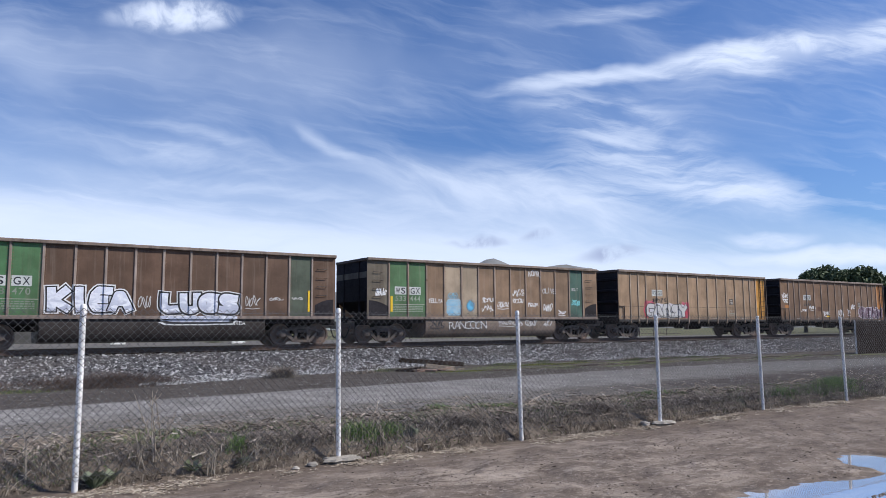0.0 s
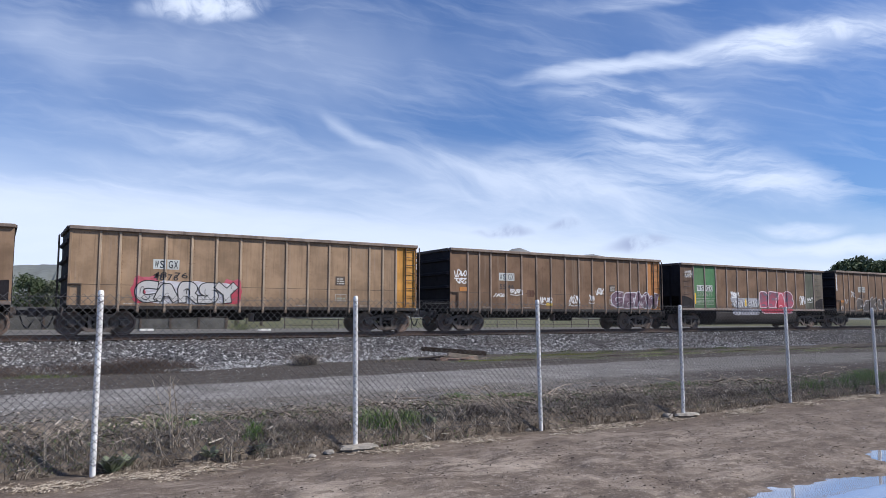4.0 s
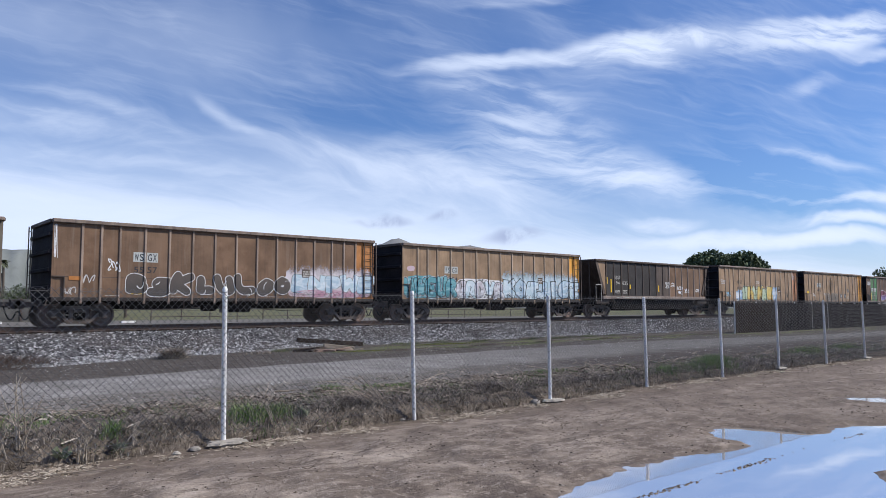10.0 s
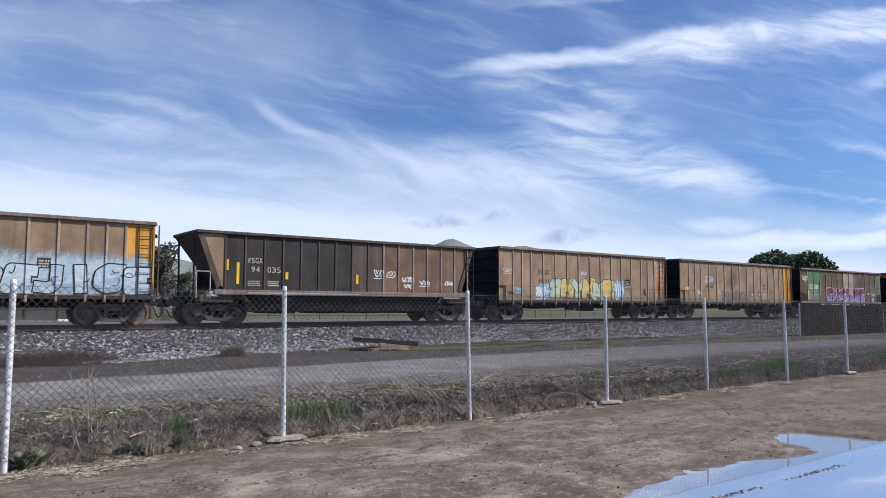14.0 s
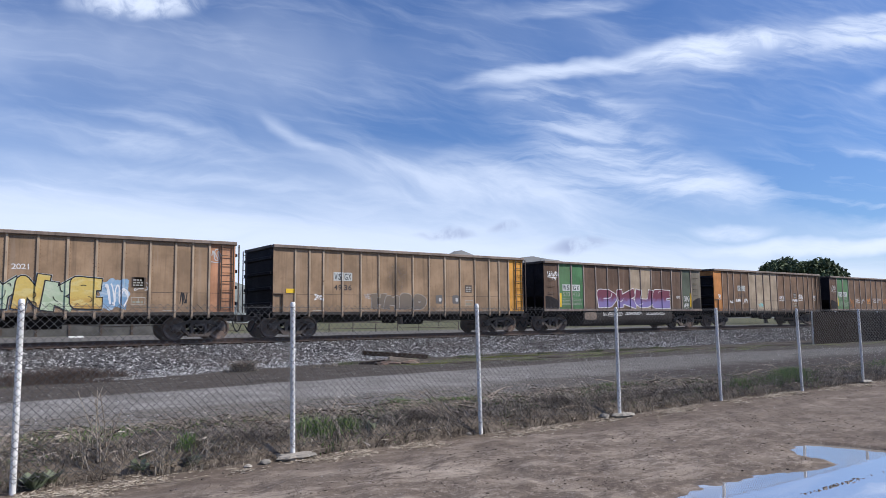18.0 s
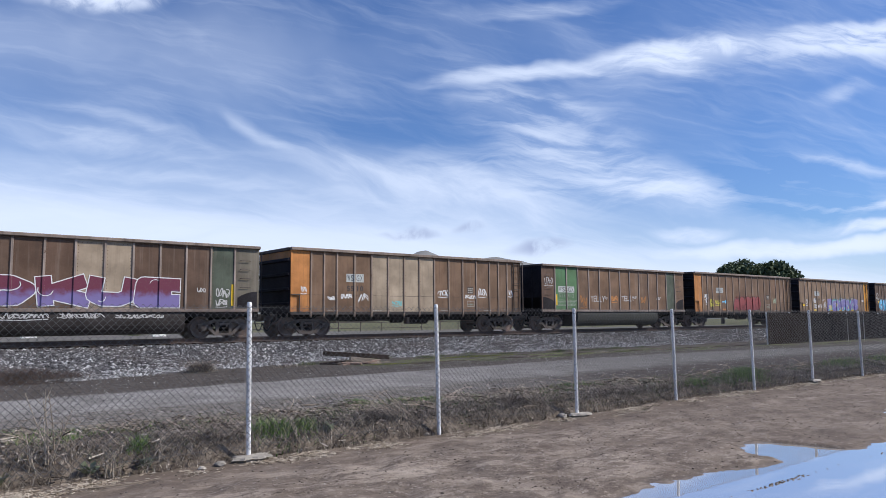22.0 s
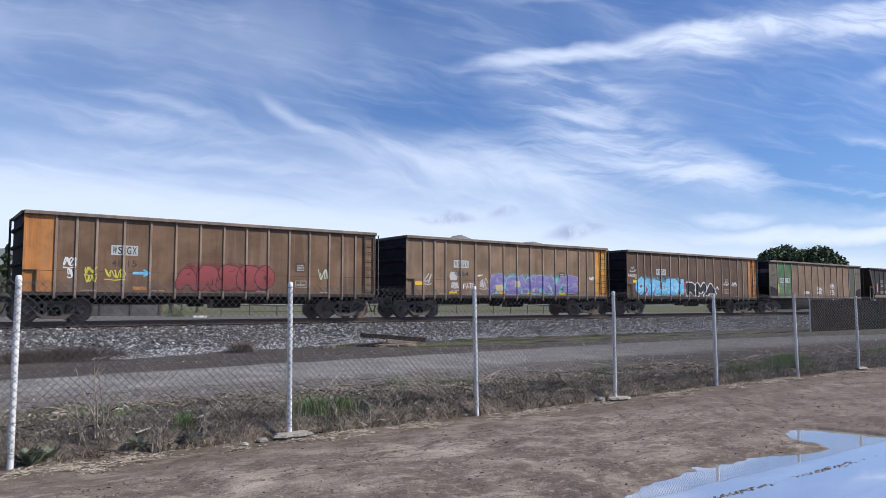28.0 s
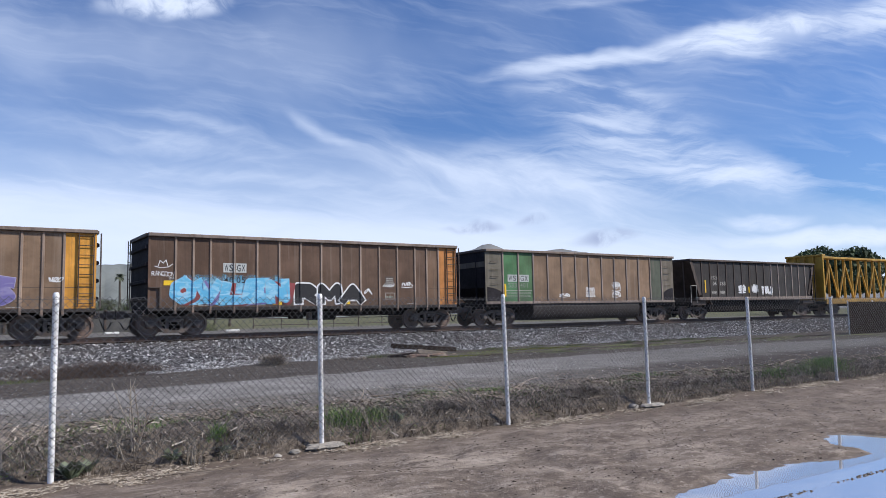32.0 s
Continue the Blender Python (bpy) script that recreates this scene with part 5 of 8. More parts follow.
def grid_mesh(name, xs, ys, zf):
    X, Y = np.meshgrid(xs, ys)
    Zs = zf(X, Y)
    nx, ny = len(xs), len(ys)
    co = np.stack([X, Y, Zs], -1).reshape(-1, 3)
    i = np.arange(nx * ny).reshape(ny, nx)
    q = np.stack([i[:-1, :-1], i[:-1, 1:], i[1:, 1:], i[1:, :-1]], -1).reshape(-1, 4)
    me = bpy.data.meshes.new(name)
    me.vertices.add(len(co))
    me.vertices.foreach_set("co", co.astype(np.float32).ravel())
    me.loops.add(q.size)
    me.loops.foreach_set("vertex_index", q.astype(np.int32).ravel())
    me.polygons.add(len(q))
    me.polygons.foreach_set("loop_start", np.arange(0, q.size, 4, dtype=np.int32))
    me.update(calc_edges=True)
    me.shade_smooth()
    return me


def spaced(*runs):
    """Coordinates in runs of (from, to, step)."""
    out = []
    for a, b, s in runs:
        out += list(np.arange(a, b - s * 0.5, s))
    return np.array(out + [runs[-1][1]])


gx = spaced((-4000, -400, 450), (-400, -60, 34), (-60, -6, 4), (-6, 2, 0.25), (2, 17, 0.06), (17, 50, 0.3), (50, 130, 3), (130, 500, 37), (500, 4000, 350))
gy = spaced((-1500, -100, 200), (-100, -6, 12), (-6, 1.4, 0.5), (1.4, 8.7, 0.05), (8.7, 14, 0.15), (14, 30, 0.5), (30, 60, 1.5), (60, 400, 20), (400, 4300, 300))
ground = part("ground", grid_mesh("ground", gx, gy, ground_z), ground_material())
tagged(ground, "damp brown dirt yard, weedy bank and grey gravel track", "ground", kind="structure")


def water_material():
    k = Nodes("puddle_water")
    p = k.coords(world=True)
    k.bsdf.inputs["IOR"].default_value = 14.0
    return k.done((0.50, 0.47, 0.43), 0.015, 0.0, k.noise(p, 2.2, 2), 0.0006, 0.5)


# one still sheet of water fills the hollows of the dirt
s = Shape().add([(2.5, -1.0, WATER_Z), (17.5, -1.0, WATER_Z), (17.5, 6.2, WATER_Z), (2.5, 6.2, WATER_Z)], [(0, 1, 2, 3)])
part("puddle_water", s, water_material())
tagged(bpy.data.objects["puddle_water"], "still rain puddle reflecting the blue sky", "puddle", kind="structure")

# ---- ballast, track ----


def ballast_z(x, y):
    """The ballast's height: a shoulder at the ties and a slope to its toe."""
    t = toe(np.asarray(x, float))
    k = np.clip((29.05 - y) / np.maximum(29.05 - t, 0.5), 0, 1)
    near = 0.63 - 0.60 * k ** 0.80
    far = 0.63 - 0.75 * smooth(32.8, 35.0, y)
    return np.where(y < 29.05, near, np.where(y > 32.8, far, 0.63)) + GRADE * np.asarray(x, float) * smooth(26, 29, y) + 0.02 * lumps(x, y, 0.8, 21)


def ballast_material():
    k = Nodes("ballast_stone")
    p = k.coords(world=True)
    cell = k.voronoi(p, 15, "Color")
    c = k.mix(k.ramp(cell, 0.15, 0.9), (0.036, 0.034, 0.036), (0.165, 0.163, 0.167))
    c = k.mix(k.ramp(k.noise(p, 0.35, 3), 0.4, 0.65, 0.0, 0.35), c, (0.11, 0.095, 0.085))
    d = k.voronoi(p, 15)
    # shade in the gaps between stones, darkened into the colour
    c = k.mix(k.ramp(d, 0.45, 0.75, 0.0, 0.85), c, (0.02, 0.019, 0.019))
    return k.done(c, 0.95, 0.0, k.math("MULTIPLY", d, -1.0), 0.05, 0.2)


bx = spaced((-120, -6, 6), (-6, 60, 0.25), (60, 300, 6))
by = spaced((21.6, 29.2, 0.2), (29.2, 32.6, 0.8), (32.6, 35.6, 0.5))
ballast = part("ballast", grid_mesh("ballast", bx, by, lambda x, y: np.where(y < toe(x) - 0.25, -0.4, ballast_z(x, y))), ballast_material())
tagged(ballast, "grey crushed-stone ballast bed of the track", "ballast", kind="structure")


def stone_material():
    k = Nodes("loose_stone")
    i = k.island()
    c = k.mix(k.ramp(i, 0.0, 0.80), (0.028, 0.027, 0.029), (0.185, 0.182, 0.186))
    c = k.mix(k.ramp(i, 0.70, 0.98), c, (0.70, 0.695, 0.69))
    c = k.mix(k.math("MULTIPLY", k.ramp(k.noise(k.coords(shift=False), 0.3, 3), 0.42, 0.6), 0.35), c, (0.13, 0.105, 0.09))
    return k.done(c, 0.9, 0.0, None, 0.01, 0.25)


def stones(name, xs, ys, zs, size, seed, material, flat=0.7):
    """Many angular stones in one mesh."""
    r = np.random.RandomState(seed)
    n = len(xs)
    base = np.array([(1, 0, 0), (0, 1, 0), (-1, 0, 0), (0, -1, 0), (0, 0, 1), (0, 0, -1)], float)
    tri = np.array([(0, 1, 4), (1, 2, 4), (2, 3, 4), (3, 0, 4), (1, 0, 5), (2, 1, 5), (3, 2, 5), (0, 3, 5)])
    v = base[None] * r.uniform(0.55, 1.25, (n, 6, 1)) + r.normal(0, 0.16, (n, 6, 3))
    v *= (np.asarray(size) * np.ones(n))[:, None, None]
    a, b = r.uniform(0, 6.28, n), r.uniform(-0.7, 0.7, n)
    ca, sa, cb, sb = np.cos(a)[:, None], np.sin(a)[:, None], np.cos(b)[:, None], np.sin(b)[:, None]
    x, y, z = v[..., 0], v[..., 1], v[..., 2]
    x, z = x * cb - z * sb, (x * sb + z * cb) * flat
    x, y = x * ca - y * sa, x * sa + y * ca
    v = np.stack([x + xs[:, None], y + ys[:, None], z + zs[:, None]], -1).reshape(-1, 3)
    f = (tri[None] + 6 * np.arange(n)[:, None, None]).reshape(-1, 3)
    me = bpy.data.meshes.new(name)
    me.from_pydata(v.tolist(), [], f.tolist())
    return part(name, me, material)


rs = np.random.RandomState(5)
n = 72000
sx = -6 + 72 * rs.uniform(0, 1, n) ** 1.5
sy = toe(sx) - 1.1 + rs.uniform(0, 1, n) * (29.6 - toe(sx) + 1.1)
drop = sy < toe(sx)
sz = np.where(drop, 0.02, ballast_z(sx, sy)) + rs.uniform(-0.012, 0.02, n)
keep = ~drop | (rs.uniform(0, 1, n) < 0.55 * np.exp(-((toe(sx) - sy) / 0.45) ** 2))
STONE = stone_material()
ob = stones("ballast_stones", sx[keep], sy[keep], sz[keep], 0.026 + 0.044 * rs.uniform(0, 1, keep.sum()) ** 1.4, 6, STONE)
tagged(ob, "loose grey and white crushed stones on the ballast", "stones", kind="stuff")

k_ = Nodes("pale_stone")
PALE = k_.done(k_.mix(k_.ramp(k_.island(), 0.0, 1.0), (0.10, 0.10, 0.105), (0.62, 0.62, 0.615)), 0.9, 0.0, None, 0.01, 0.25)
n = 6500
sx = 2 + 40 * rs.uniform(0, 1, n) ** 1.4
sy = toe(sx) + 0.1 + 2.4 * rs.uniform(0, 1, n) ** 1.6
keep = (lumps(sx, sy, 3.0, 61) + rs.normal(0, 0.35, n) > 0.0) & (sy < 28.8)
ob = stones("pale_ballast_stones", sx[keep], sy[keep], ballast_z(sx[keep], sy[keep]) + 0.02, 0.026 + 0.034 * rs.uniform(0, 1, keep.sum()) ** 1.4, 62, PALE)
tagged(ob, "fresh white crushed stones along the ballast's foot", "stones", kind="stuff")

n = 5200
sx = 4.5 + 40 * rs.uniform(0, 1, n) ** 1.5
sy = toe(sx) + 0.05 + (0.42 + 0.3 * smooth(14, 6, sx)) * np.abs(rs.normal(0, 1, n))
keep = (lumps(sx, sy, 2.2, 63) + rs.normal(0, 0.3, n) > -0.05) & (sy > toe(sx) - 0.1)
ob = stones("pale_toe_stones", sx[keep], sy[keep], ballast_z(sx[keep], sy[keep]) + 0.02, 0.026 + 0.034 * rs.uniform(0, 1, keep.sum()) ** 1.4, 64, PALE)
tagged(ob, "white crushed stones spilled along the ballast's toe", "stones", kind="stuff")

for k, off in enumerate((-0.7525, 0.7525)):
    y0 = TRACK_Y + off
    s = Shape()
    prof = [(-0.07, 0.0), (0.07, 0.0), (0.07, 0.012), (0.010, 0.03), (0.010, 0.125), (0.036, 0.135), (0.036, 0.17), (-0.036, 0.17), (-0.036, 0.135), (-0.010, 0.125), (-0.010, 0.03), (-0.07, 0.012)]
    m = len(prof)
    xs = (-150.0, 40.0, 320.0)
    s.add([(x, y0 + a, RAIL_Z + GRADE * x - 0.17 + b) for x in xs for a, b in prof], [(i * m + j, i * m + (j + 1) % m, (i + 1) * m + (j + 1) % m, (i + 1) * m + j) for i in range(2) for j in range(m)])
    tagged(part("rail", s, M["railm"]), "rusty brown steel rail with a worn head", "rail", "rails of the track", "structure")


def ob_x(k):
    return -8 + 0.52 * k


tie_mesh = Shape().box(-0.115, 0.115, -1.3, 1.3, -0.18, 0.0, 0.012).mesh("railway_tie")
tie_mesh.materials.append(M["tiem"])
for k in range(150):
    ob = new("railway_tie", tie_mesh)
    ob.location = (ob_x(k), TRACK_Y + 0.02 * math.sin(k * 7.3), RAIL_Z + GRADE * ob_x(k) - 0.17)
    tagged(ob, "dark creosoted wooden railway tie under the rails", "tie", "ties of the track")

# ---- chain-link fence ----
POST_X = [0.91 + 3.05 * k for k in range(-2, 16)]
POST_Y = {0: 8.45, 1: 8.62, 2: 8.65, 3: 8.58, 4: 8.59, 5: 8.55, 6: 8.61}
fence = new("chain_link_fence")
tagged(fence, "galvanised chain-link fence with round posts beside the dirt", "fence")
fence.location = (0, 0, 0)
CELLS = 36                                       # diamonds of wire to a bay
PITCH = 3.05 / CELLS / 2


def link_panel(p, q, height):
    """One bay of woven wire from p to q: zigzag wires hooked into one another."""
    p, q = Vector(p), Vector(q)
    run = q - p
    vs, fs = [], []
    rows = int(height / PITCH)
    r = 0.0029
    ax, ay = run.normalized(), Vector((run.normalized().y, -run.normalized().x, 0))
    for w in range(2 * CELLS):
        base = len(vs)
        for j in range(rows + 1):
            side = (j + w) % 2
            x = (w + (1.02 if side else -0.02)) * PITCH
            c = p + run * (x / 3.05) + Vector((0, 0, 0.05 + j * PITCH))
            c += ay * (0.0035 if (j % 2) else -0.0035)
            c += ay * 0.012 * math.sin(x * 2.0 + j * 0.13)
            for k in range(4):
                t = k * 1.5708
                vs.append(c + ax * (r * 1.25 * math.cos(t)) + ay * (r * math.sin(t)))
        for j in range(rows):
            for k in range(4):
                a, b = base + j * 4 + k, base + j * 4 + (k + 1) % 4
                fs.append((a, b, b + 4, a + 4))
    me = bpy.data.meshes.new("wire_mesh")
    me.from_pydata([tuple(v) for v in vs], [], fs)
    return me


posts = []
for k, x in enumerate(POST_X):
    i = k - 2
    y = POST_Y.get(i, 8.60 + 0.01 * (i - 6) if i > 0 else 8.40)
    h = 1.86 if i < 3 else 1.82
    lean = (-0.02 * ((i * 7) % 3), 0.02)
    s = Shape().tube([(x, y, -0.3), (x + lean[0], y + lean[1], h - 0.02)], 0.031, 14)
    s.tube([(x + lean[0], y + lean[1], h - 0.03), (x + lean[0], y + lean[1], h), (x + lean[0], y + lean[1], h + 0.012)], 0.034, 14, r2=0.02)
    part("post", s, M["zinc"], fence, smooth=False)
    posts.append((x, y, h))
for (x0, y0, _), (x1, y1, _) in zip(posts, posts[1:]):
    me = link_panel((x0, y0 - 0.039, 0), (x1, y1 - 0.039, 0), 1.80)
    part("wire_mesh", me, M["wire"], fence)
    for z, sag in ((1.80, 0.012), (0.10, 0.0)):
        s = Shape()
        pts = [(x0 + (x1 - x0) * t, y0 + (y1 - y0) * t - 0.05, z - sag * math.sin(t * math.pi)) for t in np.linspace(0, 1, 5)]
        s.tube(pts, 0.0026, 4)
        part("tension_wire", s, M["wire"], fence)
for x, y, h in posts:
    for z in (0.35, 0.8, 1.25, 1.7):
        s = Shape()
        pts = [(x + 0.036 * math.cos(a), y + 0.036 * math.sin(a), z + 0.01 * a) for a in np.linspace(0, 6.3, 9)]
        s.tube(pts, 0.003, 4)
        part("tie_wire", s, M["wire"], fence)


def footing(x, y, r, seed, h=0.07):
    rnd = random.Random(seed)
    z0 = float(ground_z(x, y - 0.1))
    s = Shape()
    n = 18
    rad = [r * (1 + rnd.uniform(-0.22, 0.2)) for _ in range(n)]
    rings = []
    for z, k in ((-0.03, 0.60), (0.012, 0.78), (h * 0.55, 1.0), (h, 0.86), (h * 1.06, 0.35)):
        rings.append([(x + rad[i] * k * 1.35 * math.cos(6.283 * i / n), y + rad[i] * k * 0.75 * math.sin(6.283 * i / n), z + z0 + rnd.uniform(-0.008, 0.008)) for i in range(n)])
    vs = [p for r_ in rings for p in r_]
    fs = [(j * n + i, j * n + (i + 1) % n, (j + 1) * n + (i + 1) % n, (j + 1) * n + i) for j in range(4) for i in range(n)]
    fs += [tuple(4 * n + i for i in range(n)), tuple(range(n))[::-1]]
    ob = part("concrete_footing", s.add(vs, fs), M["concrete"])
    tagged(ob, "rough slab of spilled concrete round a fence post", "footing", "footings of the fence")


footing(POST_X[3], 8.56, 0.19, 1, 0.06)
footing(POST_X[5], 8.52, 0.18, 2, 0.055)
footing(POST_X[8], 8.55, 0.15, 3)
footing(POST_X[10], 8.57, 0.15, 4)

# ---- the screened fence beyond the gravel track ----
sf = new("screened_fence")
tagged(sf, "chain-link fence hung with dark privacy screen beyond the track", "fence")
N_S = 22
for k in range(N_S + 1):
    x, y = 42.35 + 3.05 * k, 21.6 + 0.035 * 3.05 * k
    part("post", Shape().tube([(x, y, -0.1), (x, y, 2.0)], 0.04, 10), M["zinc"], sf)
    if k < N_S:
        s = Shape()
        nx = 8
        vs = [(x + 3.05 * i / nx, y + 0.107 * i / nx - 0.05 + 0.02 * math.sin(i * 1.3 + k), z) for z in (0.06, 1.0, 1.93) for i in range(nx + 1)]
        fs = [(j * (nx + 1) + i, j * (nx + 1) + i + 1, (j + 1) * (nx + 1) + i + 1, (j + 1) * (nx + 1) + i) for j in range(2) for i in range(nx)]
        part("screen", s.add(vs, fs), M["screen"], sf)

# ---- plants and litter ----


def leafy(name, low, high, rough=0.8, warm=None):
    k = Nodes(name)
    i = k.island()
    c = k.mix(k.ramp(i, 0.0, 1.0), low, high)
    if warm:
        c = k.mix(k.ramp(i, 0.80, 0.92), c, warm)
    c = k.mix(k.math("MULTIPLY", k.ramp(k.noise(k.coords(world=True, shift=False), 1.3, 3), 0.4, 0.7), 0.28), c, tuple(x * 0.5 for x in low))
    return k.done(c, rough, 0.0, None, 0.01, 0.25)


M["dry"] = leafy("dry_weed", (0.085, 0.067, 0.054), (0.40, 0.338, 0.276), 0.9, (0.62, 0.555, 0.47))
M["grass"] = leafy("green_grass_blade", (0.085, 0.160, 0.040), (0.200, 0.320, 0.090), 0.6, (0.36, 0.36, 0.20))
M["mossy"] = leafy("dull_green_weed", (0.080, 0.105, 0.045), (0.175, 0.205, 0.092), 0.8, (0.26, 0.22, 0.16))
M["weedleaf"] = leafy("weed_leaf", (0.060, 0.105, 0.030), (0.165, 0.235, 0.075), 0.7, (0.27, 0.25, 0.13))
M["brush"] = leafy("dead_brown_brush", (0.058, 0.042, 0.037), (0.190, 0.145, 0.122), 0.9)
M["straw"] = leafy("pale_straw", (0.24, 0.19, 0.14), (0.52, 0.46, 0.38), 0.85)
M["leaf"] = leafy("dark_tree_leaf", (0.070, 0.092, 0.052), (0.105, 0.138, 0.070), 0.8)
M["leaf2"] = leafy("olive_tree_leaf", (0.070, 0.082, 0.052), (0.140, 0.152, 0.098), 0.8)
M["dock"] = leafy("broad_green_leaf", (0.10, 0.125, 0.075), (0.22, 0.25, 0.16), 0.5)
M["twig"] = leafy("bare_grey_twigs", (0.085, 0.082, 0.070), (0.185, 0.172, 0.148), 0.9)
M["bark"] = plain("grey_bark", (0.10, 0.08, 0.065), 0.9, 0.3, 3, depth=0.02)
M["deadwood"] = plain("weathered_wood", (0.20, 0.165, 0.13), 0.9, 0.35, 5, depth=0.012)
M["splinter"] = plain("split_reddish_wood", (0.19, 0.125, 0.095), 0.9, 0.4, 6, depth=0.012)
M["pebble"] = STONE
M["grit"] = leafy("brown_grit", (0.085, 0.070, 0.058), (0.20, 0.17, 0.145), 0.9, (0.42, 0.38, 0.34))


def blades(name, x, y, z, height, width, lean, seed, material, flat=False):
    """Many bent, tapered blades in one mesh."""
    r = np.random.RandomState(seed)
    n = len(x)
    a, b = r.uniform(0, 6.283, n), r.uniform(0, 6.283, n)
    h = height * np.ones(n)
    w = width * np.ones(n) * 0.5
    l = lean * h * r.uniform(0.2, 1.0, n)
    dx, dy, ex, ey = np.cos(a) * w, np.sin(a) * w, np.cos(b) * l, np.sin(b) * l
    v = np.empty((n, 5, 3))
    v[:, 0] = np.stack([x - dx, y - dy, z], -1)
    v[:, 1] = np.stack([x + dx, y + dy, z], -1)
    v[:, 2] = np.stack([x - dx * 0.8 + ex * 0.35, y - dy * 0.8 + ey * 0.35, z + h * 0.6], -1)
    v[:, 3] = np.stack([x + dx * 0.8 + ex * 0.35, y + dy * 0.8 + ey * 0.35, z + h * 0.6], -1)
    v[:, 4] = np.stack([x + ex, y + ey, z + h * r.uniform(0.75, 1.0, n)], -1)
    i = 5 * np.arange(n)[:, None]
    f = np.concatenate([i + np.array([0, 1, 3]), i + np.array([0, 3, 2]), i + np.array([2, 3, 4])])
    me = bpy.data.meshes.new(name)
    me.from_pydata(v.reshape(-1, 3).tolist(), [], f.tolist())
    return part(name, me, material)


def scatter(n, x0, x1, y0, y1, seed, near=1.0):
    r = np.random.RandomState(seed)
    return x0 + (x1 - x0) * r.uniform(0, 1, n) ** near, y0 + (y1 - y0) * r.uniform(0, 1, n), r


# dry weeds on the bank behind the fence, tallest near the wire
x, y, r = scatter(135000, -2.5, 52, 8.64, 13.6, 31, 1.5)
tall = np.exp(-((y - 8.95) / 0.8) ** 2)
dens = (1 - 0.55 * smooth(8, 18, x)) * (0.30 + 0.85 * tall) * (0.55 + 0.6 * lumps(x, y, 1.7, 41)) * (1 - smooth(9.9, 11.2, y) * 0.97)
keep = r.uniform(0, 1, len(x)) < dens
x, y, tall = x[keep], y[keep], tall[keep]
h = (0.04 + 0.135 * tall * (0.6 + 0.6 * lumps(x, y, 0.9, 43))) * r.uniform(0.3, 1.4, len(x))
tagged(blades("dry_weeds", x, y, ground_z(x, y) - 0.01, np.maximum(h, 0.03), 0.004 + 0.009 * r.uniform(0, 1, len(x)) ** 2, 3.4, 32, M["dry"]), "dry grey-brown weeds matted on the bank", "weeds", kind="stuff")
# thin upright stems along the bank's foot
x, y, r = scatter(44000, -2.0, 26, 8.60, 9.25, 39, 1.4)
keep = r.uniform(0, 1, len(x)) < np.clip(0.5 + 0.7 * lumps(x, y, 0.6, 38), 0.08, 1)
x, y = x[keep], y[keep]
tagged(blades("bank_stems", x, y, ground_z(x, y) - 0.01, (0.04 + 0.26 * r.uniform(0, 1, len(x)) ** 2) * (0.7 + 0.4 * lumps(x, y, 1.1, 36)), 0.0035 + 0.006 * r.uniform(0, 1, len(x)) ** 2, 1.3, 40, M["dry"]), "thin grey-brown stems along the bank's foot", "weeds", kind="stuff")
# broken stems and leaves lying in a mat over the bank
x, y, r = scatter(80000, -2.5, 40, 8.62, 13.4, 35, 1.6)
keep = r.uniform(0, 1, len(x)) < np.clip(0.45 + 0.6 * lumps(x, y, 0.8, 37), 0.1, 1) * (1 - 0.90 * smooth(10.0, 11.4, y)) * (1 - 0.45 * smooth(8, 16, x))
x, y = x[keep], y[keep]
n = len(x)
a, l, w = r.uniform(0, 6.283, n), 0.012 + 0.085 * r.uniform(0, 1, n) ** 3, 0.002 + 0.006 * r.uniform(0, 1, n) ** 2
z, up = ground_z(x, y) + r.uniform(0.0, 0.10, n) * np.exp(-((y - 9.2) / 1.2) ** 2) + 0.01, r.uniform(-0.5, 0.5, n) * l
c, s_ = np.cos(a), np.sin(a)
v = np.stack([np.stack([x + i_ * c * l - j_ * s_ * w, y + i_ * s_ * l + j_ * c * w, z + i_ * up + j_ * w], -1) for i_, j_ in ((-1, -1), (1, -1), (1, 1), (-1, 1))], 1).reshape(-1, 3)
me = bpy.data.meshes.new("weed_litter")
me.from_pydata(v.tolist(), [], (4 * np.arange(n)[:, None] + np.arange(4)).tolist())
tagged(part("weed_litter", me, M["dry"]), "broken dry stems lying in a mat on the bank", "litter", kind="stuff")
# low dull green growth
x, y, r = scatter(60000, -2.5, 50, 8.7, 12.6, 33, 1.3)
keep = (lumps(x, y, 1.5, 47) + 0.45 * lumps(x, y, 0.5, 48) > 0.22) & (r.uniform(0, 1, len(x)) > smooth(9.8, 11.0, y))
x, y = x[keep], y[keep]
tagged(blades("green_weeds", x, y, ground_z(x, y) - 0.01, r.uniform(0.03, 0.11, len(x)), 0.010, 1.1, 34, M["mossy"]), "low dull green weeds on the bank", "weeds", kind="stuff")


# small leaves of low weeds, in patches between the dead stems
x, y, r = scatter(70000, -2.5, 34, 8.66, 12.6, 71, 1.45)
keep = (lumps(x, y, 1.9, 72) + 0.6 * lumps(x, y, 0.55, 73) + r.normal(0, 0.18, len(x)) > 0.34) & (r.uniform(0, 1, len(x)) > 0.97 * smooth(9.9, 11.4, y))
x, y = x[keep], y[keep]
n = len(x)
z = ground_z(x, y) + 0.012 + 0.11 * r.uniform(0, 1, n) ** 1.5 * np.exp(-((y - 9.0) / 1.3) ** 2)
q = r.normal(0, 1, (n, 2, 3)) * np.array([1, 1, 0.55])
q /= np.linalg.norm(q, axis=2)[..., None]
sz = (0.008 + 0.016 * r.uniform(0, 1, n) ** 2)[:, None]
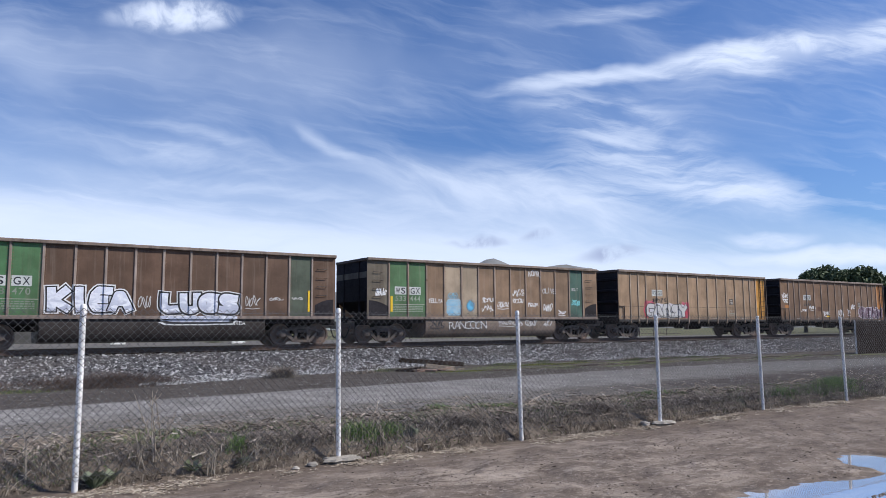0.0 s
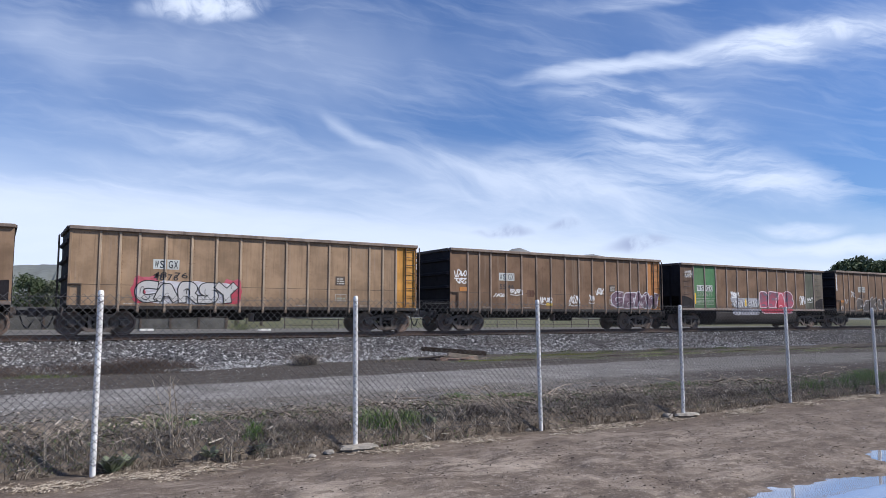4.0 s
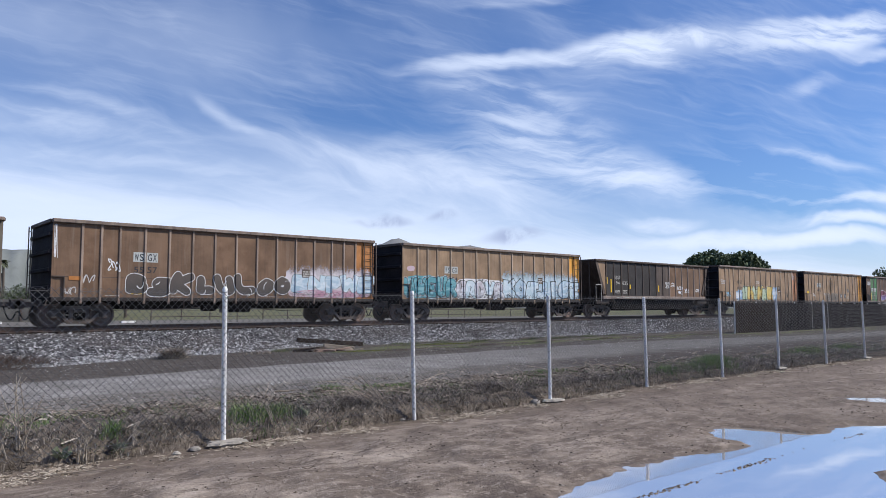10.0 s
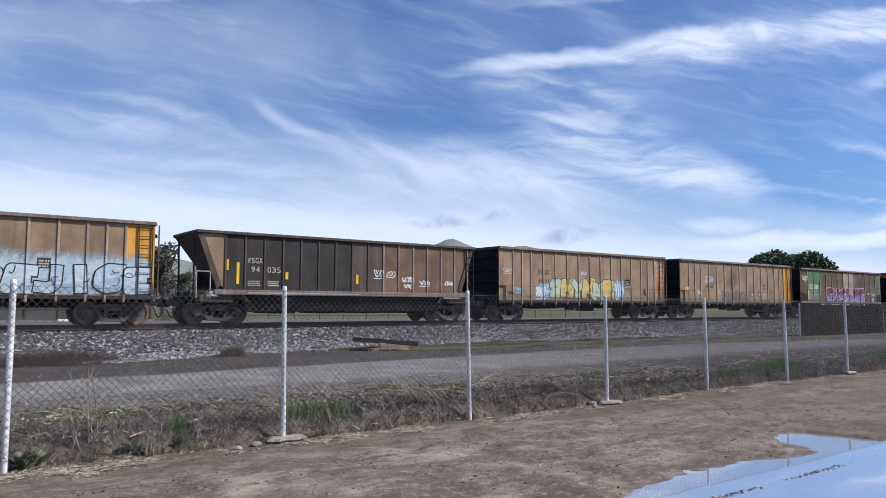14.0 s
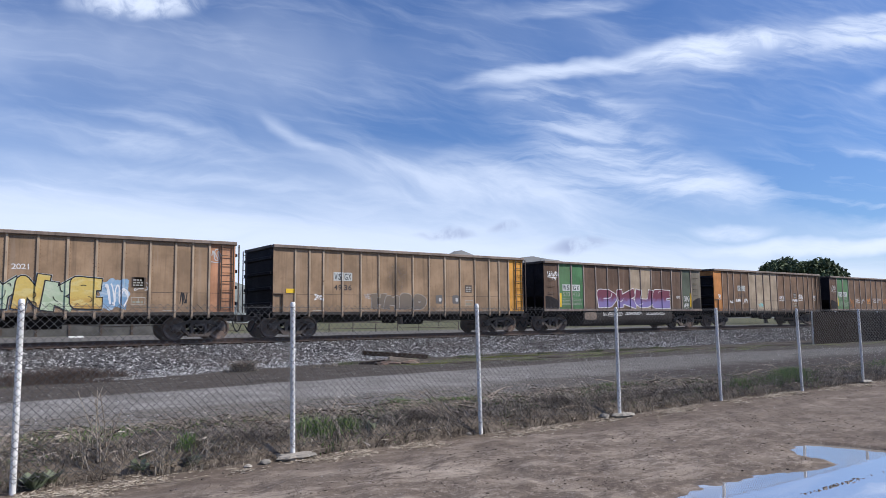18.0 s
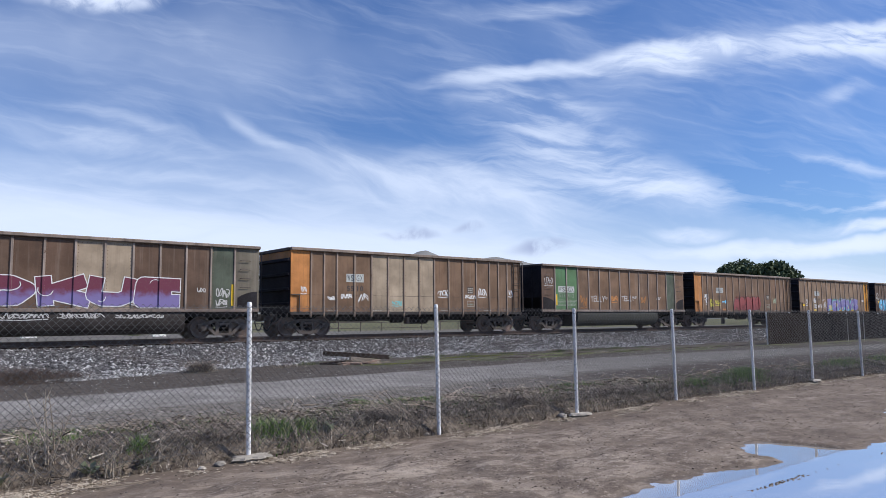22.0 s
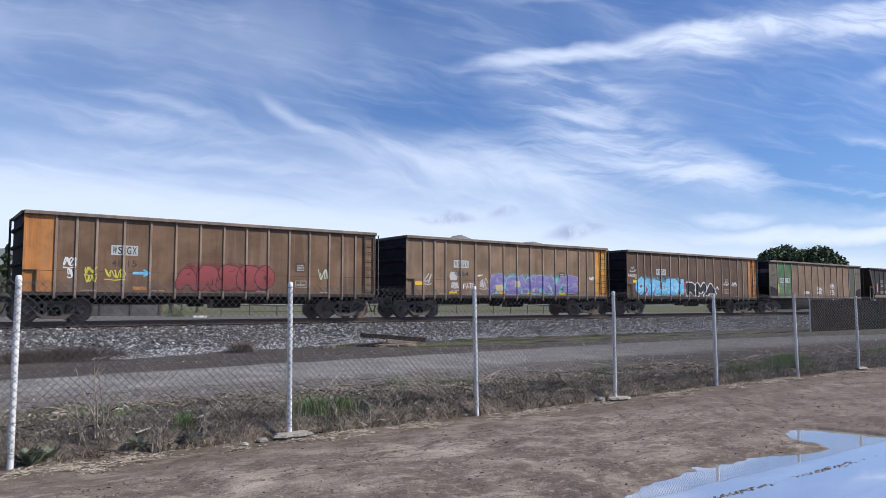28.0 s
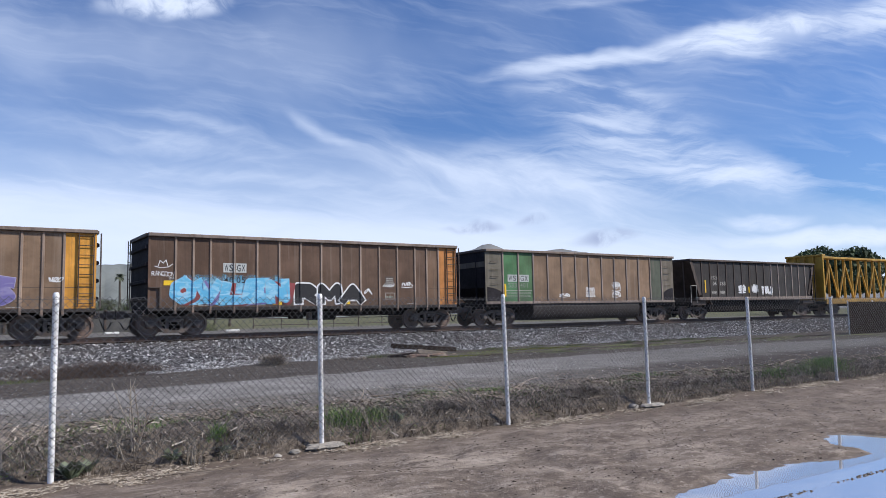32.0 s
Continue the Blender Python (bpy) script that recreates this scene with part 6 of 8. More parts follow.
c, u, w = np.stack([x, y, z], -1), q[:, 0] * sz, q[:, 1] * sz * 0.55
v = np.stack([c - u, c + w, c + u, c - w], 1).reshape(-1, 3)
me = bpy.data.meshes.new("weed_leaves")
me.from_pydata(v.tolist(), [], (4 * np.arange(n)[:, None] + np.arange(4)).tolist())
tagged(part("weed_leaves", me, M["weedleaf"]), "small green leaves of low weeds in patches on the bank", "weeds", kind="stuff")


def clump(cx, cy, rx, ry, n, h, seed, mat="grass", name="grass_clump", label="clump of fresh green grass behind the fence"):
    r = np.random.RandomState(seed)
    x, y = cx + rx * r.normal(0, 0.45, n), cy + ry * r.normal(0, 0.45, n)
    d = np.hypot((x - cx) / rx, (y - cy) / ry)
    ob = blades(name, x, y, ground_z(x, y) - 0.01, h * r.uniform(0.45, 1.1, n) * np.clip(1.15 - 0.5 * d, 0.3, 1), 0.009, 0.75, seed + 1, M[mat])
    tagged(ob, label, "grass", "grass clumps on the bank", "stuff")


for k, (cx, cy, rx, ry, n, h) in enumerate(((4.45, 9.0, 0.40, 0.3, 420, 0.27), (5.1, 9.2, 0.4, 0.3, 160, 0.16), (14.6, 9.1, 0.7, 0.35, 380, 0.22), (16.9, 9.15, 0.6, 0.4, 800, 0.36), (15.8, 9.1, 0.5, 0.35, 260, 0.26), (1.9, 10.0, 0.7, 0.5, 260, 0.14),
                                           (-0.5, 9.2, 0.6, 0.4, 400, 0.3), (7.6, 10.6, 0.7, 0.4, 260, 0.12), (12.2, 10.4, 0.8, 0.5, 220, 0.14), (23.5, 9.6, 1.3, 0.6, 500, 0.3), (27.0, 9.8, 1.2, 0.5, 400, 0.26), (2.75, 8.95, 0.14, 0.14, 120, 0.26), (8.05, 10.5, 0.45, 0.5, 420, 0.10), (7.0, 10.9, 0.4, 0.4, 260, 0.09), (4.9, 8.95, 0.22, 0.16, 150, 0.24), (18.2, 9.9, 0.9, 0.5, 420, 0.22))):
    clump(cx, cy, rx, ry, n, h, 100 + 3 * k)
rnd = random.Random(205)
for k in range(30):
    cx = 11.5 + 0.75 * k + rnd.uniform(-0.5, 0.5)
    clump(cx, float(toe(cx)) - rnd.uniform(0.35, 1.5), rnd.uniform(0.35, 1.0), rnd.uniform(0.10, 0.28), rnd.randint(120, 420), rnd.uniform(0.07, 0.20), 200 + 3 * k, "mossy" if k % 4 else "dry", "grass_verge", "patch of low green grass along the ballast")
clump(1.0, 20.6, 1.2, 0.3, 700, 0.12, 296, "mossy", "grass_verge", "patch of low green grass along the ballast")


def thicket(name, cx, cy, rx, ry, n, h, seed, mat, label):
    """A heap of thin dead stems leaning every way."""
    r = np.random.RandomState(seed)
    x, y = cx + rx * r.normal(0, 0.42, n), cy + ry * r.normal(0, 0.42, n)
    z = ground_z(x, y) + np.where((y > toe(x)) & (y < 30), 0.1, -0.05)
    d = np.clip(np.hypot((x - cx) / rx, (y - cy) / ry), 0, 1.2)
    ob = blades(name, x, y, z - 0.02, h * (1.1 - 0.7 * d) * r.uniform(0.4, 1.1, n), 0.004 + 0.008 * r.uniform(0, 1, n) ** 2, 1.9, seed + 1, M[mat])
    tagged(ob, label, "brush", "heaps of dead brush", "stuff")


thicket("dead_brush", 3.0, 21.3, 2.3, 0.9, 6500, 0.46, 301, "brush", "low heap of dead reddish-brown brush beside the ballast")
thicket("dead_brush", 0.0, 21.2, 1.5, 0.8, 2500, 0.40, 303, "brush", "low heap of dead reddish-brown brush beside the ballast")
thicket("dead_brush", 6.05, 9.15, 0.55, 0.35, 1300, 0.32, 305, "dry", "heap of dead grey brush against the fence")
thicket("dead_brush", 9.05, 9.2, 0.7, 0.4, 1500, 0.32, 307, "dry", "heap of dead grey brush against the fence")
thicket("dead_brush", 12.0, 9.2, 1.2, 0.35, 1700, 0.26, 309, "dry", "heap of dead grey brush against the fence")
thicket("dead_brush", 3.3, 9.1, 0.8, 0.35, 1400, 0.26, 311, "dry", "heap of dead grey brush against the fence")
for k in range(16):
    thicket("verge_brush", 16.2 + 1.55 * k, 20.9 + 0.9 * smooth(16, 28, 16.2 + 1.55 * k) + 0.35 * math.sin(k * 2.3), 1.3, 0.4, 900, 0.20, 330 + 2 * k, ("brush", "dry", "mossy")[k % 3], "low strip of dead weeds between the track and the ballast")
thicket("dry_bush", 8.45, 22.2, 0.42, 0.35, 3200, 0.55, 313, "dry", "small round dry bush on the ballast's foot")


def stalks(cx, cy, n, h, seed):
    """A tall dead plant with forked pale stems."""
    rnd = random.Random(seed)
    s = Shape()
    for _ in range(n):
        a = rnd.uniform(0, 6.28)
        top = (cx + 0.35 * h * math.cos(a) * rnd.random(), cy + 0.2 * h * math.sin(a), h * rnd.uniform(0.6, 1.0))
        base = (cx + rnd.uniform(-0.06, 0.06), cy + rnd.uniform(-0.05, 0.05), float(ground_z(cx, cy)) - 0.01)
        mid = tuple((p + q) / 2 + rnd.uniform(-0.03, 0.03) for p, q in zip(base, top))
        s.tube([base, mid, top], 0.0085, 5, r2=0.003)
        for _ in range(3):
            t = rnd.uniform(0.4, 0.9)
            p = tuple(b_ + (c_ - b_) * t for b_, c_ in zip(base, top))
            s.tube([p, (p[0] + rnd.uniform(-0.12, 0.12), p[1] + rnd.uniform(-0.08, 0.08), p[2] + rnd.uniform(0.04, 0.14))], 0.0045, 3, r2=0.0015)
    ob = part("dead_weed", s, M["straw"], tidy=False)
    tagged(ob, "tall pale dead weed stalks behind the fence", "weeds", "dead stalks on the bank", "stuff")


for k, (cx, cy, n, h) in enumerate(((1.78, 8.85, 7, 0.92), (1.62, 8.8, 4, 0.55), (2.36, 8.62, 9, 0.26), (0.45, 8.75, 2, 0.62), (2.95, 8.75, 4, 0.28), (0.75, 9.1, 3, 0.5), (4.75, 8.85, 3, 0.4), (6.4, 8.9, 4, 0.5), (8.0, 9.2, 3, 0.45), (9.4, 9.0, 4, 0.5), (11.0, 9.1, 3, 0.4), (14.0, 9.0, 3, 0.4), (18.9, 9.0, 3, 0.5))):
    stalks(cx, cy, n, h, 400 + k)


def broadleaf(cx, cy, n, size, seed):
    rnd = random.Random(seed)
    s = Shape()
    for i in range(n):
        a, l = rnd.uniform(0, 6.28), size * rnd.uniform(0.6, 1.1)
        up = rnd.uniform(0.7, 2.0)
        d = Vector((math.cos(a), math.sin(a), up)).normalized()
        w = Vector((-math.sin(a), math.cos(a), 0)) * l * 0.28
        p = Vector((cx + rnd.uniform(-0.06, 0.06), cy + rnd.uniform(-0.05, 0.05), float(ground_z(cx, cy)) + 0.01))
        q = p + d * l * 0.5
        t = p + d * l + Vector((0, 0, -0.12 * l))
        s.add([p, q - w, q + w + Vector((0, 0, 0.02)), t, q], [(0, 1, 4), (0, 4, 2), (1, 3, 4), (4, 3, 2)])
    ob = part("dock_plant", s, M["dock"], tidy=False)
    tagged(ob, "broad-leaved green plant at the foot of the fence", "plant", "leafy plants at the fence")


for k, (cx, cy, n, sz) in enumerate(((1.12, 8.55, 26, 0.24), (1.25, 8.7, 14, 0.2), (2.15, 8.72, 12, 0.16), (2.75, 8.75, 10, 0.16), (5.2, 8.85, 10, 0.16))):
    broadleaf(cx, cy, n, sz, 500 + k)

# straw and chips raked along the fence's foot
x, y, r = scatter(120000, -2.0, 26, 7.70, 8.85, 51, 1.25)
keep = r.uniform(0, 1, len(x)) < np.exp(-((y - 8.38 + 0.2 * smooth(3.6, 1.0, x)) / (0.21 + 0.10 * smooth(3.6, 1.0, x))) ** 2) * np.clip(0.30 + 1.0 * lumps(x, y, 1.5, 53) + 0.4 * lumps(x, y, 0.4, 54), 0.02, 1)
x, y = x[keep], y[keep]
n = len(x)
a, l, w = r.uniform(0, 6.283, n), 0.006 + 0.036 * r.uniform(0, 1, n) ** 3, r.uniform(0.0022, 0.0080, n)
l, w = l * (0.9 + 0.02 * np.maximum(x, 0)), w * (0.9 + 0.04 * np.maximum(x, 0))
z = ground_z(x, y) + 0.006
c, s_ = np.cos(a), np.sin(a)
v = np.stack([np.stack([x + sx_ * c * l - sy_ * s_ * w, y + sx_ * s_ * l + sy_ * c * w, z + sz_], -1) for sx_, sy_, sz_ in ((-1, -1, 0), (1, -1, 0.004), (1, 1, 0.008), (-1, 1, 0.004))], 1).reshape(-1, 3)
me = bpy.data.meshes.new("straw_litter")
me.from_pydata(v.tolist(), [], (4 * np.arange(n)[:, None] + np.arange(4)).tolist())
tagged(part("straw_litter", me, M["straw"]), "pale straw and wood chips littering the fence's foot", "litter", kind="stuff")
# crumbs of dirt
x, y, r = scatter(60000, -0.5, 24, 1.3, 8.6, 65, 1.25)
keep = (r.uniform(0, 1, len(x)) < np.clip(0.22 + 0.9 * lumps(x, y, 1.3, 67) + 0.35 * smooth(6.2, 8.2, y), 0.05, 1)) & (ground_z(x, y) > WATER_Z + 0.01)
x, y = x[keep], y[keep]
M["crumb"] = plain("dry_dirt_clod", (0.125, 0.098, 0.078), 0.95, 0.45, 1.5, world=True)
tagged(stones("dirt_crumbs", x, y, ground_z(x, y) + 0.001, 0.003 + 0.018 * r.uniform(0, 1, len(x)) ** 5, 66, M["crumb"], 0.55), "crumbs of trodden brown dirt", "dirt", kind="stuff")
# pebbles on the dirt, gravel on the track
x, y, r = scatter(6000, -1, 26, 1.2, 8.6, 55, 1.3)
tagged(stones("dirt_pebbles", x, y, ground_z(x, y) + 0.002, 0.004 + 0.014 * r.uniform(0, 1, len(x)) ** 4, 56, M["grit"]), "small pebbles and clods on the damp dirt", "pebbles", kind="stuff")
x, y, r = scatter(22000, -3, 40, 11.0, 21.5, 57, 1.3)
tagged(stones("track_gravel", x, y, ground_z(x, y) + 0.004, 0.006 + 0.014 * r.uniform(0, 1, len(x)) ** 2, 58, M["pebble"]), "loose gravel on the grey vehicle track", "gravel", kind="stuff")
# clods on the ridges that part the puddle
x, y, r = scatter(11000, 5.2, 11.9, 3.55, 3.85, 59)
keep = (np.abs(y - 3.69 + 0.10 * smooth(8.0, 12.0, x)) < 0.035 * r.uniform(0, 1, len(x)) ** 0.5) & (r.uniform(0, 1, len(x)) < np.interp(x, (5.2, 5.4, 6.4, 6.5, 6.85, 6.95, 7.9, 8.3, 9.3, 9.9, 10.0, 10.5, 10.6, 11.5, 11.9), (0.1, 0.7, 0.8, 0.03, 0.02, 0.5, 0.35, 0.05, 0.02, 0.02, 0.25, 0.25, 0.02, 0.12, 0.12)))
M["clod"] = plain("wet_clod", (0.125, 0.102, 0.082), 0.7, 0.3, 9, world=True)
tagged(stones("mud_clods", x[keep], y[keep], np.maximum(ground_z(x[keep], y[keep]), WATER_Z) - 0.002, 0.006 + 0.013 * r.uniform(0, 1, keep.sum()) ** 2, 60, M["clod"]), "wet clods of mud along ridges in the puddle", "mud", kind="stuff")


def stick(pts, r, label="dry stick lying on the dirt"):
    s = Shape().tube(pts, r, 6, r2=r * 0.5)
    tagged(part("stick", s, M["deadwood"]), label, "stick", "dry sticks")


stick([(2.0, 8.05, -0.04), (2.4, 8.0, -0.04), (2.75, 8.12, -0.05)], 0.010)
stick([(4.35, 8.3, -0.05), (4.75, 8.42, -0.04)], 0.009)
stick([(5.35, 8.75, 0.02), (5.75, 8.95, 0.22), (6.0, 9.05, 0.36)], 0.010, "dry stick leaning in the brush")
stick([(9.0, 8.85, 0.32), (9.3, 8.75, 0.14)], 0.012, "dry stick leaning in the brush")
stick([(17.6, 8.6, 0.03), (18.6, 8.9, 0.22), (19.2, 9.1, 0.30)], 0.014, "dry stick leaning in the brush")
stick([(6.2, 11.5, 0.16), (7.2, 11.4, 0.15)], 0.018, "dry stick on the bank")
rnd = random.Random(91)
M["pale_stick"] = plain("bleached_wood", (0.36, 0.30, 0.235), 0.9, 0.3, 5, depth=0.008)


def stem(x, y, a, ln, up, r, label):
    z = float(ground_z(x, y)) + 0.03
    p = [(x + ln * t * math.cos(a) + rnd.uniform(-0.03, 0.03), y + ln * t * math.sin(a) * 0.5, z + up * t + 0.04 * math.sin(t * 3.1)) for t in (0, 0.35, 0.7, 1.0)]
    tagged(part("stick", Shape().tube(p, r, 5, r2=r * 0.5), M["pale_stick"]), label, "stick", "dry sticks")


for k in range(70):
    stem(rnd.uniform(0.8, 22), rnd.uniform(8.8, 10.8), rnd.uniform(-0.6, 3.7), rnd.uniform(0.2, 0.8), rnd.uniform(0.0, 0.22), rnd.uniform(0.004, 0.010), "bleached dry stick lying in the weeds")
for k in range(16):
    stem(6.55 + rnd.uniform(-0.35, 0.25), 8.82 + rnd.uniform(-0.06, 0.25), rnd.uniform(2.3, 2.9), rnd.uniform(0.35, 0.75), rnd.uniform(0.15, 0.42), rnd.uniform(0.004, 0.008), "dead stem in a leaning heap beside a post")
for k, (cx, cy, sz) in enumerate(((3.55, 8.5, 0.07), (3.3, 8.42, 0.05), (9.75, 8.65, 0.09), (6.8, 8.7, 0.05))):
    bm = bmesh.new()
    bmesh.ops.create_icosphere(bm, subdivisions=2, radius=sz)
    rnd = random.Random(70 + k)
    for v in bm.verts:
        v.co *= rnd.uniform(0.8, 1.1)
        v.co.z = max(v.co.z * 0.6, -sz * 0.3)
        v.co += Vector((cx, cy, float(ground_z(cx, cy)) + sz * 0.25))
    me = bpy.data.meshes.new("loose_rock")
    bm.to_mesh(me)
    bm.free()
    ob = part("loose_rock", me, M["concrete"])
    tagged(ob, "pale loose rock at the foot of the fence", "rock", "loose rocks")

# ---- old ties dumped beside the ballast ----
for k, (p, q, wd, mt) in enumerate((((13.3, 23.2, 0.46), (15.6, 22.4, 0.27), 0.20, "tiem"), ((14.0, 22.55, 0.26), (15.2, 22.4, 0.12), 0.15, "deadwood"), ((13.0, 22.9, 0.06), (13.75, 22.35, 0.16), 0.24, "tiem"), ((14.2, 22.2, 0.05), (15.0, 22.35, 0.10), 0.13, "splinter"), ((13.3, 22.3, 0.05), (14.0, 22.5, 0.14), 0.20, "tiem"))):
    p, q = Vector(p), Vector(q)
    ln = (q - p).length
    ob = part("discarded_tie", Shape().box(-ln / 2, ln / 2, -wd / 2, wd / 2, -0.08, 0.08, 0.015), M[mt])
    ob.matrix_world = Matrix.Translation((p + q) / 2) @ (q - p).to_track_quat("X", "Z").to_matrix().to_4x4()
    tagged(ob, "old weathered railway tie dumped beside the ballast", "tie", "discarded ties")

rnd = random.Random(77)
for k in range(11):
    a, b = rnd.uniform(13.1, 15.4), rnd.uniform(22.0, 22.6)
    ln, wd, th = rnd.uniform(0.25, 0.8), rnd.uniform(0.07, 0.17), rnd.uniform(0.03, 0.08)
    ob = part("broken_tie_piece", Shape().box(-ln / 2, ln / 2, -wd / 2, wd / 2, -th, th, 0.02), M[("splinter", "deadwood", "tiem")[k % 3]])
    ob.matrix_world = pose(a, b, float(ballast_z(a, b)) + th * 0.7, rnd.uniform(-14, 14), rnd.uniform(-9, 9), rnd.uniform(-50, 30))
    tagged(ob, "split piece of an old railway tie beside the ballast", "wood piece", "broken ties")
M["yellow_moss"] = leafy("yellow_green_moss", (0.130, 0.150, 0.040), (0.260, 0.280, 0.085), 0.9)
clump(14.9, 21.45, 1.5, 0.35, 2600, 0.05, 261, "yellow_moss", "moss_patch", "low yellow-green moss in front of the dumped ties")
clump(20.5, 23.2, 3.2, 0.5, 2600, 0.07, 264, "yellow_moss", "moss_patch", "low yellow-green moss along the ballast's foot")

# ---- beyond the tracks ----


def at(az, dist, z=0.0):
    return (dist * math.sin(radians(az)), dist * math.cos(radians(az)), z)


def far_tree(az, dist, el, width, seed, mat="leaf", conic=False, n=3600, lobes=14, base=0.0):
    """A tree: tapered trunk, limbs and a crown of many small leaf clumps with gaps."""
    r = np.random.RandomState(seed)
    cx, cy, _ = at(az, dist)
    top = 1.6 + dist * math.tan(radians(el))
    n = n * 2 if dist < 120 else n
    e = new("tree")
    e.location = (cx, cy, 0.2)
    h = top - 0.2
    s = Shape().tube([(0, 0, 0), (0.1, 0, h * 0.4), (0, 0.1, h * 0.8)], 0.035 * h, 8, r2=0.008 * h)
    for k in range(7):
        a = r.uniform(0, 6.28)
        z0 = h * r.uniform(0.25, 0.6)
        s.tube([(0, 0, z0), (width * 0.25 * math.cos(a), width * 0.25 * math.sin(a), z0 + h * 0.15), (width * 0.40 * math.cos(a), width * 0.40 * math.sin(a), z0 + h * 0.22)], 0.012 * h, 5, r2=0.004 * h)
    part("trunk", s, M["bark"], e)
    if conic:
        t = r.uniform(0.08, 1.0, n)
        rad = width / 2 * (1 - t) ** 0.8 * (0.65 + 0.35 * np.sin(t * 40)) * r.uniform(0.3, 1.05, n)
        a = r.uniform(0, 6.283, n)
        c = np.stack([rad * np.cos(a), rad * np.sin(a), h * t], -1)
    else:
        la, lr, lz = r.uniform(0, 6.283, lobes), width / 2 * np.sqrt(r.uniform(0.0, 0.62, lobes)), r.uniform(0.45, 0.84, lobes)
        lz = lz - 0.20 * (lr / (width / 2)) ** 2
        size = np.stack([np.full(lobes, width * 0.17), np.full(lobes, width * 0.17), np.full(lobes, h * 0.13)], -1) * r.uniform(0.75, 1.25, (lobes, 1))
        k = r.randint(0, lobes, n)
        d = r.normal(0, 1, (n, 3))
        d /= np.linalg.norm(d, axis=1)[:, None]
        d *= r.uniform(0.55, 1.08, (n, 1))
        c = np.stack([lr[k] * np.cos(la[k]), lr[k] * np.sin(la[k]), h * lz[k]], -1) + d * size[k]
        c[:, 2] *= (h * 0.985) / c[:, 2].max()
    q = r.normal(0, 1, (n, 2, 3))
    q /= np.linalg.norm(q, axis=2)[..., None]
    sz = ((0.018 if conic else 0.022 if dist < 120 else 0.032) * h * r.uniform(0.5, 1.3, n))[:, None]
    u, w = q[:, 0] * sz, q[:, 1] * sz * 0.7
    v = np.stack([c - u, c + w, c + u, c - w], 1).reshape(-1, 3)
    me = bpy.data.meshes.new("crown")
    me.from_pydata(v.tolist(), [], (4 * np.arange(n)[:, None] + np.arange(4)).tolist())
    part("crown", me, M[mat], e)
    tagged(e, "dark green bushy tree far beyond the tracks" if not conic else "dark green conifer far beyond the tracks", "tree", "distant trees")


far_tree(62.2, 165, 4.38, 15.5, 11, n=24000, lobes=60)
far_tree(60.0, 170, 3.85, 9.5, 12, n=7000, lobes=24)
far_tree(64.1, 172, 3.65, 9.0, 13, n=7000, lobes=24)
far_tree(72.8, 190, 2.75, 11.0, 14, n=4000)
far_tree(75.2, 185, 2.9, 10.0, 15, n=4000)
far_tree(70.6, 200, 2.2, 7.0, 16, n=2500)
far_tree(13.7, 85, 4.8, 5.0, 17, "twig", False, 2600)
far_tree(14.9, 88, 4.6, 4.5, 18, "twig", False, 2200)
far_tree(15.7, 84, 4.9, 4.2, 19, "twig", False, 2200)
far_tree(12.8, 92, 3.4, 5.0, 20, "leaf2", False, 2600)
far_tree(5.1, 95, 3.9, 4.6, 21, "leaf", True, 3000)
far_tree(3.6, 90, 2.6, 5.0, 22, "leaf2", False, 2400)
far_tree(6.8, 97, 1.7, 4.0, 23, "leaf2", False, 2000)
far_tree(8.3, 99, 1.5, 5.0, 24, "leaf2", False, 2000)
far_tree(11.2, 97, 1.7, 5.0, 25, "leaf", False, 2000)
far_tree(17.5, 90, 2.8, 5.0, 26, "leaf", False, 2000)
far_tree(1.8, 92, 3.0, 5.5, 27, "leaf", False, 2400)


def palm(az, dist, el, el_low, seed):
    rnd = random.Random(seed)
    x, y, _ = at(az, dist)
    e = new("palm_tree")
    e.location = (x, y, 0.3)
    h = 1.3 + dist * math.tan(radians(el_low))
    crown = dist * (math.tan(radians(el)) - math.tan(radians(el_low)))
    part("trunk", Shape().tube([(0, 0, 0), (0.08, 0, h / 2), (0, 0, h)], 0.22, 8, r2=0.15), M["bark"], e)
    s = Shape()
    for k in range(46):
        a, up = rnd.uniform(0, 6.28), rnd.uniform(-0.9, 1.0)
        d = Vector((math.cos(a), math.sin(a), up)).normalized() * crown * rnd.uniform(0.75, 1.0)
        w = Vector((-math.sin(a), math.cos(a), 0)) * crown * 0.16
        p = Vector((0, 0, h))
        m, t = p + d * 0.6 + Vector((0, 0, crown * 0.08)), p + d + Vector((0, 0, -crown * 0.18))
        s.add([p, m - w, m + w, t], [(0, 1, 2), (1, 3, 2)])
    part("fronds", s, M["leaf2"], e, tidy=False)
    tagged(e, "palm tree with a shaggy crown far beyond the tracks", "palm tree", "distant trees")


palm(9.82, 120, 3.55, 3.0, 1)
palm(6.05, 85, 2.9, 1.7, 2)
# haze is put into this colour: the grass green is paled and greyed
M["hill"] = plain("hazed_grassy_hillside", (0.185, 0.202, 0.190), 0.95, 0.2, 0.02, depth=0.5, world=True)
# this grey holds the distance haze along with the dry rock's tone
M["range"] = plain("hazed_dry_mountain", (0.20, 0.205, 0.205), 0.95, 0.15, 0.01, depth=0.5, world=True)


